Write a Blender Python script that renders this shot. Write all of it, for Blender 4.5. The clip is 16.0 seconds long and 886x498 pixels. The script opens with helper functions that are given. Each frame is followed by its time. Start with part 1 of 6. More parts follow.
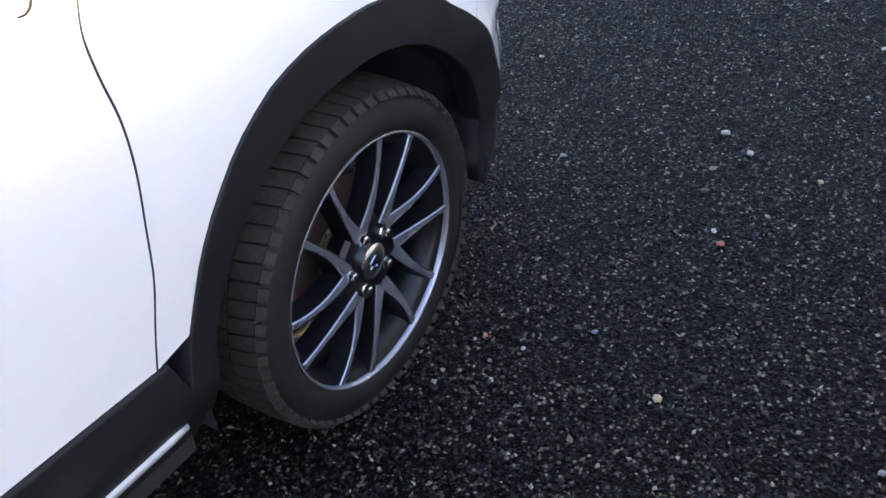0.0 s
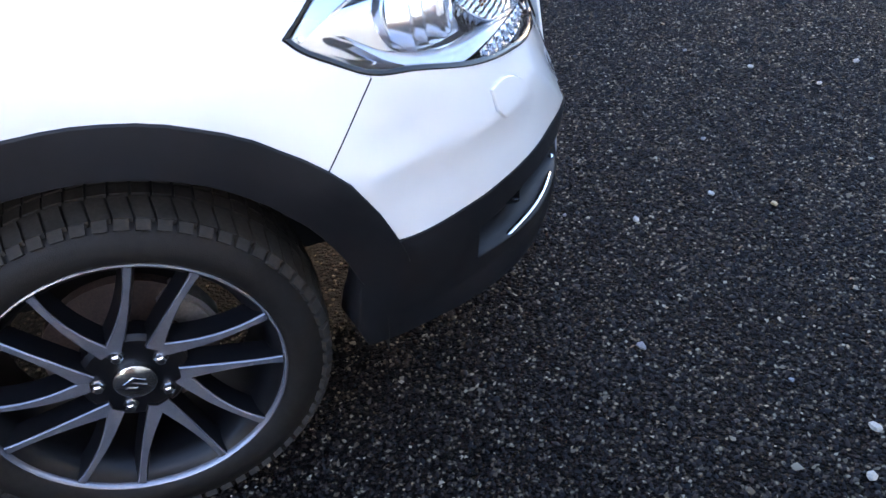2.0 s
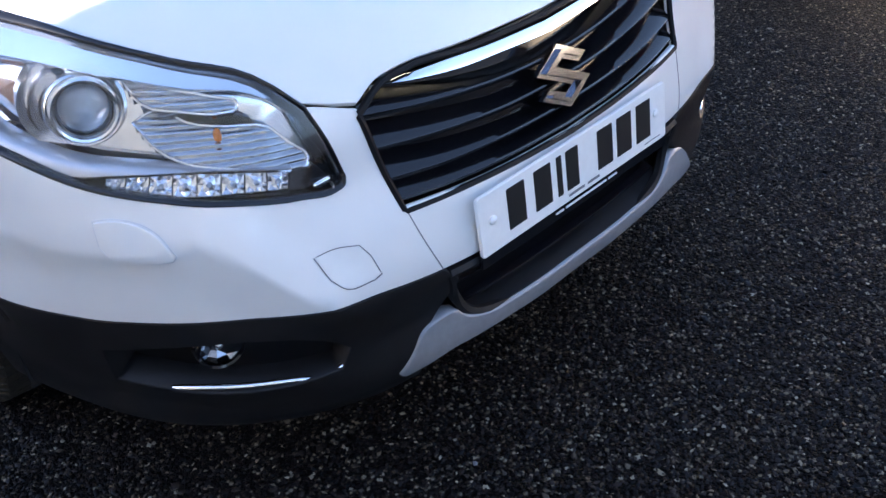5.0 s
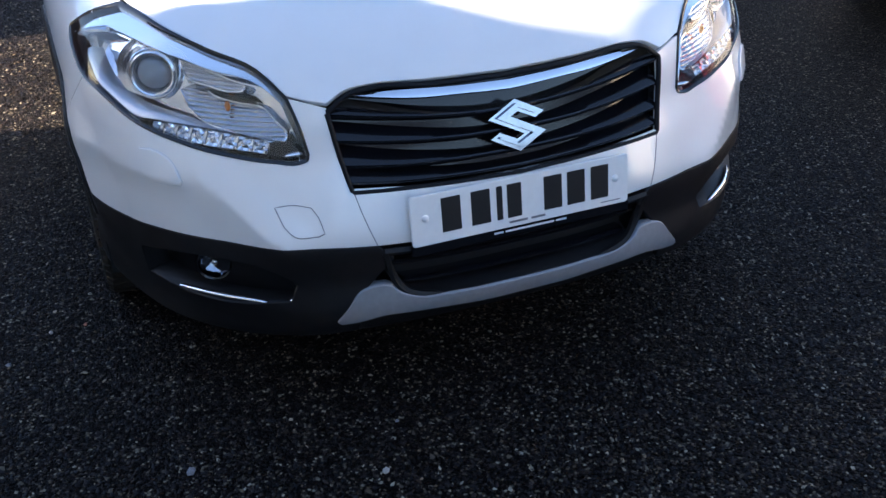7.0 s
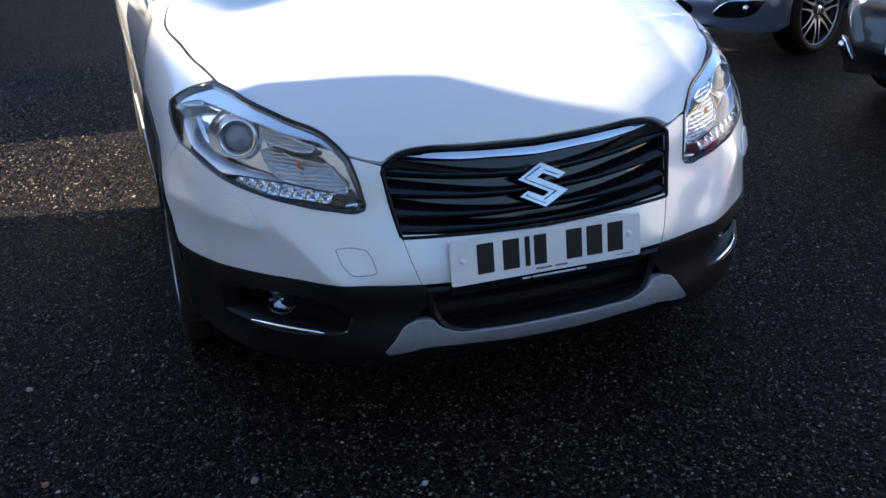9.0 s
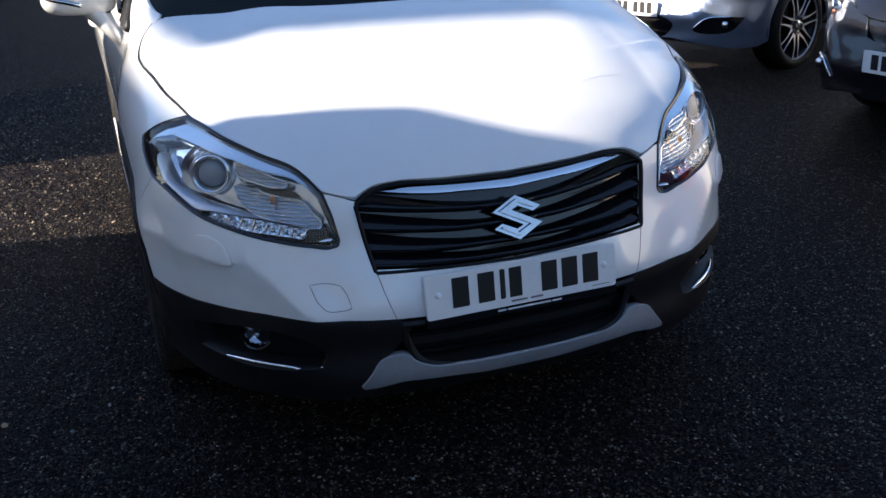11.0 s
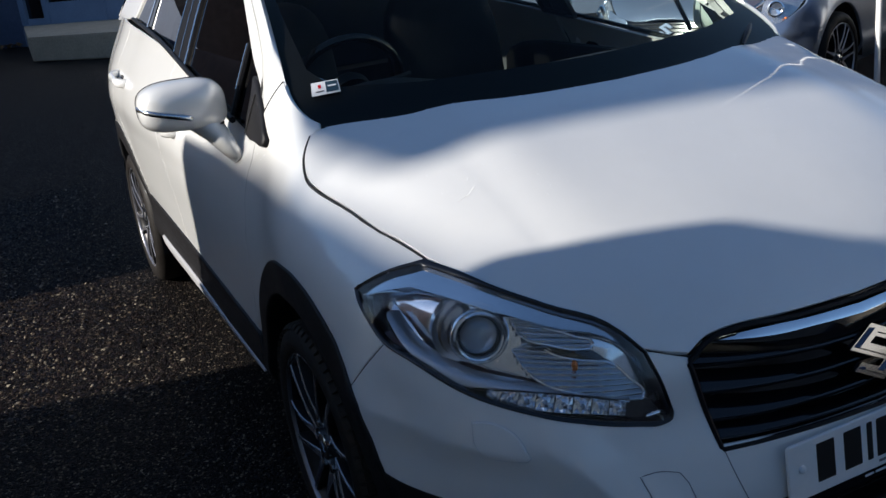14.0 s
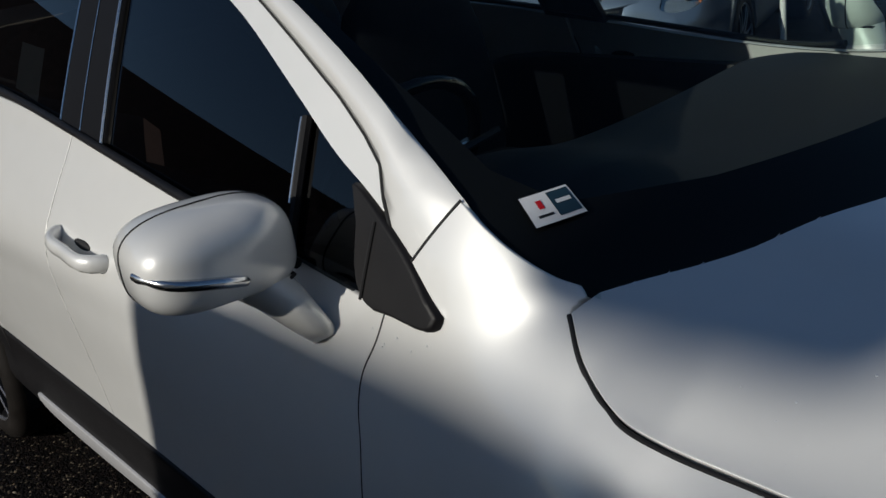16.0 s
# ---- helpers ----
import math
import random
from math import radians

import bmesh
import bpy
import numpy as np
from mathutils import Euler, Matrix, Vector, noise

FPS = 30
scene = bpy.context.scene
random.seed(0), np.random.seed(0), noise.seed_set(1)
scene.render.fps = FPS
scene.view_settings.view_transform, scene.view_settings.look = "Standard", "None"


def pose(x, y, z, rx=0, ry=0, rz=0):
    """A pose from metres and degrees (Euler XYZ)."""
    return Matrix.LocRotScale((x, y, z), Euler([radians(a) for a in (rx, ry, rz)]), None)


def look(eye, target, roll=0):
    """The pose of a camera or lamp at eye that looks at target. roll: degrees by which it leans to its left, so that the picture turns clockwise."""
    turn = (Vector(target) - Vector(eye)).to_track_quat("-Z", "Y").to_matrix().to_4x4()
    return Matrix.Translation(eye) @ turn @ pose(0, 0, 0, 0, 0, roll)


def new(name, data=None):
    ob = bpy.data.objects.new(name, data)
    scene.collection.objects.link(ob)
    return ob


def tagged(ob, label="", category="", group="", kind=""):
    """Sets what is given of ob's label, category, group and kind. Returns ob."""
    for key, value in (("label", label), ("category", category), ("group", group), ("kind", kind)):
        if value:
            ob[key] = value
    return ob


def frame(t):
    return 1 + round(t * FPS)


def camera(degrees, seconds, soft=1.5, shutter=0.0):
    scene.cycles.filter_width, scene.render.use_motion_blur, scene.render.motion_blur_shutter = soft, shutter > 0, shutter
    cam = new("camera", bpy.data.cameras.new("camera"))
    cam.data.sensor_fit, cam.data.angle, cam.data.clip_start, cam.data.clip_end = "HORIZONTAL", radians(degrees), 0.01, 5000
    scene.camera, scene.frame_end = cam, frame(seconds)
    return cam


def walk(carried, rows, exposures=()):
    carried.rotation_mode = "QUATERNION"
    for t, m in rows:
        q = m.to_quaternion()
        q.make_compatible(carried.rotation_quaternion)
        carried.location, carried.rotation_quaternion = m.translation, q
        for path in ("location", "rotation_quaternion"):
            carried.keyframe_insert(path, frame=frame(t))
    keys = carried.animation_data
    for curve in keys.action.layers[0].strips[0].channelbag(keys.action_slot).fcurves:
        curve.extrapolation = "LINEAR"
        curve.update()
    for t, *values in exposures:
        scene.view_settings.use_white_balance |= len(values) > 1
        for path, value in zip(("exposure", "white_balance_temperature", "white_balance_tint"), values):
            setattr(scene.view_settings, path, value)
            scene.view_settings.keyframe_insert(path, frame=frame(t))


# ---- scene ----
cam = camera(49.1, 16.0)
PATH = [
    (0, (-1.065, -1.735, 1.372), (0.255, -0.842, 0.164), -3.6),
    (0.5, (-0.789, -1.862, 1.398), (0.346, -0.789, 0.148), -3.4),
    (1, (-0.429, -1.927, 1.427), (0.537, -0.717, 0.161), -4.1),
    (1.5, (-0.08, -2.054, 1.42), (0.595, -0.642, 0.175), -5.5),
    (2, (0.234, -2.035, 1.412), (0.598, -0.526, 0.152), -4.9),
    (2.5, (0.56, -1.947, 1.437), (0.752, -0.39, 0.197), -7.1),
    (3, (0.939, -1.933, 1.442), (0.814, -0.371, 0.198), -6.3),
    (3.5, (1.192, -1.769, 1.398), (0.921, -0.258, 0.116), -5.7),
    (4, (1.397, -1.561, 1.42), (1.064, -0.053, 0.15), -4.9),
    (4.5, (1.705, -1.42, 1.423), (0.748, -0.141, 0.22), -9.8),
    (5, (1.801, -1.169, 1.385), (0.627, -0.073, 0.193), -4.2),
    (7.5, (2.798, -0.84, 1.421), (1.097, -0.272, 0.536), -2.5),
    (8, (2.905, -0.891, 1.433), (1.168, -0.337, 0.61), -1.8),
    (8.5, (2.958, -0.958, 1.425), (1.218, -0.358, 0.643), -2.9),
    (9, (2.969, -0.96, 1.394), (1.208, -0.376, 0.647), -2.4),
    (9.5, (2.964, -0.952, 1.44), (1.212, -0.356, 0.681), -2.5),
    (12, (2.949, -0.908, 1.449), (1.169, -0.314, 0.759), -3.2),
    (12.5, (2.862, -0.98, 1.44), (1.07, -0.392, 0.776), -3.8),
    (13, (2.668, -1.195, 1.474), (0.922, -0.5, 0.791), -6.0),
    (13.3, (2.547, -1.256, 1.428), (0.785, -0.58, 0.767), -7.1),
    (13.5, (2.411, -1.305, 1.452), (0.674, -0.569, 0.789), -6.4),
    (14, (2.067, -1.4, 1.505), (0.336, -0.633, 0.861), -6.8),
    (14.5, (1.742, -1.545, 1.526), (0.1, -0.637, 0.834), -6.9),
    (15, (1.353, -1.508, 1.512), (-0.167, -0.465, 0.879), -7.62),
    (15.5, (0.933, -1.489, 1.532), (-0.574, -0.434, 0.885), -8.21),
    (16, (0.583, -1.477, 1.551), (-0.863, -0.304, 0.823), -8.3),
]
EXPOSURES = [(0.0, 4.15, 7700, 20), (0.5, 4.1, 7500, 20), (1.0, 4.4, 7500, 20), (1.5, 4.45, 7400, 20), (2.5, 3.85, 6900, 19), (3.5, 3.45, 6900, 19), (4.0, 3.6, 7000, 20), (5.0, 3.45, 7000, 20), (7.5, 2.72, 6550, 15),
             (9.5, 2.3, 6300, 14), (12.0, 1.72, 6250, 15), (13.0, 1.37, 6000, 13), (13.5, 1.07, 5850, 12), (15.0, -0.1, 5900, 10), (16.0, -0.54, 5850, 9)]
walk(cam, [(t, look(eye, target, roll)) for t, eye, target, roll in PATH], EXPOSURES)

# ---- light ----
SUN_FROM = Vector((-0.09, -1.0, 0.0)).normalized()   # level direction towards the sun
SUN_HEIGHT = 22.0
world = bpy.data.worlds.new("sky")
scene.world = world
world.use_nodes = True
_sky = world.node_tree.nodes.new("ShaderNodeTexSky")
_sky.sky_type = "NISHITA"
_sky.sun_disc = False
_sky.air_density, _sky.dust_density, _sky.ozone_density = 1.0, 0.35, 2.8
_sky.sun_elevation = radians(SUN_HEIGHT)
_sky.sun_rotation = math.atan2(SUN_FROM.x, SUN_FROM.y)
_bg = world.node_tree.nodes["Background"]
_bg.inputs["Strength"].default_value = 0.071
world.node_tree.links.new(_sky.outputs[0], _bg.inputs["Color"])
sun = new("sun", bpy.data.lights.new("sun", "SUN"))
sun.data.energy, sun.data.angle, sun.data.color = 5.0, radians(0.53), (1.0, 0.89, 0.73)
_to = SUN_FROM * math.cos(radians(SUN_HEIGHT)) + Vector((0, 0, math.sin(radians(SUN_HEIGHT))))
sun.matrix_world = look(_to * 30, (0, 0, 0))

# ---- materials ----
def material(name, color, rough=0.5, metal=0.0, coat=0.0, scale=0.0, vary=0.0, bump=0.0, bump_scale=200.0, rough_vary=0.0, **more):
    """A surface with its colour and gloss varied at two scales and a fine relief."""
    m = bpy.data.materials.new(name)
    m.use_nodes = True
    t = m.node_tree
    b = t.nodes["Principled BSDF"]
    b.inputs["Base Color"].default_value = (*color, 1)
    b.inputs["Roughness"].default_value = rough
    b.inputs["Metallic"].default_value = metal
    b.inputs["Coat Weight"].default_value = coat
    b.inputs["Coat Roughness"].default_value = 0.03
    for key, value in more.items():
        b.inputs[key.replace("_", " ")].default_value = value
    place = t.nodes.new("ShaderNodeTexCoord").outputs["Object"]
    if vary:
        big, small = t.nodes.new("ShaderNodeTexNoise"), t.nodes.new("ShaderNodeTexNoise")
        big.inputs["Scale"].default_value, small.inputs["Scale"].default_value = scale, scale * 11
        big.inputs["Detail"].default_value, small.inputs["Detail"].default_value = 4, 3
        mixed = t.nodes.new("ShaderNodeMath")
        mixed.operation = "ADD"
        ramp = t.nodes.new("ShaderNodeMapRange")
        ramp.inputs["From Min"].default_value, ramp.inputs["From Max"].default_value = 0.6, 1.4
        ramp.inputs["To Min"].default_value, ramp.inputs["To Max"].default_value = 1 - vary, 1 + vary
        tint = t.nodes.new("ShaderNodeVectorMath")
        tint.operation = "SCALE"
        tint.inputs[0].default_value = color
        for n in (big, small):
            t.links.new(place, n.inputs["Vector"])
        t.links.new(big.outputs["Fac"], mixed.inputs[0])
        t.links.new(small.outputs["Fac"], mixed.inputs[1])
        t.links.new(mixed.outputs[0], ramp.inputs["Value"])
        t.links.new(ramp.outputs[0], tint.inputs["Scale"])
        t.links.new(tint.outputs[0], b.inputs["Base Color"])
        if rough_vary:
            gloss = t.nodes.new("ShaderNodeMapRange")
            gloss.inputs["From Min"].default_value, gloss.inputs["From Max"].default_value = 0.3, 0.7
            gloss.inputs["To Min"].default_value, gloss.inputs["To Max"].default_value = max(0.02, rough - rough_vary), rough + rough_vary
            t.links.new(big.outputs["Fac"], gloss.inputs["Value"])
            t.links.new(gloss.outputs[0], b.inputs["Roughness"])
    if bump:
        grain, up = t.nodes.new("ShaderNodeTexNoise"), t.nodes.new("ShaderNodeBump")
        grain.inputs["Scale"].default_value = bump_scale
        grain.inputs["Detail"].default_value = 4
        up.inputs["Strength"].default_value = bump
        up.inputs["Distance"].default_value = 0.002
        t.links.new(place, grain.inputs["Vector"])
        t.links.new(grain.outputs["Fac"], up.inputs["Height"])
        t.links.new(up.outputs[0], b.inputs["Normal"])
    return m


def glass(name, tint, rough=0.0, ior=1.45, graze=0.9):
    """A thin clear pane: it lets light straight through and reflects at grazing angles."""
    m = bpy.data.materials.new(name)
    m.use_nodes = True
    t = m.node_tree
    t.nodes.remove(t.nodes["Principled BSDF"])
    clear, shine, mix, edge = (t.nodes.new(k) for k in ("ShaderNodeBsdfTransparent", "ShaderNodeBsdfGlossy", "ShaderNodeMixShader", "ShaderNodeLayerWeight"))
    steep, lift = t.nodes.new("ShaderNodeMath"), t.nodes.new("ShaderNodeMath")
    steep.operation, lift.operation = "POWER", "MULTIPLY_ADD"
    face_on = 1.7 * ((ior - 1) / (ior + 1)) ** 2
    steep.inputs[1].default_value, lift.inputs[1].default_value, lift.inputs[2].default_value = 5.0, graze, face_on
    clear.inputs["Color"].default_value = (*tint, 1)
    shine.inputs["Roughness"].default_value = rough
    t.links.new(edge.outputs["Facing"], steep.inputs[0])
    t.links.new(steep.outputs[0], lift.inputs[0])
    t.links.new(lift.outputs[0], mix.inputs[0])
    t.links.new(clear.outputs[0], mix.inputs[1])
    t.links.new(shine.outputs[0], mix.inputs[2])
    t.links.new(mix.outputs[0], t.nodes["Material Output"].inputs[0])
    return m


WHITE = material("pearl white paint", (0.76, 0.76, 0.74), 0.37, 0.16, 1.0, 1.5, 0.02, 0.0)
PLASTIC = material("black textured plastic", (0.0082, 0.0078, 0.0086), 0.48, scale=4, vary=0.25, bump=0.2, bump_scale=900, rough_vary=0.08, Specular_IOR_Level=0.24)
PIANO = material("gloss black plastic", (0.006, 0.006, 0.0075), 0.10, scale=5, vary=0.2, rough_vary=0.04, Specular_IOR_Level=0.5)
SILVER_TRIM = material("matt silver plastic", (0.27, 0.275, 0.29), 0.42, 0.35, scale=6, vary=0.12, bump=0.1, bump_scale=700)
CHROME = material("chrome", (0.86, 0.87, 0.88), 0.05, 1.0, scale=8, vary=0.04, rough_vary=0.02)
SATIN = material("satin chrome", (0.62, 0.63, 0.64), 0.2, 1.0, scale=8, vary=0.08)
ALLOY = material("machined alloy", (0.25, 0.25, 0.275), 0.26, 0.7, scale=20, vary=0.15, bump=0.12, bump_scale=600)
WHEEL_BLACK = material("black wheel paint", (0.004, 0.004, 0.005), 0.35, scale=12, vary=0.3, Specular_IOR_Level=0.25)
RUBBER = material("tyre rubber", (0.0108, 0.0090, 0.0078), 0.62, scale=9, vary=0.35, bump=0.3, bump_scale=500, rough_vary=0.12, Specular_IOR_Level=0.2)
TREAD = material("dusty tyre tread", (0.030, 0.0245, 0.0195), 0.8, scale=14, vary=0.4, bump=0.3, bump_scale=500, Specular_IOR_Level=0.15)
RUST = material("rusty steel", (0.07, 0.045, 0.036), 0.7, 0.4, scale=18, vary=0.5, bump=0.4, bump_scale=300)
STEEL = material("cast steel", (0.33, 0.31, 0.30), 0.45, 0.8, scale=15, vary=0.3, bump=0.3)
DARK = material("dark underside", (0.010, 0.010, 0.011), 0.8, scale=4, vary=0.3)
CLOTH = material("dark seat cloth", (0.022, 0.022, 0.024), 0.9, scale=14, vary=0.25, bump=0.5, bump_scale=700)
DASH = material("dark dashboard plastic", (0.009, 0.0095, 0.0105), 0.6, scale=10, vary=0.2, bump=0.3, bump_scale=600)
LINING = material("grey lining", (0.08, 0.08, 0.078), 0.9, scale=6, vary=0.1)
PLATE = material("plate white", (0.80, 0.80, 0.78), 0.3, scale=6, vary=0.04)
INK = material("black print", (0.012, 0.012, 0.012), 0.4, scale=9, vary=0.1)
GREY_INK = material("grey print", (0.16, 0.16, 0.17), 0.5, scale=9, vary=0.1)
PALE_INK = material("pale print", (0.6, 0.62, 0.64), 0.5, scale=9, vary=0.1)
RED = material("red lens", (0.45, 0.01, 0.012), 0.15, coat=0.6, scale=9, vary=0.1)
AMBER = material("amber bulb", (0.55, 0.15, 0.025), 0.2, scale=30, vary=0.2)
GLASS = glass("lamp cover glass", (0.97, 0.98, 0.98))
SCREEN = glass("windscreen glass", (0.80, 0.86, 0.83), ior=1.2, graze=0.35)
CLEAR_SIDE = glass("clear side glass", (0.80, 0.86, 0.83), ior=1.3, graze=0.5)
FRIT = material("black glass print", (0.006, 0.006, 0.007), 0.5, scale=12, vary=0.1, Specular_IOR_Level=0.15)
# clear glass on the right side; the cabin's shade is put into this dark colour
SHADED_SIDE = glass("side glass with cabin shade in its tint", (0.10, 0.11, 0.115), ior=1.5, graze=1.5)
LENS = material("projector lens", (0.50, 0.55, 0.62), 0.04, 0.0, 0.8, Transmission_Weight=0.6)
REFLECTOR = material("lamp reflector", (0.80, 0.81, 0.84), 0.14, 1.0, scale=20, vary=0.1)
HOUSING = material("grey lamp housing", (0.46, 0.47, 0.50), 0.24, 0.6, scale=12, vary=0.12)

STRIP = material("brown-black rubber strip", (0.022, 0.019, 0.017), 0.45, scale=14, vary=0.2, rough_vary=0.08)
BADGE = material("dull chrome", (0.38, 0.40, 0.44), 0.08, 1.0, scale=30, vary=0.2)
BOWL = material("lamp bowl", (0.74, 0.76, 0.80), 0.10, 1.0, scale=8, vary=0.1)
RING = material("bright lamp ring", (0.76, 0.78, 0.82), 0.14, 0.9, scale=30, vary=0.12)
POD = material("ribbed lamp reflector", (0.36, 0.375, 0.40), 0.12, 1.0, scale=30, vary=0.1)
SILL_SILVER = material("grey sill strip", (0.42, 0.42, 0.43), 0.45, 0.2, scale=6, vary=0.12, bump=0.1, bump_scale=700)

# ---- shaping ----
def thing(name, label, category, group="", at=(0, 0, 0)):
    ob = new(name)
    ob.location = at
    ob.empty_display_size = 0.1
    return tagged(ob, label, category, group)


def solid(name, verts, faces, mat, parent=None, label="", normals=None, smooth=True):
    """One mesh object from vertices and faces."""
    me = bpy.data.meshes.new(name)
    me.from_pydata([tuple(v) for v in verts], [], [tuple(f) for f in faces])
    me.update()
    if smooth:
        me.shade_smooth()
    if normals is not None:
        me.normals_split_custom_set_from_vertices([tuple(n) for n in normals])
    me.materials.append(mat)
    ob = new(name, me)
    ob.parent = parent
    return tagged(ob, label) if label else ob


def part(name, bm, mat, parent=None, label="", smooth=35):
    """Links a bmesh as one mesh object, smooth but at edges sharper than that many degrees."""
    bmesh.ops.recalc_face_normals(bm, faces=bm.faces)
    for e in bm.edges:
        e.smooth = len(e.link_faces) == 2 and e.calc_face_angle(0) < radians(smooth)
    for f in bm.faces:
        f.smooth = True
    me = bpy.data.meshes.new(name)
    bm.to_mesh(me)
    bm.free()
    me.materials.append(mat)
    ob = new(name, me)
    ob.parent = parent
    return tagged(ob, label) if label else ob


def hermite(keys, values, at):
    """A smooth curve through values at the rising keys."""
    k, v, a = np.asarray(keys, float), np.asarray(values, float), np.asarray(at, float)
    step = np.diff(k)
    slope = np.diff(v, axis=0) / (step if v.ndim == 1 else step[:, None])
    m = np.empty_like(v)
    m[0], m[-1] = slope[0], slope[-1]
    w = step if v.ndim == 1 else step[:, None]
    m[1:-1] = (slope[:-1] * w[1:] + slope[1:] * w[:-1]) / (w[1:] + w[:-1])
    i = np.clip(np.searchsorted(k, a) - 1, 0, len(k) - 2)
    h = step[i]
    s = (a - k[i]) / h
    if v.ndim > 1:
        s, h = s[..., None], h[..., None]
    return ((2 * s**3 - 3 * s**2 + 1) * v[i] + (s**3 - 2 * s**2 + s) * h * m[i] + (3 * s**2 - 2 * s**3) * v[i + 1] + (s**3 - s**2) * h * m[i + 1])


def curve(points, n=6):
    """Points along a smooth line through the points given, n to a span."""
    p = np.asarray(points, float)
    k = np.concatenate([[0], np.cumsum(np.maximum(1e-6, np.linalg.norm(np.diff(p, axis=0), axis=1)))])
    at = np.concatenate([np.linspace(k[i], k[i + 1], n, endpoint=False) for i in range(len(k) - 1)] + [[k[-1]]])
    return [tuple(q) for q in hermite(k, p, at)]


def clip(poly, axis, value, above):
    """A polygon cut by a line across one axis."""
    out = []
    for a, b in zip(poly, poly[1:] + poly[:1]):
        ia, ib = (a[axis] >= value) == above, (b[axis] >= value) == above
        if ia:
            out.append(a)
        if ia != ib:
            s = (value - a[axis]) / (b[axis] - a[axis])
            q = [a[0] + s * (b[0] - a[0]), a[1] + s * (b[1] - a[1])]
            q[axis] = value
            out.append(tuple(q))
    return out


def inset(poly, by):
    """A polygon drawn in by a small gap."""
    p = [q for q, r in zip(poly, poly[1:] + poly[:1]) if abs(q[0] - r[0]) + abs(q[1] - r[1]) > 1e-5]
    area = sum(a[0] * b[1] - b[0] * a[1] for a, b in zip(p, p[1:] + p[:1]))
    turn = 1 if area > 0 else -1
    out = []
    for i, q in enumerate(p):
        a, b = Vector(p[i - 1]), Vector(p[(i + 1) % len(p)])
        q = Vector(q)
        d0, d1 = (q - a).normalized(), (b - q).normalized()
        n0, n1 = Vector((-d0.y, d0.x)), Vector((-d1.y, d1.x))
        n = n0 + n1
        n = n / max(0.35, n.length_squared / 2) if n.length > 1e-4 else n0
        out.append(tuple(q + n * (by * turn)))
    return out


def sheet(poly, surface, step, depth=0.012, mirror=False, lift=0.0, roll=0.0025):
    """Vertices, faces and normals of a panel: the polygon, laid on a surface in fine steps, with edges rolled over and turned inwards by its depth.
    surface(a, b) takes two arrays and gives places and outward normals."""
    sa, sb = step if isinstance(step, tuple) else (step, step)
    poly = [tuple(map(float, q)) for q in poly]
    cells, keys, flat = [], {}, []

    def index(q):
        k = (round(q[0], 5), round(q[1], 5))
        if k not in keys:
            keys[k] = len(flat)
            flat.append(q)
        return keys[k]

    a0, a1 = min(q[0] for q in poly), max(q[0] for q in poly)
    for i in range(math.floor(a0 / sa), math.floor(a1 / sa) + 1):
        strip = clip(clip(poly, 0, i * sa, True), 0, (i + 1) * sa, False)
        if len(strip) < 3:
            continue
        b0, b1 = min(q[1] for q in strip), max(q[1] for q in strip)
        for j in range(math.floor(b0 / sb), math.floor(b1 / sb) + 1):
            cell = clip(clip(strip, 1, j * sb, True), 1, (j + 1) * sb, False)
            if len(cell) < 3 or abs(sum(a[0] * b[1] - b[0] * a[1] for a, b in zip(cell, cell[1:] + cell[:1]))) < 2e-8:
                continue
            face = []
            for q in cell:
                k = index(q)
                if not face or face[-1] != k:
                    face.append(k)
            if face[0] == face[-1]:
                face.pop()
            if len(set(face)) == len(face) >= 3:
                cells.append(face)
    f = np.array(flat)
    place, normal = surface(f[:, 0], f[:, 1])
    place = place + normal * lift
    # faces wind so that they look along the normals
    if sum(np.dot(np.cross(place[g[1]] - place[g[0]], place[g[2]] - place[g[1]]), normal[g[0]]) for g in cells) < 0:
        cells = [g[::-1] for g in cells]
    edges = {}
    for g in cells:
        for a, b in zip(g, g[1:] + g[:1]):
            edges[(a, b)] = 1
    rim = [(a, b) for a, b in edges if (b, a) not in edges]
    verts, norms, faces = list(place), list(normal), list(cells)
    if depth:
        out = {}
        for a, b in rim:
            d = place[b] - place[a]
            n = np.cross(d, normal[a])
            size = np.linalg.norm(n)
            if size > 1e-9:
                out.setdefault(a, []).append(n / size)
                out.setdefault(b, []).append(n / size)
        low, lower = {}, {}
        for a, ns in out.items():
            n = np.sum(ns, axis=0)
            n = n / max(1e-6, np.linalg.norm(n))
            low[a] = len(verts)
            verts.append(place[a] + n * roll * 0.7 - normal[a] * roll)
            norms.append(n * 0.85 + normal[a] * 0.5)
            lower[a] = len(verts)
            verts.append(place[a] + n * roll * 0.7 - normal[a] * depth)
            norms.append(n)
        for a, b in rim:
            if a in low and b in low:
                faces.append([b, a, low[a], low[b]])
                faces.append([low[b], low[a], lower[a], lower[b]])
    verts, norms = np.array(verts), np.array(norms)
    norms /= np.maximum(1e-9, np.linalg.norm(norms, axis=1))[:, None]
    if mirror:
        verts, norms, faces = verts * (1, -1, 1), norms * (1, -1, 1), [g[::-1] for g in faces]
    return verts, faces, norms


def panel(name, poly, surface, mat, parent, label="", step=0.02, gap=0.002, depth=0.012, mirror=False, lift=0.0, roll=0.0025):
    v, f, n = sheet(inset(poly, gap) if gap else poly, surface, step, depth, mirror, lift, roll)
    return solid(name, v, f, mat, parent, label, n)


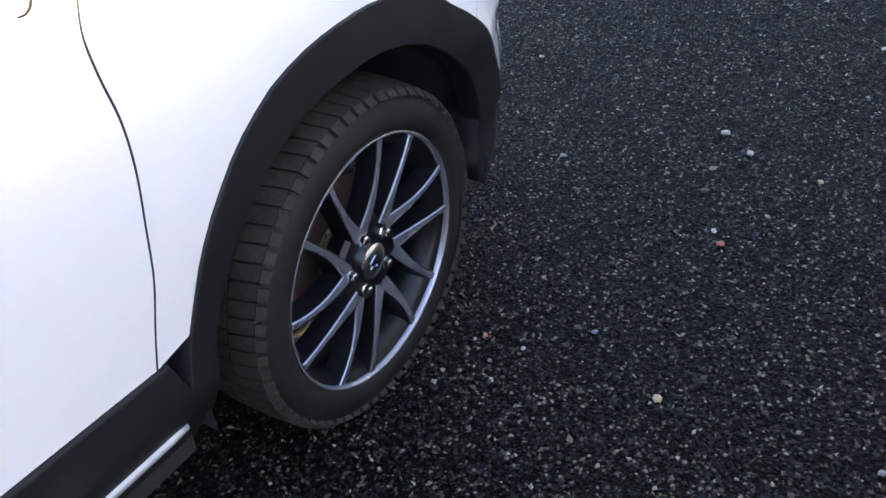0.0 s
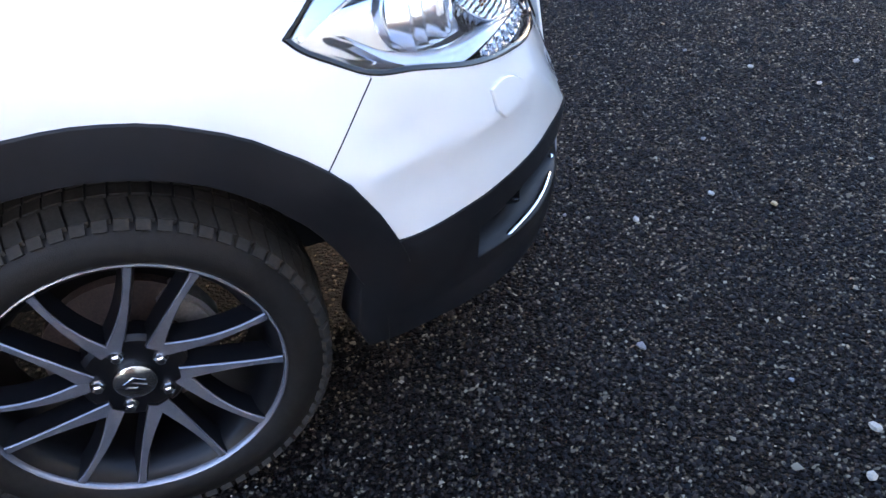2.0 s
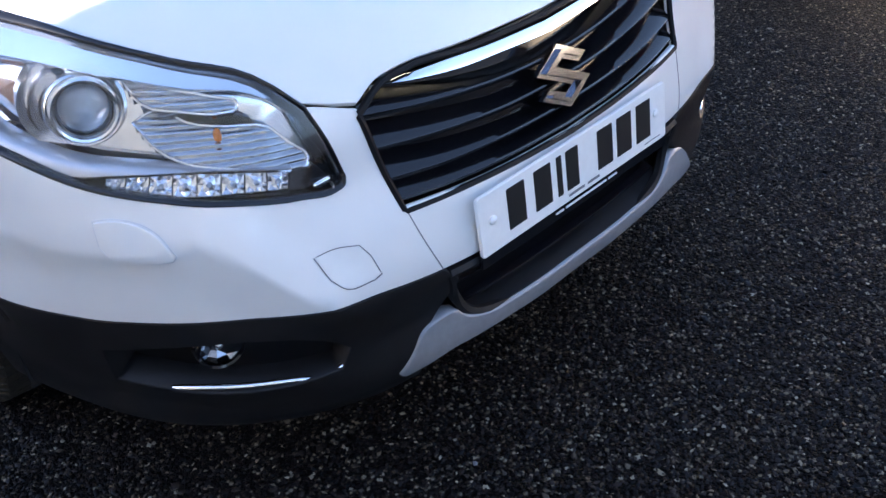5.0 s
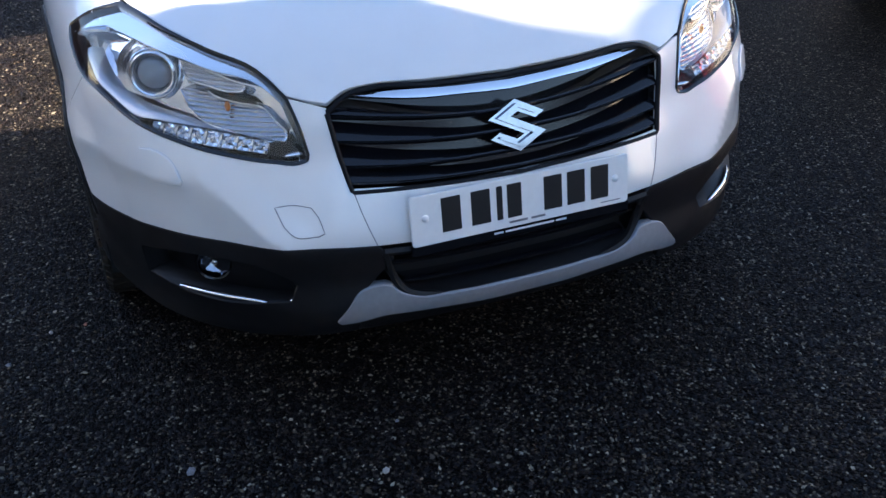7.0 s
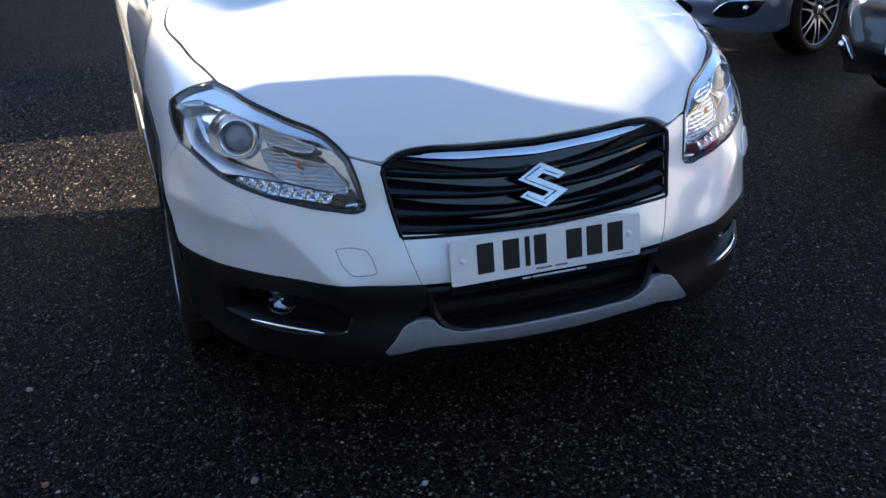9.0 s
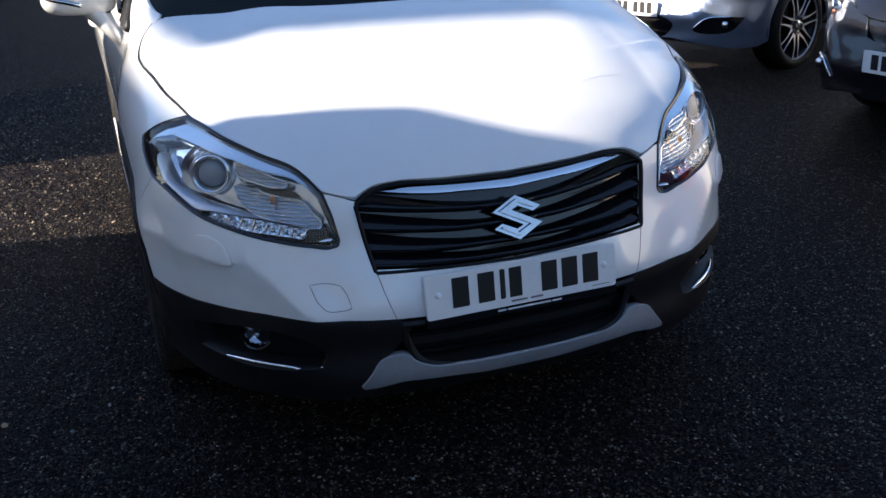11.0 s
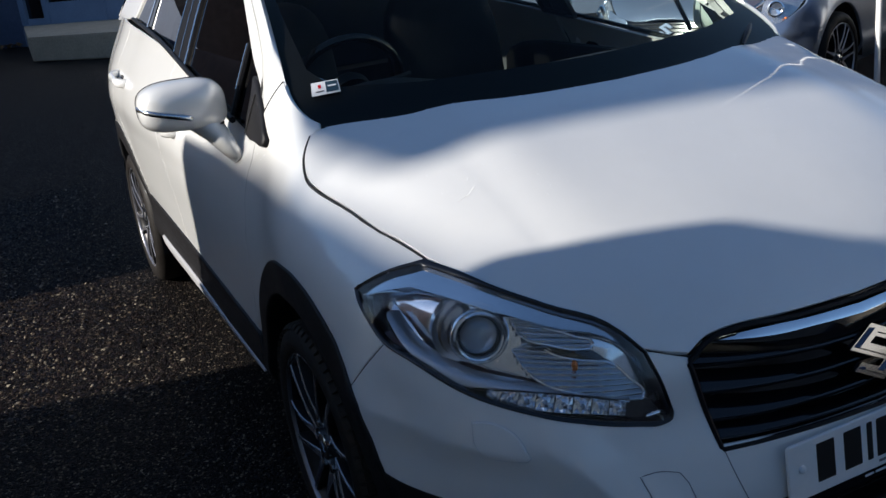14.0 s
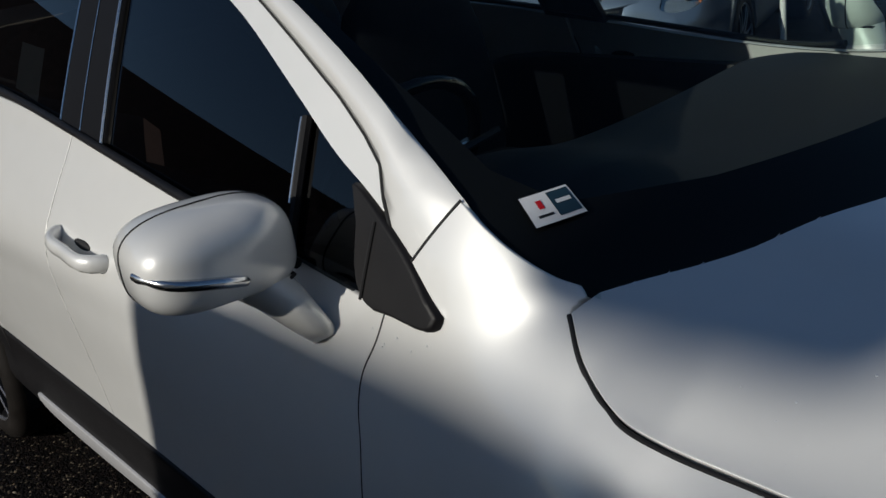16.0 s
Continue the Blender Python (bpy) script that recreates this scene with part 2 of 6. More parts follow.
def loft(name, rings, mat, parent, label="", closed=True, caps=False, smooth=50, mirror=False):
    """A skin over rings of equal length."""
    bm = bmesh.new()
    rows = [[bm.verts.new((q[0], -q[1] if mirror else q[1], q[2])) for q in r] for r in rings]
    n = len(rows[0])
    for a, b in zip(rows, rows[1:]):
        for i in range(n if closed else n - 1):
            bm.faces.new((a[i], a[(i + 1) % n], b[(i + 1) % n], b[i]))
    if caps:
        bm.faces.new(rows[0][::-1])
        bm.faces.new(rows[-1])
    return part(name, bm, mat, parent, label, smooth)


def tube(name, points, radius, mat, parent, label="", sides=8, closed=False, flat=1.0, mirror=False, up=(0, 0, 1)):
    """A bar of round or flattened section along points; radius may be a list."""
    p = [Vector(q) for q in points]
    n = len(p)
    r = radius if isinstance(radius, (list, tuple)) else [radius] * n
    rings = []
    for i, q in enumerate(p):
        d = ((p[(i + 1) % n] if closed or i < n - 1 else q) - (p[i - 1] if closed or i else q)).normalized()
        a = d.cross(Vector(up))
        a = a.normalized() if a.length > 1e-4 else d.orthogonal().normalized()
        b = a.cross(d).normalized()
        rings.append([q + a * (r[i] * math.cos(w)) + b * (r[i] * flat * math.sin(w)) for w in (math.tau * k / sides for k in range(sides))])
    if closed:
        rings.append(rings[0])
    return loft(name, rings, mat, parent, label, caps=not closed, mirror=mirror)


def block(name, size, at, mat, parent=None, label="", bevel=0.006, turn=(0, 0, 0), segments=2, taper=1.0):
    bm = bmesh.new()
    bmesh.ops.create_cube(bm, size=1)
    for v in bm.verts:
        k = taper if v.co.z > 0 else 1
        v.co = Vector((v.co.x * size[0] * k, v.co.y * size[1] * k, v.co.z * size[2]))
    if bevel:
        bmesh.ops.bevel(bm, geom=bm.edges[:], offset=bevel, segments=segments, affect="EDGES", profile=0.6)
    bm.transform(pose(*at, *turn))
    return part(name, bm, mat, parent, label)


def lathe(name, profile, axis, mat, parent, label="", sides=48, smooth=40, wave=None):
    """A turned shape: profile of (along, radius) round the axis, a pose whose z is the axis."""
    rings = [[axis @ Vector((r * math.cos(w), r * math.sin(w), a)) for w in (math.tau * k / sides for k in range(sides))] for a, r in profile]
    return loft(name, rings, mat, parent, label, smooth=smooth)


def lump(name, center, radii, power, mat, parent, label="", n=20, mirror=False, bend=None, turn=None):
    """A rounded box: a superellipsoid, bent by a function of its unit place."""
    def f(c, e):
        return math.copysign(abs(c) ** e, c)
    rings = []
    for i in range(1, n):
        la = -math.pi / 2 + math.pi * i / n
        ring = []
        for j in range(2 * n):
            lo = math.tau * j / (2 * n)
            u = Vector((f(math.cos(la), power) * f(math.cos(lo), power), f(math.cos(la), power) * f(math.sin(lo), power), f(math.sin(la), power)))
            if bend:
                u = Vector(bend(u))
            q = Vector((u.x * radii[0], u.y * radii[1], u.z * radii[2]))
            if turn:
                q = turn @ q
            ring.append(q + Vector(center))
        rings.append(ring)
    return loft(name, rings, mat, parent, label, caps=True, mirror=mirror, smooth=60)

# ---- the white car: surfaces ----
# The car points along x; its right side lies at negative y. The front axle stands over the origin.
PLAN = np.array([(0.925, 0), (0.92, -0.15), (0.905, -0.30), (0.87, -0.45), (0.815, -0.58), (0.74, -0.68), (0.645, -0.757), (0.54, -0.812),
                 (0.42, -0.852), (0.25, -0.875), (0, -0.884), (-0.6, -0.885), (-1.4, -0.888), (-2.2, -0.886), (-2.8, -0.87), (-3.2, -0.80),
                 (-3.36, -0.66), (-3.42, -0.4), (-3.44, 0)])
PLAN_U = np.concatenate([[0], np.cumsum(np.linalg.norm(np.diff(PLAN, axis=0), axis=1))])
_us = np.linspace(0, PLAN_U[-1], 1500)
_line = hermite(PLAN_U, PLAN, _us)


def u_of(x, y):
    """The way along the car's outline, from the middle of the nose, of the point next to (x, y)."""
    return float(_us[np.argmin((_line[:, 0] - x) ** 2 + (_line[:, 1] - y) ** 2)])


def side_u(x):
    return float(_us[np.argmax(_line[:, 0] < x)])


# Upright sections: height and distance outwards from the outline, one for each place along it.
SECTIONS = [
    ((0.925, 0), [(0.15, -0.10), (0.21, -0.04), (0.26, -0.015), (0.34, -0.018), (0.42, -0.012), (0.53, -0.028), (0.65, -0.062), (0.70, -0.078), (0.74, -0.092), (0.80, -0.13)]),
    ((0.873, -0.44), [(0.15, -0.10), (0.20, -0.03), (0.26, 0.0), (0.35, -0.004), (0.43, 0.006), (0.52, -0.018), (0.61, -0.050), (0.70, -0.074), (0.78, -0.11), (0.9, -0.25)]),
    ((0.77, -0.645), [(0.15, -0.10), (0.20, -0.03), (0.28, -0.004), (0.43, 0.006), (0.50, 0.0), (0.57, -0.012), (0.62, -0.026), (0.70, -0.058), (0.80, -0.11), (0.9, -0.20)]),
    ((0.645, -0.757), [(0.15, -0.10), (0.20, -0.03), (0.30, -0.008), (0.45, 0.005), (0.56, -0.002), (0.64, -0.008), (0.70, -0.026), (0.78, -0.06), (0.85, -0.10), (0.93, -0.20)]),
    ((0.50, -0.828), [(0.15, -0.09), (0.20, -0.03), (0.30, -0.008), (0.45, 0.002), (0.60, 0.0), (0.68, -0.006), (0.76, -0.026), (0.83, -0.062), (0.885, -0.12), (0.95, -0.24)]),
    ((0.30, -0.868), [(0.15, -0.09), (0.20, -0.035), (0.45, -0.003), (0.65, 0.0), (0.73, -0.006), (0.80, -0.022), (0.85, -0.046), (0.89, -0.080), (0.92, -0.112), (1.0, -0.23)]),
    ((-0.01, -0.884), [(0.15, -0.09), (0.20, -0.045), (0.45, -0.014), (0.65, -0.002), (0.78, -0.003), (0.86, -0.014), (0.92, -0.036), (0.965, -0.062), (0.998, -0.088), (1.06, -0.18)]),
    ((-0.135, -0.885), [(0.15, -0.15), (0.22, -0.105), (0.30, -0.050), (0.36, -0.015), (0.45, -0.018), (0.65, -0.010), (0.80, -0.014), (0.88, -0.024), (0.94, -0.044), (0.985, -0.070), (1.03, -0.112), (1.10, -0.160)]),
    ((-0.30, -0.885), [(0.15, -0.15), (0.22, -0.105), (0.30, -0.050), (0.36, -0.019), (0.45, -0.020), (0.65, -0.016), (0.80, -0.026), (0.90, -0.048), (0.96, -0.068), (1.03, -0.088), (1.09, -0.109), (1.20, -0.172)]),
    ((-0.60, -0.885), [(0.15, -0.15), (0.22, -0.105), (0.30, -0.050), (0.36, -0.020), (0.45, -0.022), (0.62, -0.018), (0.80, -0.022), (0.88, -0.034), (0.92, -0.046), (0.97, -0.064), (1.04, -0.092), (1.20, -0.165)]),
    ((-1.50, -0.888), [(0.15, -0.15), (0.22, -0.105), (0.30, -0.050), (0.36, -0.027), (0.45, -0.030), (0.60, -0.022), (0.80, -0.004), (0.90, 0.0), (0.945, -0.012), (1.02, -0.052), (1.13, -0.114), (1.20, -0.145)]),
    ((-2.70, -0.873), [(0.15, -0.15), (0.22, -0.105), (0.30, -0.050), (0.36, -0.022), (0.45, -0.025), (0.60, -0.006), (0.80, 0.0), (0.93, 0.0), (0.98, -0.014), (1.06, -0.05), (1.15, -0.10), (1.25, -0.15)]),
    ((-3.42, -0.40), [(0.15, -0.16), (0.25, -0.03), (0.45, 0.0), (0.60, -0.01), (0.80, -0.05), (0.90, -0.06), (1.0, -0.075), (1.1, -0.11), (1.2, -0.16), (1.3, -0.22)]),
]
SECTION_U = [u_of(*p) for p, _ in SECTIONS]


CREASES = [((u_of(0.75, -0.655), 0.595), (u_of(0.856, -0.515), 0.440), 0.011, 0.075), ((u_of(0.70, -0.70), 0.582), (u_of(0.42, -0.852), 0.600), 0.008, 0.06), ((u_of(0.465, -0.84), 0.44), (u_of(0.36, -0.862), 0.61), 0.020, 0.13)]


def body(u, z, bare=False):
    """The skin of the lower body by way along the outline and height."""
    u, z = np.asarray(u, float), np.asarray(z, float)
    out = np.stack([hermite([k for k, _ in s], [d for _, d in s], np.clip(z, 0.15, s[-1][0] + 0.06)) for _, s in SECTIONS], axis=-1)
    i = np.clip(np.searchsorted(SECTION_U, u) - 1, 0, len(SECTION_U) - 2)
    k = np.array(SECTION_U)
    h = k[i + 1] - k[i]
    s = np.clip((u - k[i]) / h, 0, 1)
    pick = lambda j: np.take_along_axis(out, np.clip(j, 0, len(k) - 1)[..., None], -1)[..., 0]
    tangent = lambda j: (pick(j + 1) - pick(j - 1)) / (k[np.clip(j + 1, 0, len(k) - 1)] - k[np.clip(j - 1, 0, len(k) - 1)])
    m0, m1 = tangent(i) * h, tangent(i + 1) * h
    d = (2 * s**3 - 3 * s**2 + 1) * pick(i) + (s**3 - 2 * s**2 + s) * m0 + (3 * s**2 - 2 * s**3) * pick(i + 1) + (s**3 - s**2) * m1
    # creases of the front bumper: one slants from the washer flap to the lower corner, one runs back to the wheel
    for (ua, za), (ub, zb), high, reach in CREASES:
        f = np.clip(((u - ua) * (ub - ua) + (z - za) * (zb - za)) / ((ub - ua) ** 2 + (zb - za) ** 2), 0, 1)
        off = np.hypot(u - ua - f * (ub - ua), z - za - f * (zb - za))
        d = d + high * np.maximum(0, 1 - off / reach) ** 1.3
    c = hermite(PLAN_U, PLAN, u)
    t = hermite(PLAN_U, PLAN, np.minimum(u + 0.004, PLAN_U[-1])) - hermite(PLAN_U, PLAN, np.maximum(u - 0.004, 0))
    t /= np.linalg.norm(t, axis=-1)[..., None]
    n = np.stack([-t[..., 1], t[..., 0]], -1)
    p = np.stack([c[..., 0] + n[..., 0] * d, c[..., 1] + n[..., 1] * d, z], -1)
    if bare:
        return p
    e = 0.004
    du = body(np.minimum(u + e, PLAN_U[-1]), z, True) - body(np.maximum(u - e, 0), z, True)
    dz = body(u, z + e, True) - body(u, z - e, True)
    nn = np.cross(dz, du)
    nn /= np.linalg.norm(nn, axis=-1)[..., None]
    nn *= np.where(nn[..., 0] * n[..., 0] + nn[..., 1] * n[..., 1] + 0.3 * nn[..., 2] > 0, 1, -1)[..., None]
    return p, nn


def on_grid(f):
    """A surface with its outward normals from a plain function of two coordinates."""
    def g(a, b):
        a, b = np.asarray(a, float), np.asarray(b, float)
        e = 0.003
        n = np.cross(f(a + e, b) - f(a - e, b), f(a, b + e) - f(a, b - e))
        return f(a, b), n / np.linalg.norm(n, axis=-1)[..., None]
    return g


HOOD_X = [-0.3, -0.15, 0.03, 0.16, 0.30, 0.463, 0.55, 0.67, 0.75, 0.80, 0.83, 0.85, 0.88]
HOOD_Z = [1.135, 1.118, 1.092, 1.066, 1.030, 0.974, 0.940, 0.880, 0.828, 0.782, 0.744, 0.712, 0.65]


def hood_z(x, y):
    w = np.abs(y)
    plan = (0.29 + 0.16 * np.clip((0.35 - x) / 0.35, 0, 1)) * y * y * np.clip((w - 0.12) / 0.40, 0, 1)
    dome = -0.034 * (w / 0.75) ** 9 + 0.014 * np.clip((0.05 - x) / 0.15, 0, 1) * np.clip((w - 0.5) / 0.2, 0, 1) - 0.008 * np.clip((w - 0.55) / 0.2, 0, 1) * np.clip((x - 0.1) / 0.2, 0, 1) + 0.008 * np.exp(-(((w - 0.43) / 0.10) ** 2)) * np.clip((0.75 - x) / 0.5, 0, 1)
    # the edge over the headlamp is drawn up to the lamp's upper line
    side = np.interp(x, [-0.1, 0.05, 0.18, 0.335, 0.438, 0.55, 0.657, 0.745, 0.774, 0.812], [0.74, 0.793, 0.774, 0.747, 0.716, 0.672, 0.586, 0.488, 0.455, 0.392])
    lip = np.interp(x, [0.36, 0.438, 0.476, 0.514, 0.55, 0.588, 0.624, 0.657, 0.717, 0.745, 0.764, 0.774, 0.79, 0.805, 0.815], [0.0, -0.005, 0.001, 0.009, 0.013, 0.012, 0.009, 0.006, 0.005, 0.0, -0.006, -0.009, -0.010, -0.004, 0.0])
    return hermite(HOOD_X, HOOD_Z, x + plan) + dome + lip * np.exp(-np.abs((w - side) / np.where(lip < 0, 0.06, 0.11)) ** 2)


hood = on_grid(lambda x, y: np.stack([x, y, hood_z(x, y)], -1))


def cabin_y(x, z):
    bulge = np.clip(1 - ((x + 1.5) / 1.3) ** 2, -1.5, 1)
    return -(0.80 + 0.02 * bulge - 0.45 * (z - 1.03) - 0.15 * (z - 1.03) ** 2)


cabin_side = on_grid(lambda x, z: np.stack([x, cabin_y(x, z), z], -1))


def screen_at(b, a):
    """The windscreen: b runs across from -1 to 1, a up from the bonnet to the roof."""
    yb, yt = 0.765 * b, 0.578 * b
    low = np.stack([0.09 - 0.37 * yb**2, yb, 1.074 - 0.002 * yb**2], -1)
    top = np.stack([-0.93 - 0.15 * yt**2, yt, 1.52 - 0.15 * yt**2], -1)
    s = np.asarray(a)[..., None]
    return low * (1 - s) + top * s + np.sin(np.pi * np.clip(s, 0, 1)) * np.array((0.012, 0, 0.028))


def roof_at(x, y):
    return np.stack([x, y, 1.575 - 0.055 * ((x + 1.85) / 0.95) ** 2 - 0.08 * (y / 0.575) ** 2 - 0.02 * (y / 0.575) ** 8], -1)


P = lambda *points: [(u_of(x, y), z) for x, y, z in points]
S = lambda *points: [(side_u(x), z) for x, z in points]
ARCH = (-0.005, 0.310)


def arc(radius, a0, a1, n=24, cx=ARCH[0], cz=ARCH[1]):
    """Part of a wheel arch, as places along the outline and heights."""
    draw = lambda a: radius - ((-0.003 - 0.008 * math.exp(-(((a - 38) / 9) ** 2)) + 0.030 * min(1, max(0, (a - 112) / 40))) if radius > 0.45 and cx == ARCH[0] else 0)
    return [(side_u(cx + draw(a) * math.cos(radians(a))), cz + draw(a) * math.sin(radians(a))) for a in np.linspace(a0, a1, n)]


BELT = [(-0.30, 1.005), (-0.44, 1.022), (-0.98, 1.084), (-1.44, 1.137), (-1.80, 1.173), (-2.30, 1.205), (-2.75, 1.225)]
belt_z = lambda x: float(hermite([-k for k, _ in BELT], [z for _, z in BELT], -x))

# Lines that neighbouring panels share
LAMP_TOP = [(0.438, -0.716, 0.888), (0.55, -0.672, 0.872), (0.657, -0.586, 0.826), (0.745, -0.488, 0.773), (0.774, -0.461, 0.738)]
LAMP_IN = [(0.774, -0.461, 0.738), (0.797, -0.447, 0.685), (0.817, -0.438, 0.628)]
LAMP_LOW = [(0.817, -0.438, 0.628), (0.820, -0.4415, 0.616), (0.816, -0.456, 0.6105), (0.80, -0.505, 0.616), (0.75, -0.61, 0.638), (0.695, -0.686, 0.659), (0.61, -0.752, 0.688), (0.51, -0.805, 0.727), (0.445, -0.832, 0.747), (0.39, -0.845, 0.78), (0.345, -0.842, 0.810), (0.332, -0.838, 0.826)]
WHITE_LOW = [(0.925, 0.0, 0.424), (0.92, -0.15, 0.426), (0.90, -0.332, 0.432), (0.88, -0.432, 0.439), (0.859, -0.525, 0.446), (0.776, -0.648, 0.459), (0.675, -0.742, 0.461), (0.58, -0.798, 0.457), (0.52, -0.820, 0.461), (0.470, -0.840, 0.468), (0.447, -0.846, 0.473)]
GRILLE_SIDE = [(0.868, -0.365, 0.553), (0.84, -0.385, 0.64), (0.815, -0.390, 0.712)]
GRILLE_LOW = [(0.90, 0.0, 0.538), (0.89, -0.2, 0.543), (0.868, -0.365, 0.553)]
DOOR_FRONT = [(-0.484, 0.460), (-0.470, 0.525), (-0.453, 0.60), (-0.441, 0.68), (-0.430, 0.76), (-0.427, 0.82), (-0.430, 0.875), (-0.424, 0.92), (-0.402, 0.97), (-0.384, 1.02)]
HOOD_SIDE = [(0.438, -0.716), (0.335, -0.747), (0.18, -0.774), (0.057, -0.793), (-0.008, -0.796), (-0.068, -0.776), (-0.116, -0.738), (-0.104, -0.702)]
PILLAR_FOOT = [(-0.342, 1.086), (-0.316, 1.121), (-0.283, 1.166)]
SCREEN_CORNER = [(-0.283, 1.166), (-0.226, 1.136), (-0.178, 1.111), (-0.137, 1.092), (-0.104, 1.079)]

# The fender's skin is drawn over to the bonnet's edge, so that both meet along one line.
_seam = np.array([(u_of(x, y), float(hood_z(np.array(x), np.array(y))) - 0.001, x, y) for x, y in curve(HOOD_SIDE, 6)])
_corner = [(side_u(x), z, x, y) for x, y, z in curve([(-0.283, -0.734, 1.166), (-0.226, -0.742, 1.136), (-0.178, -0.739, 1.111), (-0.137, -0.728, 1.092)], 4)]
_seam = np.concatenate([_seam, _corner])
_shift = np.stack([_seam[:, 2], _seam[:, 3], _seam[:, 1]], -1) - body(_seam[:, 0], _seam[:, 1], True)


def fender_at(u, z):
    u, z = np.asarray(u, float), np.asarray(z, float)
    off = np.hypot(u[..., None] - _seam[:, 0], z[..., None] - _seam[:, 1])
    weight = 1 / (off**2 + 4e-4) ** 1.5
    near = np.clip(1 - off.min(-1) / 0.19, 0, 1)
    near = near * near * (3 - 2 * near)
    return body(u, z, True) + (weight @ _shift / weight.sum(-1)[..., None]) * near[..., None]


def fender_skin(u, z):
    u, z = np.asarray(u, float), np.asarray(z, float)
    e = 0.028
    n = 0
    for du, dz, w in ((0, 0, 2), (0.045, 0, 1), (-0.045, 0, 1), (0, 0.03, 1), (0, -0.03, 1), (0.035, 0.025, 1), (-0.035, 0.025, 1), (0.035, -0.025, 1), (-0.035, -0.025, 1)):
        m = np.cross(fender_at(u + du, z + dz + e) - fender_at(u + du, z + dz - e), fender_at(u + du + e, z + dz) - fender_at(u + du - e, z + dz))
        n = n + w * m / np.linalg.norm(m, axis=-1)[..., None]
    n /= np.linalg.norm(n, axis=-1)[..., None]
    n *= np.where(np.sum(n * body(u, z)[1], -1) > 0, 1, -1)[..., None]
    return fender_at(u, z), n


car = thing("car", "white pearl five-door crossover with black plastic cladding, parked on tarmac", "car")

for flip in (False, True):
    own = dict(mirror=flip)
    # front bumper skin, fender, doors
    up = curve(P(*LAMP_LOW[:9]))
    bumper_seam = curve(P((0.445, -0.832, 0.742), (0.400, -0.850, 0.690), (0.354, -0.864, 0.633)), 4)
    bumper = (curve(P(*WHITE_LOW)) + arc(0.468, 20.6, 41.0, 9) + bumper_seam[::-1] + up[::-1] + curve(P(*LAMP_IN[::-1]), 4)
              + curve(P((0.774, -0.461, 0.738), (0.812, -0.392, 0.715)), 3) + curve(P(*GRILLE_SIDE[::-1]), 4) + curve(P(*GRILLE_LOW[::-1]), 4))
    panel("bumper_skin", bumper, body, WHITE, car, step=0.016, gap=0.0016, **own)
    top = [(u_of(x, y), float(hood_z(x, y)) - 0.001) for x, y in curve([(a, b) for a, b in HOOD_SIDE], 5)]
    fender = (bumper_seam + arc(0.468, 42, 158, 30) + curve(S(*DOOR_FRONT)) + curve(S(*PILLAR_FOOT), 4) + curve(S(*SCREEN_CORNER), 4)[1:-1] + top[::-1]
              + curve(P((0.332, -0.838, 0.826), (0.38, -0.786, 0.862), (0.438, -0.716, 0.888)), 4)[::-1][1:] + curve(P(*LAMP_LOW[8:]))[::-1][1:])
    panel("fender", fender, fender_skin, WHITE, car, step=(0.018, 0.012), gap=0.0026, depth=0.02, **own)
    sill_top = lambda x: float(np.interp(-x, [0.4, 1.0, 1.5, 2.2], [0.456, 0.476, 0.496, 0.527]))
    rim_z = lambda x: belt_z(x) - (0.055 * min(1, max(0, (-0.45 - x) / 0.25)) if flip else 0)
    front_door = (curve(S(*DOOR_FRONT)) + curve(S(*[(x, rim_z(x)) for x in (-0.383, -0.6, -0.98, -1.3, -1.455)]))
                  + curve(S((-1.455, rim_z(-1.455)), (-1.475, 1.0), (-1.475, 0.8), (-1.455, 0.6), (-1.445, sill_top(-1.445)))))
    panel("front_door", front_door, body, WHITE, car, step=(0.03, 0.018), gap=0.0030, **own)
    rear_door = (curve(S((-1.445, sill_top(-1.445)), (-1.455, 0.6), (-1.475, 0.8), (-1.475, 1.0), (-1.455, rim_z(-1.455))))
                 + curve(S(*[(x, rim_z(x)) for x in (-1.455, -1.8, -2.2, -2.45)]))
                 + curve(S((-2.45, rim_z(-2.45)), (-2.50, 1.0), (-2.46, 0.86), (-2.32, 0.76), (-2.19, 0.60), (-2.14, sill_top(-2.14)))))
    panel("rear_door", rear_door, body, WHITE, car, step=(0.03, 0.018), gap=0.0030, **own)
    quarter = (curve(S((-2.14, sill_top(-2.14)), (-2.19, 0.60), (-2.32, 0.76), (-2.46, 0.86), (-2.50, 1.0), (-2.45, rim_z(-2.45))))
               + S((-2.75, 1.225)) + P((-3.2, -0.80, 1.22), (-3.42, -0.4, 1.22), (-3.44, 0, 1.22), (-3.44, 0, 0.55), (-3.36, -0.66, 0.55), (-3.2, -0.8, 0.5))
               + arc(0.463, 22, 160, 24, -2.6)[:])
    panel("rear_quarter", quarter, body, WHITE, car, step=(0.03, 0.02), gap=0.002, **own)
    # dark tubes deep in the joints between panels
    for joint in (curve(S(*DOOR_FRONT)), curve(S((-1.445, 0.49), (-1.455, 0.6), (-1.475, 0.8), (-1.475, 1.0), (-1.455, belt_z(-1.455)))), bumper_seam, curve(S(*PILLAR_FOOT), 4)):
        p, n = fender_skin(np.array([q[0] for q in joint]), np.array([q[1] for q in joint]))
        tube("panel_joint", [tuple(q) for q in p - n * (0.0005 if joint[0][1] > 1.06 else 0.0024)], 0.0017 if joint is bumper_seam else 0.0022, DARK, car, "dark joint between panels", sides=6, **own)
    edge = curve(HOOD_SIDE[:-1], 8)
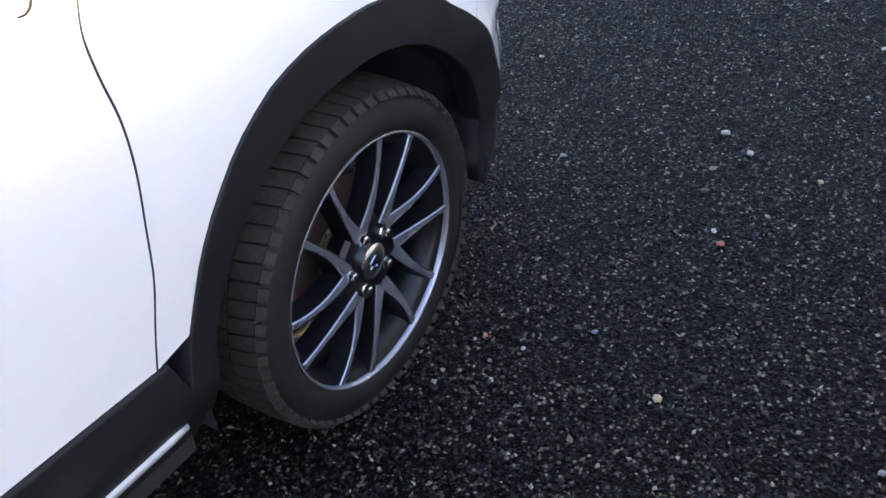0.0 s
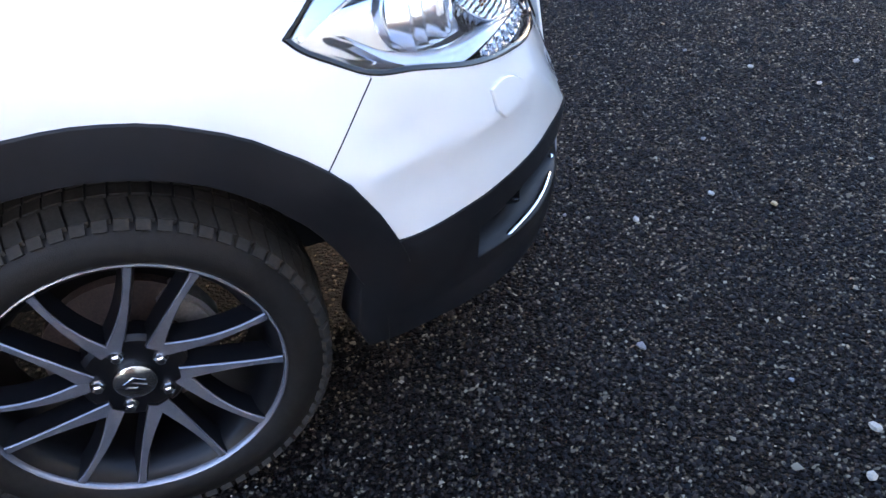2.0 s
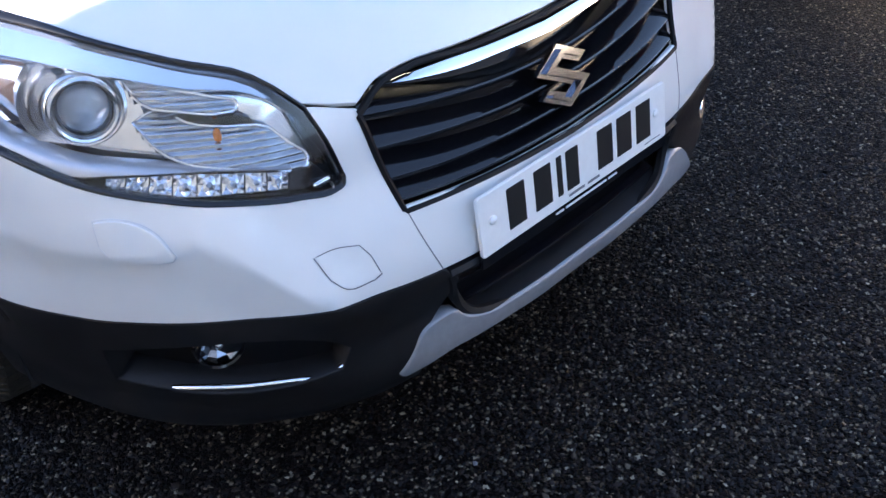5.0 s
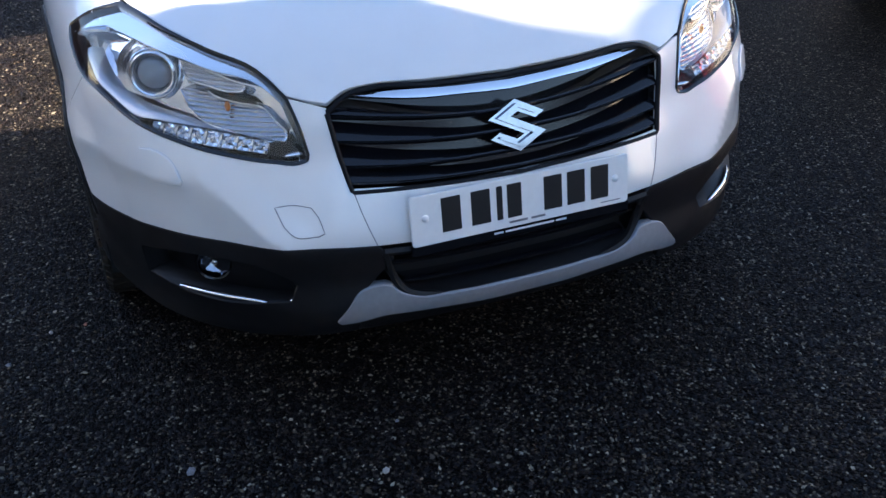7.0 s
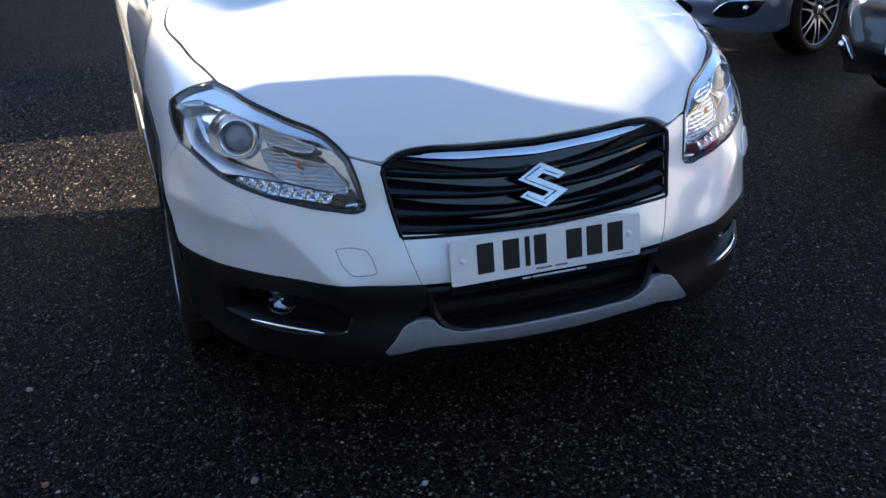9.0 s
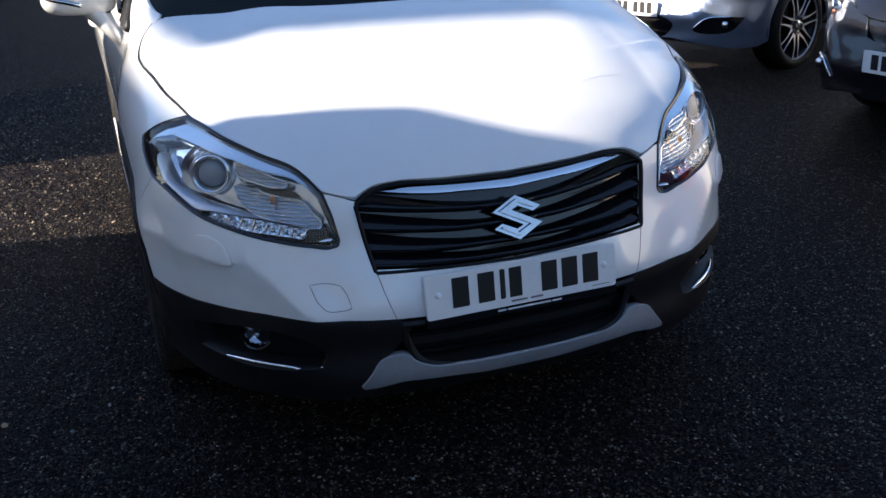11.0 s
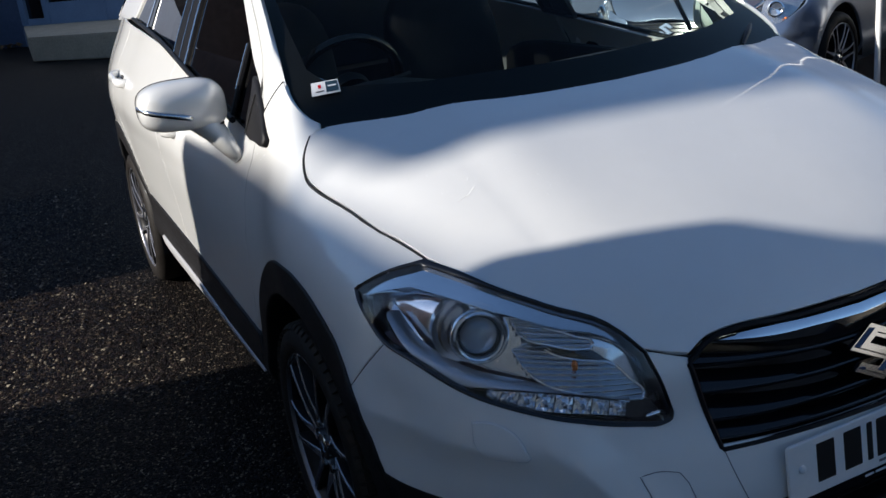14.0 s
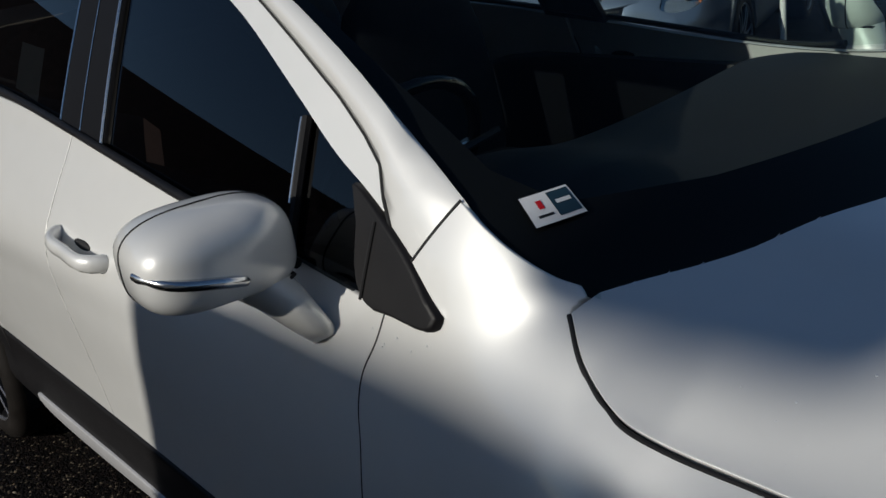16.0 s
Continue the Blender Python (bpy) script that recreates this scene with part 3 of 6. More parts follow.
    tube("bonnet_joint", [(x, y - 0.0006, float(hood_z(np.array(x), np.array(y))) - 0.0046) for x, y in edge], 0.0032, DARK, car, "dark joint beside the bonnet", sides=8, **own)
    # black cladding round the wheels, along the sills and under the bumper
    for cx, a0, a1, kind in ((ARCH[0], 14.0, 197, "front_arch_cladding"), (-2.6, -12, 198, "rear_arch_cladding")):
        ring = arc(0.473, a0, a1, 40, cx) + arc(0.400, a1, a0, 40, cx)
        panel(kind, ring, body, PLASTIC, car, "black textured plastic", step=0.016, gap=0, lift=0.007, depth=0.05, roll=0.005, **own)
    sill = S((-0.43, 0.25), (-0.45, 0.40), *[(x, sill_top(x) - 0.002) for x in np.linspace(-0.47, -2.13, 9)]) + S((-2.17, 0.34), (-2.17, 0.20), (-1.5, 0.19), (-0.46, 0.185))
    panel("sill_cladding", sill, body, PLASTIC, car, "black textured plastic", step=0.02, gap=0.001, lift=0.008, depth=0.07, roll=0.006, **own)
    strip = curve(S((-0.47, 0.345), (-0.75, 0.351), (-1.2, 0.374), (-1.86, 0.384), (-1.955, 0.386)), 6) + curve(S((-1.95, 0.372), (-1.88, 0.342), (-1.2, 0.338), (-0.75, 0.341), (-0.50, 0.341)), 6)
    panel("sill_trim", strip, body, SILL_SILVER, car, "matt silver sill strip", step=0.02, gap=0, lift=0.016, depth=0.012, roll=0.004, **own)
    fog = curve(P((0.60, -0.785, 0.395), (0.70, -0.705, 0.416), (0.80, -0.60, 0.412), (0.843, -0.543, 0.388), (0.853, -0.497, 0.350)), 4) + curve(P((0.848, -0.514, 0.312), (0.80, -0.605, 0.305), (0.70, -0.715, 0.310), (0.60, -0.785, 0.325)), 4)
    lower_top = curve(P(*[(x, y, z - 0.002) for x, y, z in WHITE_LOW[2:]]))
    # the lower bumper is laid in two pieces round the fog lamp's recess
    fog_up, fog_low = fog[:17], fog[17:]
    foot, mid_in = P((0.60, -0.785, 0.238))[0], P((0.888, -0.385, 0.222))[0]
    upper = lower_top + S((0.394, 0.450), (0.381, 0.395), (0.366, 0.31), (0.380, 0.265)) + P((0.445, -0.84, 0.252), (0.54, -0.805, 0.243)) + [foot, fog_low[-1]] + fog_up + [mid_in] + P((0.895, -0.36, 0.33), (0.905, -0.30, 0.395))
    lower = [fog_up[-1]] + fog_low + [foot] + P((0.66, -0.735, 0.232), (0.80, -0.60, 0.222), (0.868, -0.46, 0.215)) + [mid_in]
    for piece in (upper, lower):
        panel("lower_bumper", piece, body, PLASTIC, car, "black textured plastic", step=0.014, gap=0, lift=0.002, depth=0.07, roll=0.004, **own)
    # fog lamp recess and its chrome bar
    back = lambda a, b: (lambda p, n: (p - n * (0.055 + 0.0 * a)[:, None], n))(*body(a, b))
    floor_v = inset(fog, -0.004)
    panel("fog_lamp_recess", floor_v, back, WHEEL_BLACK, car, "black recess", step=0.02, gap=0, depth=0, **own)
    bar = [tuple(body(*P((x, y, z))[0], True) + np.array((-0.007, 0.005, -0.003))) for x, y, z in curve([(0.666, -0.738, 0.312), (0.70, -0.715, 0.318), (0.775, -0.645, 0.319), (0.812, -0.59, 0.314), (0.838, -0.541, 0.305), (0.851, -0.508, 0.318)], 5)]
    tube("fog_lamp_trim", bar, [0.002] + [0.0060] * (len(bar) - 4) + [0.0065, 0.0065, 0.005], CHROME, car, "chrome trim bar", sides=8, **own)

# bonnet, grille, lower grille and skid plate, each in one piece across the car
half = curve([(0.084, 0.0), (0.070, -0.2), (0.026, -0.40), (-0.040, -0.58), (-0.088, -0.672)], 6) + [(-0.103, -0.698)] + curve(HOOD_SIDE[::-1][1:], 5) + curve([(x + 0.001, y - 0.001) for x, y, _ in LAMP_TOP], 5)[1:] + curve([(0.778, -0.455), (0.812, -0.392)], 3)
front_edge = curve([(0.812, -0.392), (0.8085, -0.352), (0.811, -0.322), (0.826, -0.19), (0.8325, 0.0)], 6)
outline = half + front_edge[1:]
outline = outline + [(x, -y) for x, y in outline[::-1]]
panel("bonnet", outline, hood, WHITE, car, step=0.02, gap=0.0034, depth=0.02)

GRILLE_RIM = curve([(0.0, 0.734), (0.17, 0.738), (0.312, 0.745), (0.340, 0.739), (0.388, 0.709)], 4) + curve([(0.390, 0.704), (0.382, 0.64), (0.366, 0.550)], 4) + curve([(0.362, 0.546), (0.27, 0.542), (0.146, 0.537), (0.0, 0.533)], 4)


def nose(y, z, back=0.0):
    """A place on the nose, set back by some metres, for a y on either side."""
    y = np.asarray(y, float)
    x = np.interp(np.abs(y), -_line[:400, 1], _line[:400, 0])
    p, n = body(np.interp(np.abs(y), -_line[:400, 1], _us[:400]), np.asarray(z, float))
    p = p - n * back
    return np.stack([p[..., 0], np.abs(y) * np.where(y < 0, -1, 1), p[..., 2]], -1)


ring = [(-y, z) for y, z in GRILLE_RIM] + [(y, z) for y, z in GRILLE_RIM[::-1]]
behind = on_grid(lambda y, z: nose(y, z, 0.045))
grille_part = panel("grille", ring, behind, PIANO, car, "black slatted radiator grille", step=0.03, gap=0, depth=0)
# the rim of the grille opening
rim = [tuple(nose(y, z, 0.004)) for y, z in ring]
tube("grille_frame", rim, 0.006, FRIT, grille_part, sides=6, closed=True)


def bar_across(name, z_mid, z_end, reach, height, depth, mat, parent, label="", out=0.0, taper=0.0, n=28):
    """A slat that bows across the grille."""
    rings = []
    for k in range(n + 1):
        s = -1 + 2 * k / n
        y = reach * s
        z = z_mid + (z_end - z_mid) * s * s
        h = height * (1 - taper * s * s)
        c = nose(y, z, -out)
        a = nose(y, z, depth - out)
        d = Vector(c - a)
        upward = Vector((0, 0, 1))
        q = Vector(c)
        rings.append([q + upward * (h * 0.5 * 0.6) - d * 0.15, q + upward * 0.0 + d * 0.02, q - upward * (h * 0.5), Vector(a) - upward * (h * 0.62), Vector(a) + upward * (h * 0.5), q + upward * (h * 0.5) - d * 0.45])
    return loft(name, rings, mat, parent, label, caps=True, smooth=30)


def blade(name, keys, reach, parent, n=44):
    """A grille blade: its lip follows the keys (distance from the middle, height); its glossy top leans back, low in the middle and high at the ends."""
    rings = []
    for k in range(n + 1):
        y = reach * (-1 + 2 * k / n)
        z = float(hermite([q[0] for q in keys], [q[1] for q in keys], abs(y)))
        end = min(1, max(0, (abs(y) - 0.06) / (reach - 0.06)))
        high = 0.008 + 0.027 * end ** 1.25
        rings.append([nose(y, z - 0.001, 0.007), nose(y, z + 0.0015, 0.0055), nose(y, z + 0.0045, 0.0065), nose(y, z + 0.005 + high * 0.45, 0.016 + 0.006 * end), nose(y, z + 0.005 + high, 0.040), nose(y, z - 0.010, 0.042), nose(y, z - 0.005, 0.012)])
    return loft(name, rings, PIANO, parent, caps=True, smooth=38)


for keys, reach in (([(0, 0.666), (0.125, 0.671), (0.27, 0.686), (0.40, 0.705)], 0.384), ([(0, 0.624), (0.13, 0.626), (0.27, 0.637), (0.40, 0.652)], 0.380),
                    ([(0, 0.581), (0.14, 0.583), (0.265, 0.589), (0.40, 0.602)], 0.374), ([(0, 0.547), (0.10, 0.549), (0.27, 0.557), (0.40, 0.568)], 0.367)):
    blade("slat", keys, reach, grille_part)
# the chrome bar under the bonnet's edge, a long crescent
rings = []
for y in np.linspace(-0.339, 0.339, 61):
    low = float(hermite([0, 0.04, 0.12, 0.19, 0.265, 0.31, 0.34], [0.705, 0.7065, 0.711, 0.714, 0.7225, 0.7295, 0.7355], abs(y)))
    high = float(hermite([0, 0.12, 0.26, 0.31, 0.34], [0.7245, 0.7285, 0.7365, 0.7375, 0.7365], abs(y)))
    rings.append([nose(y, low - 0.002, 0.016), nose(y, low, 0.001), nose(y, low + 0.0012, -0.0015), nose(y, low * 0.6 + high * 0.4, -0.0008), nose(y, high - 0.0005, 0.0040), nose(y, high + 0.0005, 0.016)])
loft("chrome_bar", rings, CHROME, grille_part, "chrome top bar", caps=True, smooth=50)
# badge: a notched rhombus
shape = [(0.0, 0.058), (0.066, 0.022), (0.044, 0.010), (0.004, 0.030), (-0.014, 0.021), (0.066, -0.022), (0.0, -0.058), (-0.066, -0.022), (-0.044, -0.010), (-0.004, -0.030), (0.014, -0.021), (-0.066, 0.022)]


def plate_shape(name, outline2, frame_pose, thick, mat, parent, label="", bevel=0.003, segments=2):
    bm = bmesh.new()
    f = bm.faces.new([bm.verts.new((a, b, 0)) for a, b in outline2])
    r = bmesh.ops.extrude_face_region(bm, geom=[f])
    bmesh.ops.translate(bm, verts=[v for v in r["geom"] if isinstance(v, bmesh.types.BMVert)], vec=(0, 0, thick))
    if bevel:
        top = [e for e in bm.edges if all(v.co.z > thick * 0.5 for v in e.verts)]
        bmesh.ops.bevel(bm, geom=top, offset=bevel, segments=segments, affect="EDGES", clamp_overlap=True)
    bm.transform(frame_pose)
    return part(name, bm, mat, parent, label, 25)


# a pose whose x runs along +y of the car, y up the nose and z forwards
def on_nose(y, z, out=0.0, lean=None):
    p, e = Vector(nose(y, z, -out)), 0.01
    upward = (Vector(nose(y, z + e, 0)) - Vector(nose(y, z - e, 0))).normalized()
    across = (Vector(nose(y + e, z, 0)) - Vector(nose(y - e, z, 0))).normalized()
    ahead = across.cross(upward)
    m = Matrix((across, upward, ahead)).transposed().to_4x4()
    m.translation = p
    return m


plate_shape("badge", [(a * 0.99, b * 0.96) for a, b in shape], on_nose(0.004, 0.631, -0.006), 0.020, BADGE, grille_part, "chrome notched rhombus badge", 0.0085, 4)

# number plate with plain bars in place of its characters
m = pose(0.9125, -0.002, 0.476, 0, 0, 0) @ Matrix(((0, 0, 1, 0), (1, 0, 0, 0), (0, 1, 0, 0), (0, 0, 0, 1))) @ pose(0, 0, 0, -6)
round_rect = lambda w, h, r: [(sx * (w / 2 - r) + r * math.cos(a), sy * (h / 2 - r) + r * math.sin(a)) for sx, sy, a0 in ((1, 1, 0), (-1, 1, 90), (-1, -1, 180), (1, -1, 270)) for a in (radians(a0 + k * 22.5) for k in range(5))]
number_plate = plate_shape("number_plate", round_rect(0.52, 0.113, 0.008), m, 0.006, PLATE, car, "white plate with black bars", 0.0015)
for x in (-0.169, -0.101, -0.057, -0.022, 0.071, 0.128, 0.187):
    w = 0.014 if x == -0.057 else 0.034 if x == -0.022 else 0.044
    plate_shape("bar", round_rect(w, 0.077, 0.002), m @ pose(x, 0.004, 0.0061), 0.0006, INK, number_plate, "black bar", 0)
for x, w, z, h in ((-0.014, 0.044, -0.045, 0.005), (0.034, 0.034, -0.045, 0.005), (0.215, 0.05, -0.046, 0.002)):
    plate_shape("small_print", round_rect(w, h, 0.001), m @ pose(x, z, 0.0061), 0.0005, GREY_INK, number_plate, "small grey bar", 0)
strip = plate_shape("plate_holder", round_rect(0.524, 0.022, 0.004), m @ pose(0, -0.066, -0.003), 0.008, PIANO, number_plate, "black strip under the plate", 0.0015)
for x, w in ((-0.062, 0.022), (0.013, 0.118), (0.090, 0.026)):
    plate_shape("small_print", round_rect(w, 0.0045, 0.001), m @ pose(x, -0.0645, 0.0051), 0.0005, PALE_INK, strip, "small pale bar", 0)
for x in (-0.228, 0.226):
    lathe("screw_cap", [(0.0, 0.008), (0.003, 0.008), (0.005, 0.005), (0.0055, 0.0005)], m @ pose(x, 0.005, 0.006), PLATE, number_plate, sides=16)

# lower grille
low_ring = curve([(0.0, 0.408), (0.2, 0.409), (0.318, 0.414)], 4) + curve([(0.318, 0.414), (0.305, 0.36), (0.275, 0.31), (0.22, 0.288), (0.0, 0.272)], 5)
low_ring = [(-y, z) for y, z in low_ring] + [(y, z) for y, z in low_ring[::-1]]
lower_grille = panel("lower_grille", low_ring, on_grid(lambda y, z: nose(y, z, 0.06)), PLASTIC, car, "black lower grille", step=0.03, gap=0, depth=0)
tube("lower_grille_frame", [tuple(nose(y, z, 0.004)) for y, z in low_ring], 0.010, PLASTIC, lower_grille, sides=6, closed=True)
for z, r in ((0.366, 0.297), (0.322, 0.275)):
    bar_across("slat", z, z + 0.006, r, 0.012, 0.04, PIANO, lower_grille, out=-0.016)
rings = []
for y in np.linspace(-0.285, 0.285, 31):
    z = float(hermite([0, 0.16, 0.26, 0.30], [0.281, 0.286, 0.297, 0.318], abs(y)))
    rings.append([nose(y, z - 0.004, 0.0), nose(y, z + 0.003, -0.001), nose(y, z + 0.010, 0.012), nose(y, z + 0.024, 0.045), nose(y, z + 0.016, 0.058)])
loft("lower_lip", rings, PLASTIC, lower_grille, "black sloping lip", closed=False, smooth=50)
under = curve([(0.0, 0.279), (0.16, 0.284), (0.26, 0.295), (0.297, 0.314), (0.307, 0.327)], 5) + curve([(0.318, 0.3315), (0.345, 0.331), (0.371, 0.323), (0.398, 0.290), (0.424, 0.258)], 4) + curve([(0.418, 0.253), (0.383, 0.256), (0.33, 0.265), (0.268, 0.263), (0.2, 0.259), (0.10, 0.250), (0.0, 0.248)], 4)
skid = [(-y, z) for y, z in under] + [(y, z) for y, z in under[::-1]]
panel("skid_plate", skid, on_grid(lambda y, z: nose(y, z, 0.0)), SILVER_TRIM, car, "matt silver skid plate", step=0.02, gap=0, lift=0.010, depth=0.03, roll=0.005)
chin = curve([(0.0, 0.25), (0.2, 0.26), (0.33, 0.266), (0.42, 0.26)], 4) + [(0.42, 0.19), (0.0, 0.17)]
panel("chin", [(-y, z) for y, z in chin] + [(y, z) for y, z in chin[::-1]], on_grid(lambda y, z: nose(y, z, 0.012)), PLASTIC, car, "black underside lip", step=0.03, gap=0, depth=0.03)

# washer flap, towing-eye cover on each side: shallow raised lids
for flip in (False, True):
    flap = curve(P((0.643, -0.750, 0.634), (0.662, -0.733, 0.636), (0.690, -0.708, 0.626), (0.708, -0.695, 0.610), (0.732, -0.690, 0.580)), 4) + curve(P((0.726, -0.694, 0.575), (0.70, -0.716, 0.574), (0.668, -0.744, 0.578), (0.650, -0.750, 0.600)), 4)
    flap_part = panel("washer_flap", flap, body, WHITE, car, step=0.012, gap=0, lift=0.0055, depth=0.008, roll=0.003, mirror=flip)
    groove = [body(u, z, True) + body(np.array([u]), np.array([z]))[1][0] * 0.0008 for u, z in inset(flap, -0.0035)]
    tube("flap_gap", [tuple(q) for q in groove], 0.0009, PALE_INK, flap_part, "dark joint line", sides=5, closed=True, mirror=flip)
tow = curve(P((0.825, -0.526, 0.532), (0.838, -0.485, 0.534), (0.850, -0.450, 0.526)), 4) + curve(P((0.860, -0.440, 0.505), (0.873, -0.432, 0.470)), 4) + curve(P((0.866, -0.445, 0.464), (0.858, -0.495, 0.468), (0.845, -0.515, 0.490)), 4)
tow = inset(tow, 0.004)
tow_part = panel("towing_eye_cover", tow, body, WHITE, car, step=0.012, gap=0, lift=0.0012, depth=0.004, roll=0.0015)
groove = [body(u, z, True) + body(np.array([u]), np.array([z]))[1][0] * 0.0006 for u, z in inset(tow, -0.0022)]
tube("cover_gap", [tuple(q) for q in groove], 0.0009, GREY_INK, tow_part, "dark joint line", sides=5, closed=True)

# the joint that runs down from the grille's lower corner
for flip in (False, True):
    seam_p, seam_n = body(np.array([q[0] for q in curve(P((0.868, -0.365, 0.553), (0.885, -0.350, 0.49), (0.90, -0.332, 0.432)), 4)]), np.linspace(0.553, 0.432, 9))
    tube("panel_joint", [tuple(q) for q in seam_p - seam_n * 0.0002], 0.0012, GREY_INK, car, "fine joint in the bumper", sides=5, mirror=flip)

# windscreen, roof, pillars
corner = [(-1.0, 0.15), (-0.99, 0.085), (-0.968, 0.035), (-0.925, -0.004), (-0.85, -0.012)]
screen_poly = [(-1, 1)] + corner + [(b, -0.014) for b in np.linspace(-0.75, 0.75, 11)] + [(-b, a) for b, a in corner[::-1]] + [(1, 1), (0, 1)]
windscreen = panel("windscreen", screen_poly, on_grid(screen_at), SCREEN, car, "clear windscreen", step=0.08, gap=0, depth=0, lift=-0.006)
frit_in = [(-0.965, 1.0), (-0.95, 0.5), (-0.925, 0.24), (-0.86, 0.155), (-0.6, 0.130), (0, 0.12)]
frit = screen_poly[:-1] + [(-b, a) for b, a in frit_in] + frit_in[::-1]
panel("windscreen_border", frit, on_grid(screen_at), FRIT, windscreen, "black printed border", step=0.05, gap=0, depth=0, lift=-0.009)
roof = [(-0.935, 0), (-0.955, -0.35), (-0.985, -0.575), (-1.6, -0.585), (-2.4, -0.575), (-2.95, -0.54), (-3.0, -0.3), (-3.02, 0)]
panel("roof", roof + [(x, -y) for x, y in roof[::-1]], on_grid(roof_at), WHITE, car, step=0.05, gap=0, depth=0.03)
for flip in (False, True):
    own = dict(mirror=flip)
    edge = [screen_at(np.array(-1.0), np.array(a)) for a in np.linspace(0.0, 1.0, 15)]
    seam = [(-0.342, 1.089), (-0.413, 1.133), (-0.437, 1.183), (-0.495, 1.227), (-0.631, 1.298), (-0.827, 1.388), (-1.04, 1.476)]
    door_line = [(x, cabin_y(x, z), z) for x, z in curve(seam, 8)]
    door_line = [np.array(door_line[k]) for k in (0, 6, 11, 17, 23, 28, 32, 35, 39, 42, 45, 48)]
    edge_cut = [screen_at(np.array(-1.0), np.array(a)) for a in np.linspace(0.185, 1.0, 12)]
    rings = []
    for k, (a, b) in enumerate(zip(edge_cut, door_line)):
        w = min(1, 0.25 + 0.2 * k)
        mid = (a + b) / 2 + np.array((0.018, -0.018, 0.020)) * w
        q1, q3 = a * 0.75 + mid * 0.25 + np.array((0.009, -0.005, 0.010)) * w, b * 0.6 + mid * 0.4 + np.array((0.004, -0.008, 0.006)) * w
        rings.append([tuple(a + np.array((0.0, 0.004, -0.018))), tuple(a), tuple(q1), tuple(mid), tuple(q3), tuple(b), tuple(b + np.array((0, 0.02, -0.01)))])
    rings.insert(0, [tuple(np.array(q) + np.array((0.018, -0.002, -0.022))) for q in rings[0]])
    tube("pillar_joint", [tuple(q + np.array((0.001, -0.0015, 0.001))) for q in door_line[1:]], 0.0028, DARK, car, "dark joint along the pillar", sides=6, **own)
    loft("windscreen_pillar", rings, WHITE, car, closed=False, smooth=60, **own)
    # side windows and their frames
    front_edge_w = [(-0.475, 1.162), (-0.532, 1.187), (-0.673, 1.263), (-0.924, 1.388), (-1.12, 1.450)]
    frame_outer = [(-0.416, 1.134), (-0.440, 1.184), (-0.498, 1.227), (-0.634, 1.298), (-0.830, 1.388), (-1.043, 1.476)]
    frame_line = curve(frame_outer, 5) + [(-1.45, 1.505)] + [(-1.45, 1.462)] + curve(front_edge_w[::-1], 5)
    upper = panel("door_frame", frame_line, cabin_side, WHITE, car, step=0.03, gap=0.0015, depth=0.02, **own)
    rim_z = lambda x: belt_z(x) - (0.055 * min(1, max(0, (-0.45 - x) / 0.25)) if flip else 0)
    glass_front = [(-0.40, 1.06)] + curve(front_edge_w, 5) + [(-1.20, 1.458), (-1.36, 1.465), (-1.30, rim_z(-1.28) + 0.004), (-0.98, rim_z(-0.98) + 0.004), (-0.70, rim_z(-0.70) + 0.004), (-0.46, 1.028)]
    pane = panel("front_window", glass_front, cabin_side, CLEAR_SIDE if flip else SHADED_SIDE, car, "dark side window", step=0.06, gap=0, depth=0, lift=-0.008, **own)
    pillar = [(-1.30, rim_z(-1.30)), (-1.36, 1.47), (-1.56, 1.475), (-1.525, rim_z(-1.525))]
    panel("door_pillar", pillar, cabin_side, FRIT, car, "black pillar", step=0.05, gap=0, depth=0.02, lift=0.001, **own)
    for x0, x1, r in ((-1.302, -1.362, 0.0032), (-1.415, -1.462, 0.0013), (-1.525, -1.56, 0.0022)):
        tube("pillar_strip", [(x0 + (x1 - x0) * s, cabin_y(x0 + (x1 - x0) * s, z) - 0.003, z) for s, z in ((s, belt_z(x0) + (1.47 - belt_z(x0)) * s) for s in np.linspace(0, 1, 8))], r, SATIN, car, "bright strip", sides=6, **own)
    glass_rear = [(-1.525, rim_z(-1.525) + 0.004), (-1.56, 1.468), (-1.9, 1.462), (-2.40, 1.43), (-2.62, belt_z(-2.62) + 0.004), (-1.9, rim_z(-1.9) + 0.004)]
    pane = panel("rear_window", glass_rear, cabin_side, CLEAR_SIDE if flip else SHADED_SIDE, car, "dark side window", step=0.08, gap=0, depth=0, lift=-0.008, **own)
    tube("pillar_strip", [(-2.19, cabin_y(-2.19, belt_z(-2.19)) - 0.003, belt_z(-2.19)), (-2.17, cabin_y(-2.17, 1.44) - 0.003, 1.44)], 0.005, SATIN, car, "bright strip", sides=6, **own)
    back_pillar = [(-2.62, belt_z(-2.62)), (-2.40, 1.43), (-1.9, 1.465), (-1.45, 1.505), (-2.4, 1.50), (-2.95, 1.44), (-3.2, 1.2), (-2.75, 1.225)]
    panel("rear_pillar", back_pillar, cabin_side, WHITE, car, step=0.06, gap=0, depth=0.02, **own)
    seal = [(x, rim_z(x)) for x in np.linspace(-0.58, -2.62, 30)]
    tube("window_seal", [(x, cabin_y(x, z) - 0.003, z + 0.006) for x, z in seal], 0.009, PLASTIC, car, "black rubber seal", sides=8, **own)
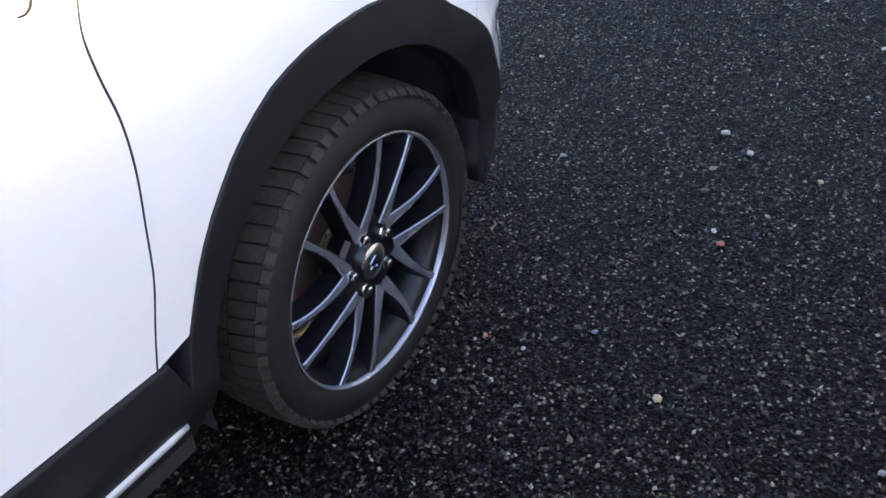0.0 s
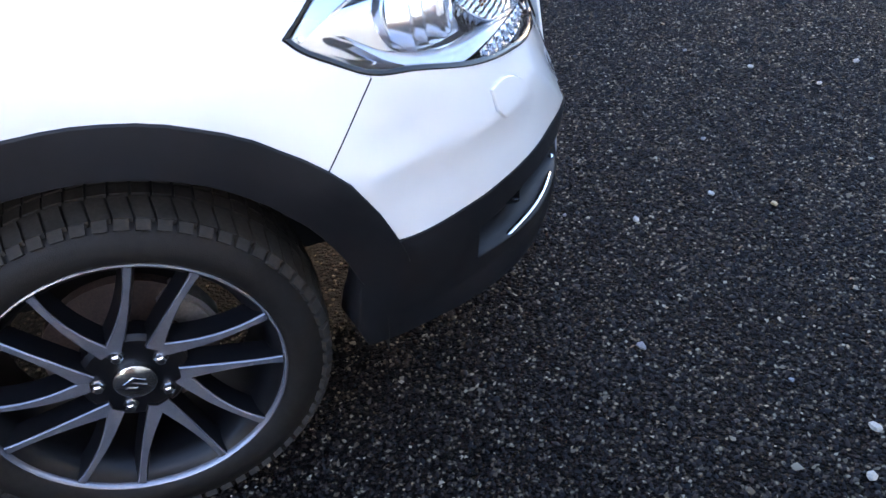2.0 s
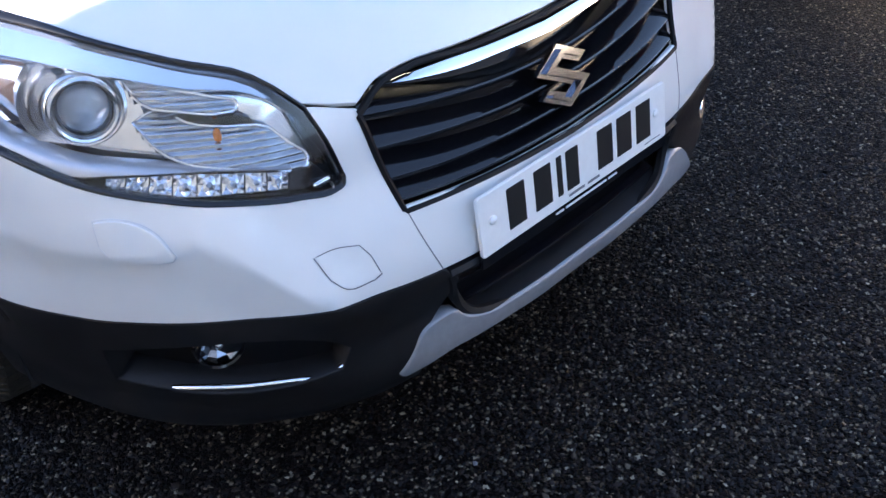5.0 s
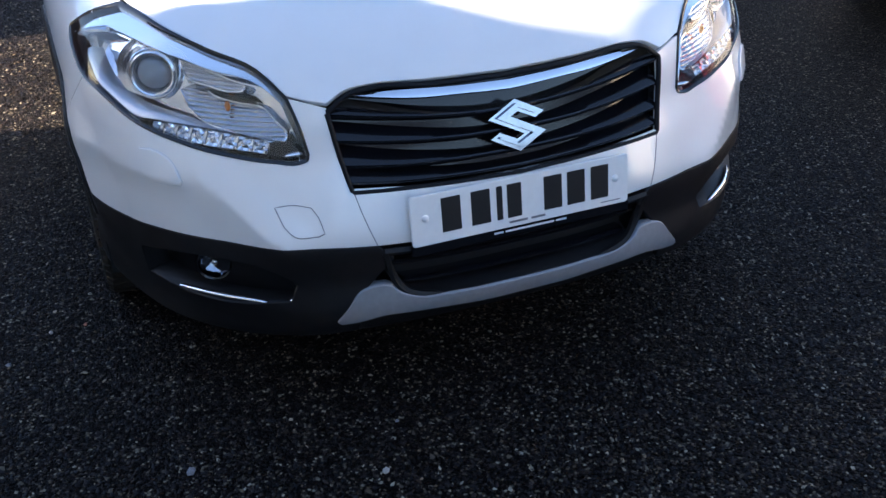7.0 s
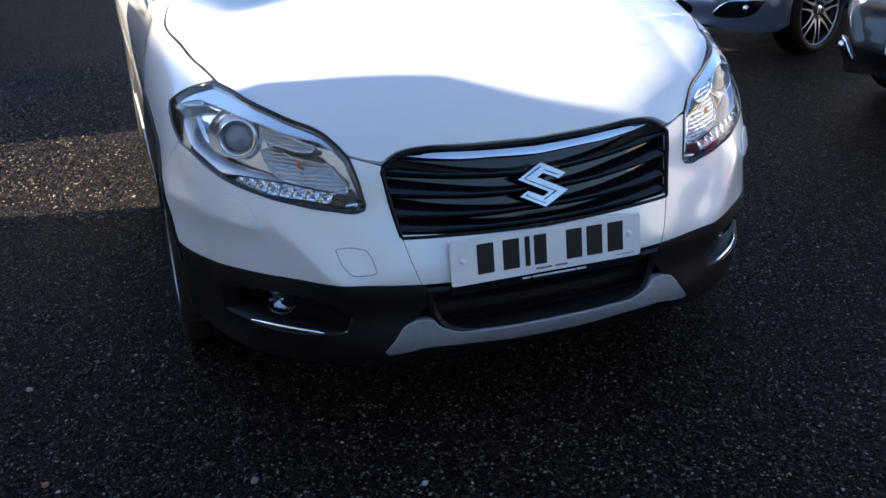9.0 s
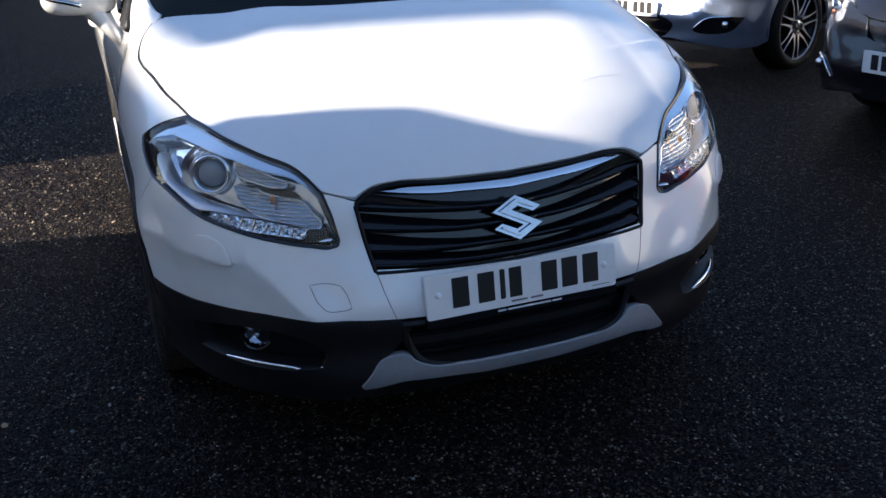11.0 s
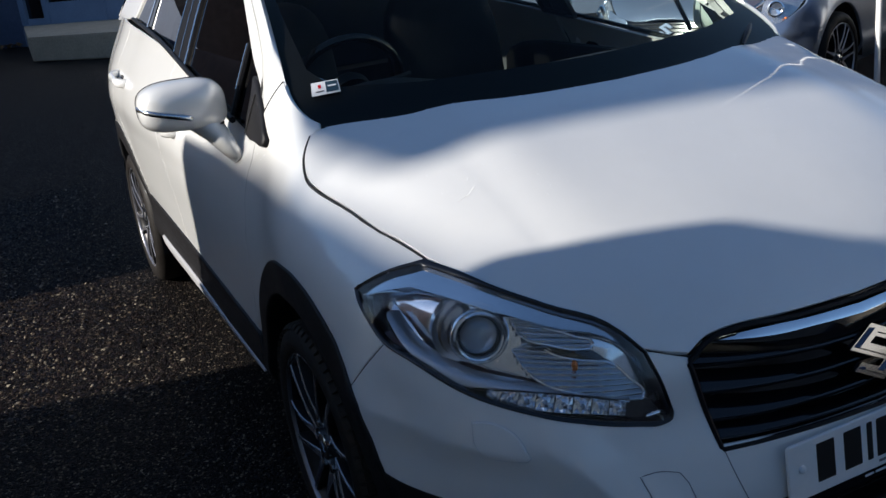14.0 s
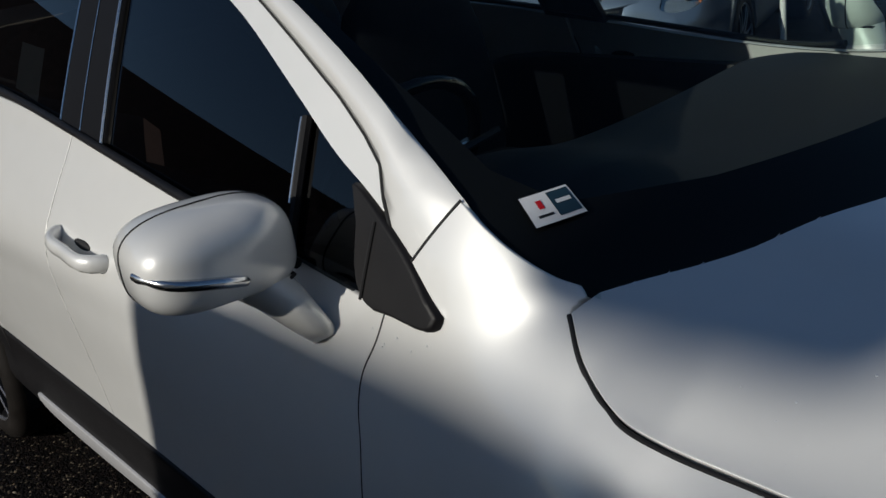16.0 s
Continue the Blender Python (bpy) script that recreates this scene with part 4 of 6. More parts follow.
    # black triangle at the foot of the front window, the quarter bar above it
    sail = curve([(-0.478, 1.164), (-0.41, 1.127), (-0.342, 1.085), (-0.300, 1.050)], 3) + curve([(-0.279, 1.036), (-0.283, 1.026), (-0.31, 1.022)], 3) + curve([(-0.36, 1.026), (-0.41, 1.030), (-0.432, 1.05), (-0.455, 1.12)], 3)
    panel("window_corner_trim", sail, on_grid(lambda x, z: np.stack([x, cabin_y(x, z) - 0.012, z], -1)), PLASTIC, car, "black plastic triangle", step=0.03, gap=0, depth=0.03, lift=0.002, roll=0.008, **own)
    tube("trim_joint", [(-0.415, cabin_y(-0.415, z) - 0.0165, z) for z in np.linspace(1.032, 1.128, 6)], 0.0022, DARK, car, sides=5, **own)
    bar = [(-0.610 - 0.02 * s, cabin_y(-0.61, z) + 0.001, z) for s, z in ((s, 1.05 + 0.185 * s) for s in np.linspace(0, 1, 9))]
    tube("quarter_bar", bar, 0.0080, FRIT, car, sides=6, **own)
    tube("quarter_strip", [(x - 0.008, y - 0.006, z) for x, y, z in bar[3:]], 0.0028, SATIN, car, "bright strip", sides=6, **own)
    # door mirror
    turn = Matrix.Rotation(radians(-8), 3, "Z")
    shape_m = lambda u: (u.x * (1 - 0.18 * u.y * 1), u.y, u.z * (0.98 + 0.10 * u.y * (1 if u.z > 0 else 0) - 0.10 * (1 if u.z < 0 else 0)) + 0.05 * (1 - u.y * u.y) - 0.10 * u.y)
    mirror = lump("door_mirror", (-0.590, -0.936, 1.103), (0.088, 0.117, 0.072), 0.63, WHITE, car, "white door mirror with clear indicator slot", bend=shape_m, turn=turn, n=24, **own)
    slot = curve([(-0.507, -0.925, 1.080), (-0.502, -0.97, 1.094), (-0.517, -1.03, 1.111), (-0.567, -1.054, 1.122)], 6)
    tube("indicator_strip", slot, [0.002] + [0.0082] * (len(slot) - 2) + [0.006], SATIN, mirror, "clear indicator strip", sides=8, flat=1.0, **own)
    rim = []
    for k in range(44):
        a, b = math.cos(math.tau * k / 44), math.sin(math.tau * k / 44)
        u = Vector(shape_m(Vector((-0.10, math.copysign(abs(a) ** 0.63, a), math.copysign(abs(b) ** 0.63, b)))))
        rim.append(turn @ Vector((u.x * 0.088, u.y * 0.117, u.z * 0.072)) + Vector((-0.590, -0.936, 1.103)))
    tube("cap_joint", rim, 0.0017, DARK, mirror, "dark joint round the mirror cap", sides=6, closed=True, up=(1, 0, 0), **own)
    tube("mirror_joint", [(-0.52, -0.875, 1.045), (-0.53, -0.845, 1.052), (-0.60, -0.835, 1.055)], 0.003, DARK, mirror, sides=5, **own)
    foot = [[(cx + rx * math.cos(w), cy + ry * math.sin(w), z + 0.012 * math.cos(w)) for w in (math.tau * k / 16 for k in range(16))] for cx, cy, z, rx, ry in ((-0.518, -0.822, 0.945, 0.022, 0.018), (-0.525, -0.838, 0.970, 0.040, 0.024), (-0.548, -0.862, 1.012, 0.050, 0.034), (-0.575, -0.89, 1.052, 0.055, 0.05))]
    loft("mirror_foot", foot, WHITE, mirror, caps=True, **own)
    # door handles
    for x0, lift_z in ((-1.19, 0.052), (-2.20, 0.115)):
        y0 = float(body(side_u(x0 - 0.1), 0.893 + lift_z, True)[1])
        grip = [(x, y, z + lift_z) for x, y, z in curve([(x0, y0 + 0.006, 0.880), (x0 - 0.02, y0 - 0.024, 0.884), (x0 - 0.12, y0 - 0.034, 0.893), (x0 - 0.20, y0 - 0.026, 0.902), (x0 - 0.225, y0 + 0.006, 0.905)], 4)]
        tube("door_handle", grip, [0.010] + [0.0125] * (len(grip) - 2) + [0.010], WHITE, car, sides=10, flat=1.5, **own)
        # shade of the hand recess, put in as a flat dark lump
        lump("handle_shade", (x0 - 0.115, y0 + 0.004, 0.893 + lift_z), (0.045, 0.006, 0.015), 1.0, DARK, car, "dark lump for the shade of the hand recess", n=8, **own)

# ---- wheels and lamps of the white car ----
def make_wheel(parent, at, outward, name="wheel", spokes=6, rim_mat=None, lead=12.0, start=36.0, tread=True):
    """A wheel at its hub: tyre with blocks, rim, V-shaped spokes, nuts, brake disc. outward: -1 for the right side."""
    wheel = new(name)
    wheel.parent = parent
    wheel.location = at
    wheel.empty_display_size = 0.1
    s = outward
    axis = pose(0, 0, 0, 90 if s < 0 else -90, 0, 0)      # z of the axis points outwards
    prof = [(-0.19, 0.225), (-0.200, 0.240), (-0.203, 0.270), (-0.190, 0.300), (-0.165, 0.313), (-0.09, 0.316), (-0.02, 0.313), (0.002, 0.301), (0.014, 0.272), (0.011, 0.250), (0.003, 0.241), (-0.01, 0.232)]
    lathe("tyre", prof, axis, RUBBER, wheel, "black tyre with worn tread", sides=72)
    if tread:
        bm = bmesh.new()
        n = 66
        for k in range(n):
            for a0, a1, lean in ((-0.175, -0.128, 1), (-0.122, -0.094, 0), (-0.088, -0.060, 0), (-0.054, -0.004, -1)):
                quad = []
                for a, w in ((a0, 0.06), (a1, 0.06), (a1, 0.92), (a0, 0.92)):
                    ang = math.tau * (k + w + lean * 6 * (a - (a0 + a1) / 2)) / n
                    edge = min(abs(a + 0.0), abs(a + 0.19))
                    r = 0.3165 - (0.005 if edge < 0.018 else 0)
                    quad.append((a, r, ang))
                low = [bm.verts.new((r * 0.985 * math.cos(g), r * 0.985 * math.sin(g), a)) for a, r, g in quad]
                top = [bm.verts.new(((r + 0.004) * math.cos(g), (r + 0.004) * math.sin(g), a)) for a, r, g in quad]
                bm.faces.new(top)
                for i in range(4):
                    bm.faces.new((low[i], low[(i + 1) % 4], top[(i + 1) % 4], top[i]))
            ang = math.tau * k / n
            for a0, a1, r0, r1 in ((-0.004, 0.004, 0.312, 0.301),):
                quad = [(a0, r0, 0.1), (a0, r0, 0.8), (a1 + 0.004, r1, 0.8), (a1 + 0.004, r1, 0.1)]
                low = [bm.verts.new(((r - 0.004) * math.cos(ang + w * math.tau / n), (r - 0.004) * math.sin(ang + w * math.tau / n), a - 0.006)) for a, r, w in quad]
                top = [bm.verts.new(((r + 0.003) * math.cos(ang + w * math.tau / n), (r + 0.003) * math.sin(ang + w * math.tau / n), a + 0.002)) for a, r, w in quad]
                bm.faces.new(top)
                for i in range(4):
                    bm.faces.new((low[i], low[(i + 1) % 4], top[(i + 1) % 4], top[i]))
        bm.transform(axis)
        part("tread", bm, TREAD, wheel, "dusty brown-black tread blocks", smooth=20)
    lathe("rim_barrel", [(-0.19, 0.222), (-0.16, 0.205), (-0.05, 0.200), (-0.016, 0.218), (-0.008, 0.226), (-0.003, 0.2345)], axis, WHEEL_BLACK, wheel, "black painted barrel", sides=60)
    lathe("rim_lip", [(-0.012, 0.2375), (0.002, 0.2415), (0.006, 0.2408), (0.007, 0.2385), (0.004, 0.2350), (-0.004, 0.2335)], axis, rim_mat or ALLOY, wheel, "bright machined lip", sides=72)
    lathe("hub_face", [(-0.05, 0.088), (-0.022, 0.086), (-0.014, 0.078), (-0.013, 0.035), (-0.013, 0.001)], axis, WHEEL_BLACK, wheel, sides=40)
    lathe("centre_cap", [(-0.015, 0.034), (-0.004, 0.034), (-0.001, 0.030), (0.0015, 0.012), (0.002, 0.0005)], axis, SATIN, wheel, "chrome centre cap", sides=32)
    plate_shape("cap_mark", [(a * 0.26, b * 0.26) for a, b in shape], axis @ pose(0, 0, 0.0012), 0.0018, BADGE, wheel, "dull notched rhombus mark", 0)
    for k in range(5):
        a = radians(33 + 72 * k)
        m = axis @ pose(0.057 * math.cos(a), 0.057 * math.sin(a), -0.013)
        lathe("wheel_nut", [(-0.002, 0.014), (0.0, 0.0135), (0.001, 0.0095), (0.010, 0.0092), (0.012, 0.006), (0.012, 0.0005)], m, SATIN, wheel, sides=6, smooth=20)
    pitch = 360 / spokes
    for k in range(spokes):
        mid = start + pitch * k
        for side in (-1, 1):
            rows = []
            a_in, a_out = radians(mid + lead), radians(mid + side * 17.8)
            p_in = Vector((0.069 * math.cos(a_in), 0.069 * math.sin(a_in), 0)) + Vector((-math.sin(a_in), math.cos(a_in), 0)) * (side * 0.0035)
            p_out = Vector((0.233 * math.cos(a_out), 0.233 * math.sin(a_out), 0))
            t = Vector((0, 0, 1)).cross(p_out - p_in).normalized()
            for q in range(9):
                f = q / 8
                width = 0.0046 + 0.0095 * (1 - f) ** 1.9 + 0.0030 * f ** 6
                bow = side * 0.006 * math.sin(math.pi * f)
                c = p_in.lerp(p_out, f) + t * bow
                c.z = -0.010 + 0.010 * f + 0.005 * math.sin(math.pi * f)
                rows.append((c, t, width))
            bright, dark = [], []
            for c, t, w in rows:
                z = Vector((0, 0, 1))
                bright.append([axis @ (c - t * w), axis @ (c - t * (w - 0.0015) + z * 0.0025), axis @ (c + t * (w - 0.0015) + z * 0.0025), axis @ (c + t * w)])
                dark.append([axis @ (c - t * (w + 0.0005) - z * 0.0005), axis @ (c + t * (w + 0.0005) - z * 0.0005), axis @ (c + t * (w + 0.007) - z * 0.036), axis @ (c - t * (w + 0.007) - z * 0.036)])
            loft("spoke_face", bright, rim_mat or ALLOY, wheel, "bright machined spoke face", closed=False, smooth=25)
            loft("spoke", dark, WHEEL_BLACK, wheel, caps=True, smooth=25)
    lathe("brake_disc", [(-0.105, 0.06), (-0.105, 0.140), (-0.085, 0.140), (-0.085, 0.06)], axis, RUST, wheel, "rusty brake disc", sides=40)
    a = radians(25 if s < 0 else 155)
    bm = bmesh.new()
    for k in range(2):
        r = bmesh.ops.create_cube(bm, size=1, matrix=Matrix.Rotation(a + k * 0.28, 4, "Z") @ pose(0.125, 0, -0.078) @ Matrix.Diagonal((0.055, 0.06, 0.05, 1)))
    bmesh.ops.bevel(bm, geom=bm.edges[:], offset=0.008, segments=2, affect="EDGES")
    bm.transform(axis)
    part("brake_caliper", bm, STEEL, wheel, "cast steel brake caliper")
    return wheel


wheel_right = make_wheel(car, (0.0, -0.868, 0.316), -1)
make_wheel(car, (-2.6, -0.862, 0.316), -1, start=50, tread=False)
for x in (0.0, -2.6):
    make_wheel(car, (x, 0.866, 0.316), 1, start=20, tread=False)
# dark wheel houses and the floor of the car
for flip in (False, True):
    for cx, r in ((0.0, 0.415), (-2.6, 0.415)):
        rings = [[(cx + r * math.cos(radians(a)), y, 0.31 + r * math.sin(radians(a))) for a in np.linspace(-10, 186, 36)] for y in (-0.858, -0.82, -0.60, -0.52)]
        liner = loft("wheel_house", rings, DARK, car, "dark wheel arch lining", closed=False, mirror=flip)
        bm = bmesh.new()
        bm.faces.new([bm.verts.new((q[0], (0.52 if flip else -0.52), q[2])) for q in rings[0]])
        part("wheel_house_wall", bm, DARK, car)
bm = bmesh.new()
for x0, x1, z0, z1, w in ((0.44, 0.80, 0.22, 0.62, 0.45), (-0.42, 0.44, 0.22, 0.80, 0.50), (-2.15, -0.42, 0.20, 0.50, 0.80), (-3.3, -2.15, 0.25, 0.9, 0.50)):
    bmesh.ops.create_cube(bm, size=1, matrix=pose((x0 + x1) / 2, 0, (z0 + z1) / 2) @ Matrix.Diagonal((x1 - x0, 2 * w, z1 - z0, 1)))
part("underbody", bm, DARK, car, "dark underbody")

# ---- headlamps ----
lamp_ring = curve(P((0.332, -0.838, 0.826), (0.38, -0.786, 0.862), (0.438, -0.716, 0.888)), 4)[:-1] + curve(P(*LAMP_TOP), 5)[:-1] + curve(P(*LAMP_IN), 4)[:-1] + curve(P(*LAMP_LOW), 5)[:-1]


for flip in (False, True):
    lamp = new("headlamp")
    lamp.parent = car
    lamp.empty_display_size = 0.1
    tagged(lamp, "clear headlamp with projector and row of small lights")
    own = dict(mirror=flip)
    sgn = -1 if flip else 1
    fy = lambda v: Vector((v.x, v.y * sgn, v.z))
    cover = panel("cover", inset(lamp_ring, 0.004), body, GLASS, lamp, "clear cover", step=0.016, gap=0, depth=0.0, lift=0.001, **own)
    cover.visible_shadow = False
    # seal round the cover, a rubber strip along its upper edge, the bowl
    ring_at = lambda by, depth: [tuple(p - nn * depth) for p, nn in zip(*body(np.array([q[0] for q in inset(lamp_ring, by)]), np.array([q[1] for q in inset(lamp_ring, by)])))]
    loft("surround", [ring_at(-0.0012, 0.012), ring_at(-0.0012, -0.0018), ring_at(0.0004, -0.0032), ring_at(0.0040, -0.0026), ring_at(0.0072, 0.001), ring_at(0.0080, 0.02)], PIANO, lamp, "black seal", smooth=40, **own)
    loft("bowl_wall", [ring_at(0.0085, 0.012), ring_at(0.012, 0.034), ring_at(0.018, 0.056)], BOWL, lamp, "grey housing", smooth=40, **own)
    deep = on_grid(lambda a, b: (lambda p, nn: p - nn * (0.050 + 0.08 * np.clip(0.86 - b, 0, 0.3))[:, None])(*body(a, b)))
    panel("bowl", inset(lamp_ring, 0.016), deep, BOWL, lamp, "grey housing", step=0.03, gap=0, depth=0, **own)
    lp = lambda u, z, back: Vector((lambda p, nn: p[0] - nn[0] * back)(*body(np.array([u]), np.array([z]))))
    edge = 9 + 20 + 7
    strips = [ring_at(by, depth)[9:edge] for by, depth in ((0.0012, -0.0012), (0.0025, -0.0018), (0.0045, -0.0012), (0.0052, 0.012))]
    loft("rubber_strip", strips, STRIP, lamp, "brown-black rubber strip", closed=False, smooth=40, **own)
    # chrome band that follows the upper edge from the outer tip to the inner corner
    wide = np.interp(np.arange(edge), [0, 4, 8, 14, 19, 23, 27, 31, 35], [0.014, 0.026, 0.032, 0.029, 0.023, 0.013, 0.012, 0.012, 0.007])
    outer_v = inset(lamp_ring, 0.0052)
    rings = []
    for k in range(edge):
        a = Vector(outer_v[k])
        b = Vector(inset(lamp_ring, 0.0060 + wide[k])[k])
        rings.append([lp(*a, 0.020), lp(*a.lerp(b, 0.04), 0.0095), lp(*a.lerp(b, 0.45), 0.0074), lp(*a.lerp(b, 0.8), 0.0054), lp(*b, 0.0035), lp(*b.lerp(a, -0.05), 0.008), lp(*b.lerp(a, -0.1), 0.030)])
    loft("chrome_band", rings, CHROME, lamp, "chrome band", closed=False, smooth=60, **own)
    # projector
    ahead = Vector((0.92, -0.36, 0.10)).normalized()
    c = Vector((0.574, -0.688, 0.769)) + ahead * 0.012
    axis = look(fy(c), fy(c) - Vector((ahead.x, ahead.y * sgn, ahead.z)))
    lathe("projector_ring", [(-0.05, 0.054), (0.000, 0.0545), (0.006, 0.0535), (0.009, 0.051), (0.0085, 0.0485), (0.012, 0.0475), (0.014, 0.0445), (0.0125, 0.0410), (0.006, 0.0392), (-0.004, 0.0388)], axis, RING, lamp, "bright projector ring", sides=40)
    lathe("projector_cup", [(0.0015, 0.0392), (0.0045, 0.0384), (0.0045, 0.0372), (-0.012, 0.0365), (-0.030, 0.022), (-0.032, 0.001)], axis, POD, lamp, "bright lens collar", sides=40)
    lathe("projector_lens", [(-0.010, 0.0365), (0.000, 0.0355), (0.008, 0.0295), (0.013, 0.019), (0.0155, 0.0005)], axis, LENS, lamp, "grey-blue projector lens", sides=40)
    # bright half cylinders that step outwards beside the projector
    for r0, r1, z0, z1 in ((0.058, 0.069, -0.020, -0.012), (0.074, 0.086, -0.036, -0.028)):
        rings = []
        for k in range(13):
            w = radians(112 + 12.5 * k)
            q = axis @ Vector((r0 * math.cos(w), r0 * 0.86 * math.sin(w), z0 - 0.03))
            h = axis @ Vector((r0 * math.cos(w), r0 * 0.86 * math.sin(w), z0))
            o = axis @ Vector((r1 * math.cos(w), r1 * 0.86 * math.sin(w), z1 - 0.006))
            e = axis @ Vector((r1 * 1.02 * math.cos(w), r1 * 0.88 * math.sin(w), z1 - 0.04))
            rings.append([q, h, o, e])
        loft("side_reflector", rings, RING, lamp, "bright stepped reflector", closed=False, smooth=40)
    # two inner reflector pods, each a ribbed bowl with a bright rim
    for outl, kind in (([(0.789, 0.814), (0.707, 0.794), (0.639, 0.776), (0.603, 0.763), (0.609, 0.756), (0.623, 0.754), (0.698, 0.765), (0.762, 0.783)], "upper_pod"),
                       ([(0.780, 0.760), (0.744, 0.772), (0.722, 0.768), (0.692, 0.750), (0.628, 0.735), (0.555, 0.721), (0.528, 0.695), (0.504, 0.666), (0.510, 0.656), (0.570, 0.666), (0.647, 0.683), (0.703, 0.698), (0.745, 0.722)], "lower_pod")):
        outl = curve(outl + outl[:1], 3)[:-1]
        low_z = min(q[1] for q in outl)
        lean = lambda a, b, zz=low_z: (lambda p, nn: (p - nn * (0.020 + 0.25 * (b - zz) - 0.0015 * np.abs(np.sin(b * 330 - a * 22)) - 0.0010 * np.abs(np.sin(a * 70)))[:, None], nn))(*body(a, b))

        def ribbed(a, b, f=lean):
            e = 0.0006
            p, skin = f(a, b)
            n = np.cross(f(a + e, b)[0] - f(a - e, b)[0], f(a, b + e)[0] - f(a, b - e)[0])
            n /= np.linalg.norm(n, axis=-1)[..., None]
            return p, n * np.where(np.sum(n * skin, -1) > 0, 1, -1)[:, None]

        pod = panel(kind, outl, ribbed, POD, lamp, "ribbed bright reflector", step=(0.006, 0.0013), gap=0, depth=0.02, roll=0.002, **own)
        line, up_n = lean(np.array([q[0] for q in outl]), np.array([q[1] for q in outl]))
        tube("pod_rim", [tuple(q) for q in line + up_n * 0.002], 0.0022, RING, pod, "bright rim", sides=6, closed=True, **own)
    lump("bulb", lp(0.645, 0.727, 0.019), (0.006, 0.006, 0.011), 1.0, AMBER, lamp, "amber bulb", n=8, **own)
    tube("side_marker", [lp(u, z, 0.0075) for u, z in ((1.004, 0.731), (1.017, 0.7355), (1.030, 0.740))], 0.0045, AMBER, lamp, "amber side marker", sides=6, **own)
    # dark web between the pods and dark inner corner
    panel("dark_web", [(0.70, 0.762), (0.60, 0.748), (0.57, 0.730), (0.63, 0.738), (0.69, 0.752)], lambda a, b: (lambda p, nn: (p - nn * 0.026, nn))(*body(a, b)), PIANO, lamp, step=0.02, gap=0, depth=0, **own)
    panel("dark_corner", [(0.538, 0.655), (0.500, 0.655), (0.488, 0.640), (0.475, 0.622), (0.545, 0.630)], lambda a, b: (lambda p, nn: (p - nn * 0.014, nn))(*body(a, b)), PIANO, lamp, step=0.02, gap=0, depth=0.02, **own)
    lump("corner_prism", lp(0.492, 0.628, 0.010), (0.006, 0.020, 0.006), 0.8, REFLECTOR, lamp, n=6, **own)
    # pale shelf over the row of small lights
    shelf_top = curve([(1.075, 0.806), (1.02, 0.768), (0.949, 0.739), (0.883, 0.722), (0.791, 0.710), (0.733, 0.701), (0.659, 0.685), (0.537, 0.663)], 5)
    shelf_low = curve([(1.068, 0.790), (1.02, 0.752), (0.949, 0.718), (0.883, 0.698), (0.805, 0.696), (0.722, 0.690), (0.632, 0.679), (0.537, 0.660)], 5)
    rings = [[lp(a[0], a[1] + 0.003, 0.046), lp(*a, 0.020), lp(a[0], a[1] * 0.6 + b[1] * 0.4, 0.0125), lp(*b, 0.010), lp(b[0], b[1] - 0.002, 0.013), lp(b[0], b[1] - 0.004, 0.040)] for a, b in zip(shelf_top, shelf_low)]
    loft("shelf", rings, HOUSING, lamp, "pale grey shelf", closed=False, smooth=50, **own)
    # row of small lights in a dark tray
    high, low = [(0.872, 0.692), (0.808, 0.692), (0.722, 0.687), (0.632, 0.675), (0.542, 0.657)], [(0.872, 0.686), (0.815, 0.671), (0.727, 0.660), (0.636, 0.648), (0.548, 0.634)]
    high, low = curve(high, 8), curve(low, 8)
    loft("light_tray", [[lp(*a, 0.012), lp(*a, 0.024), lp(*b, 0.024), lp(b[0], b[1] - 0.003, 0.008)] for a, b in zip(high, low)], PIANO, lamp, "black tray", closed=False, smooth=30, **own)
    pick = lambda line, s: Vector((float(np.interp(s, np.linspace(0, 1, len(line)), [q[0] for q in line])), float(np.interp(s, np.linspace(0, 1, len(line)), [q[1] for q in line]))))
    for k in range(8):
        s0, s1 = 0.20 + 0.80 * (k + 0.03) / 8, 0.20 + 0.80 * (k + 0.97) / 8
        a, b, cc, d = pick(high, s0), pick(high, s1), pick(low, s1), pick(low, s0)
        bm = bmesh.new()
        mid = (a + b + cc + d) / 4
        rimv = [bm.verts.new(lp(*q, 0.013)) for q in (a, a.lerp(b, 0.5), b, b.lerp(cc, 0.5), cc, cc.lerp(d, 0.5), d, d.lerp(a, 0.5))]
        inv = [bm.verts.new(lp(*q.lerp(mid, 0.45), dep)) for q, dep in ((a, 0.022), (a.lerp(b, 0.5), 0.010), (b, 0.020), (b.lerp(cc, 0.5), 0.012), (cc, 0.021), (cc.lerp(d, 0.5), 0.009), (d, 0.019), (d.lerp(a, 0.5), 0.013))]
        top = bm.verts.new(lp(*mid, 0.017))
        for i in range(8):
            j = (i + 1) % 8
            bm.faces.new((rimv[i], rimv[j], inv[j], inv[i]))
            bm.faces.new((inv[i], inv[j], top))
        if flip:
            bmesh.ops.scale(bm, vec=(1, -1, 1), verts=bm.verts)
        light = part("small_light", bm, REFLECTOR, lamp, "small bright faceted light", 5)
        lump("core", lp(*mid, 0.011), (0.004, 0.005, 0.004), 1.0, LENS, light, n=6, **own)
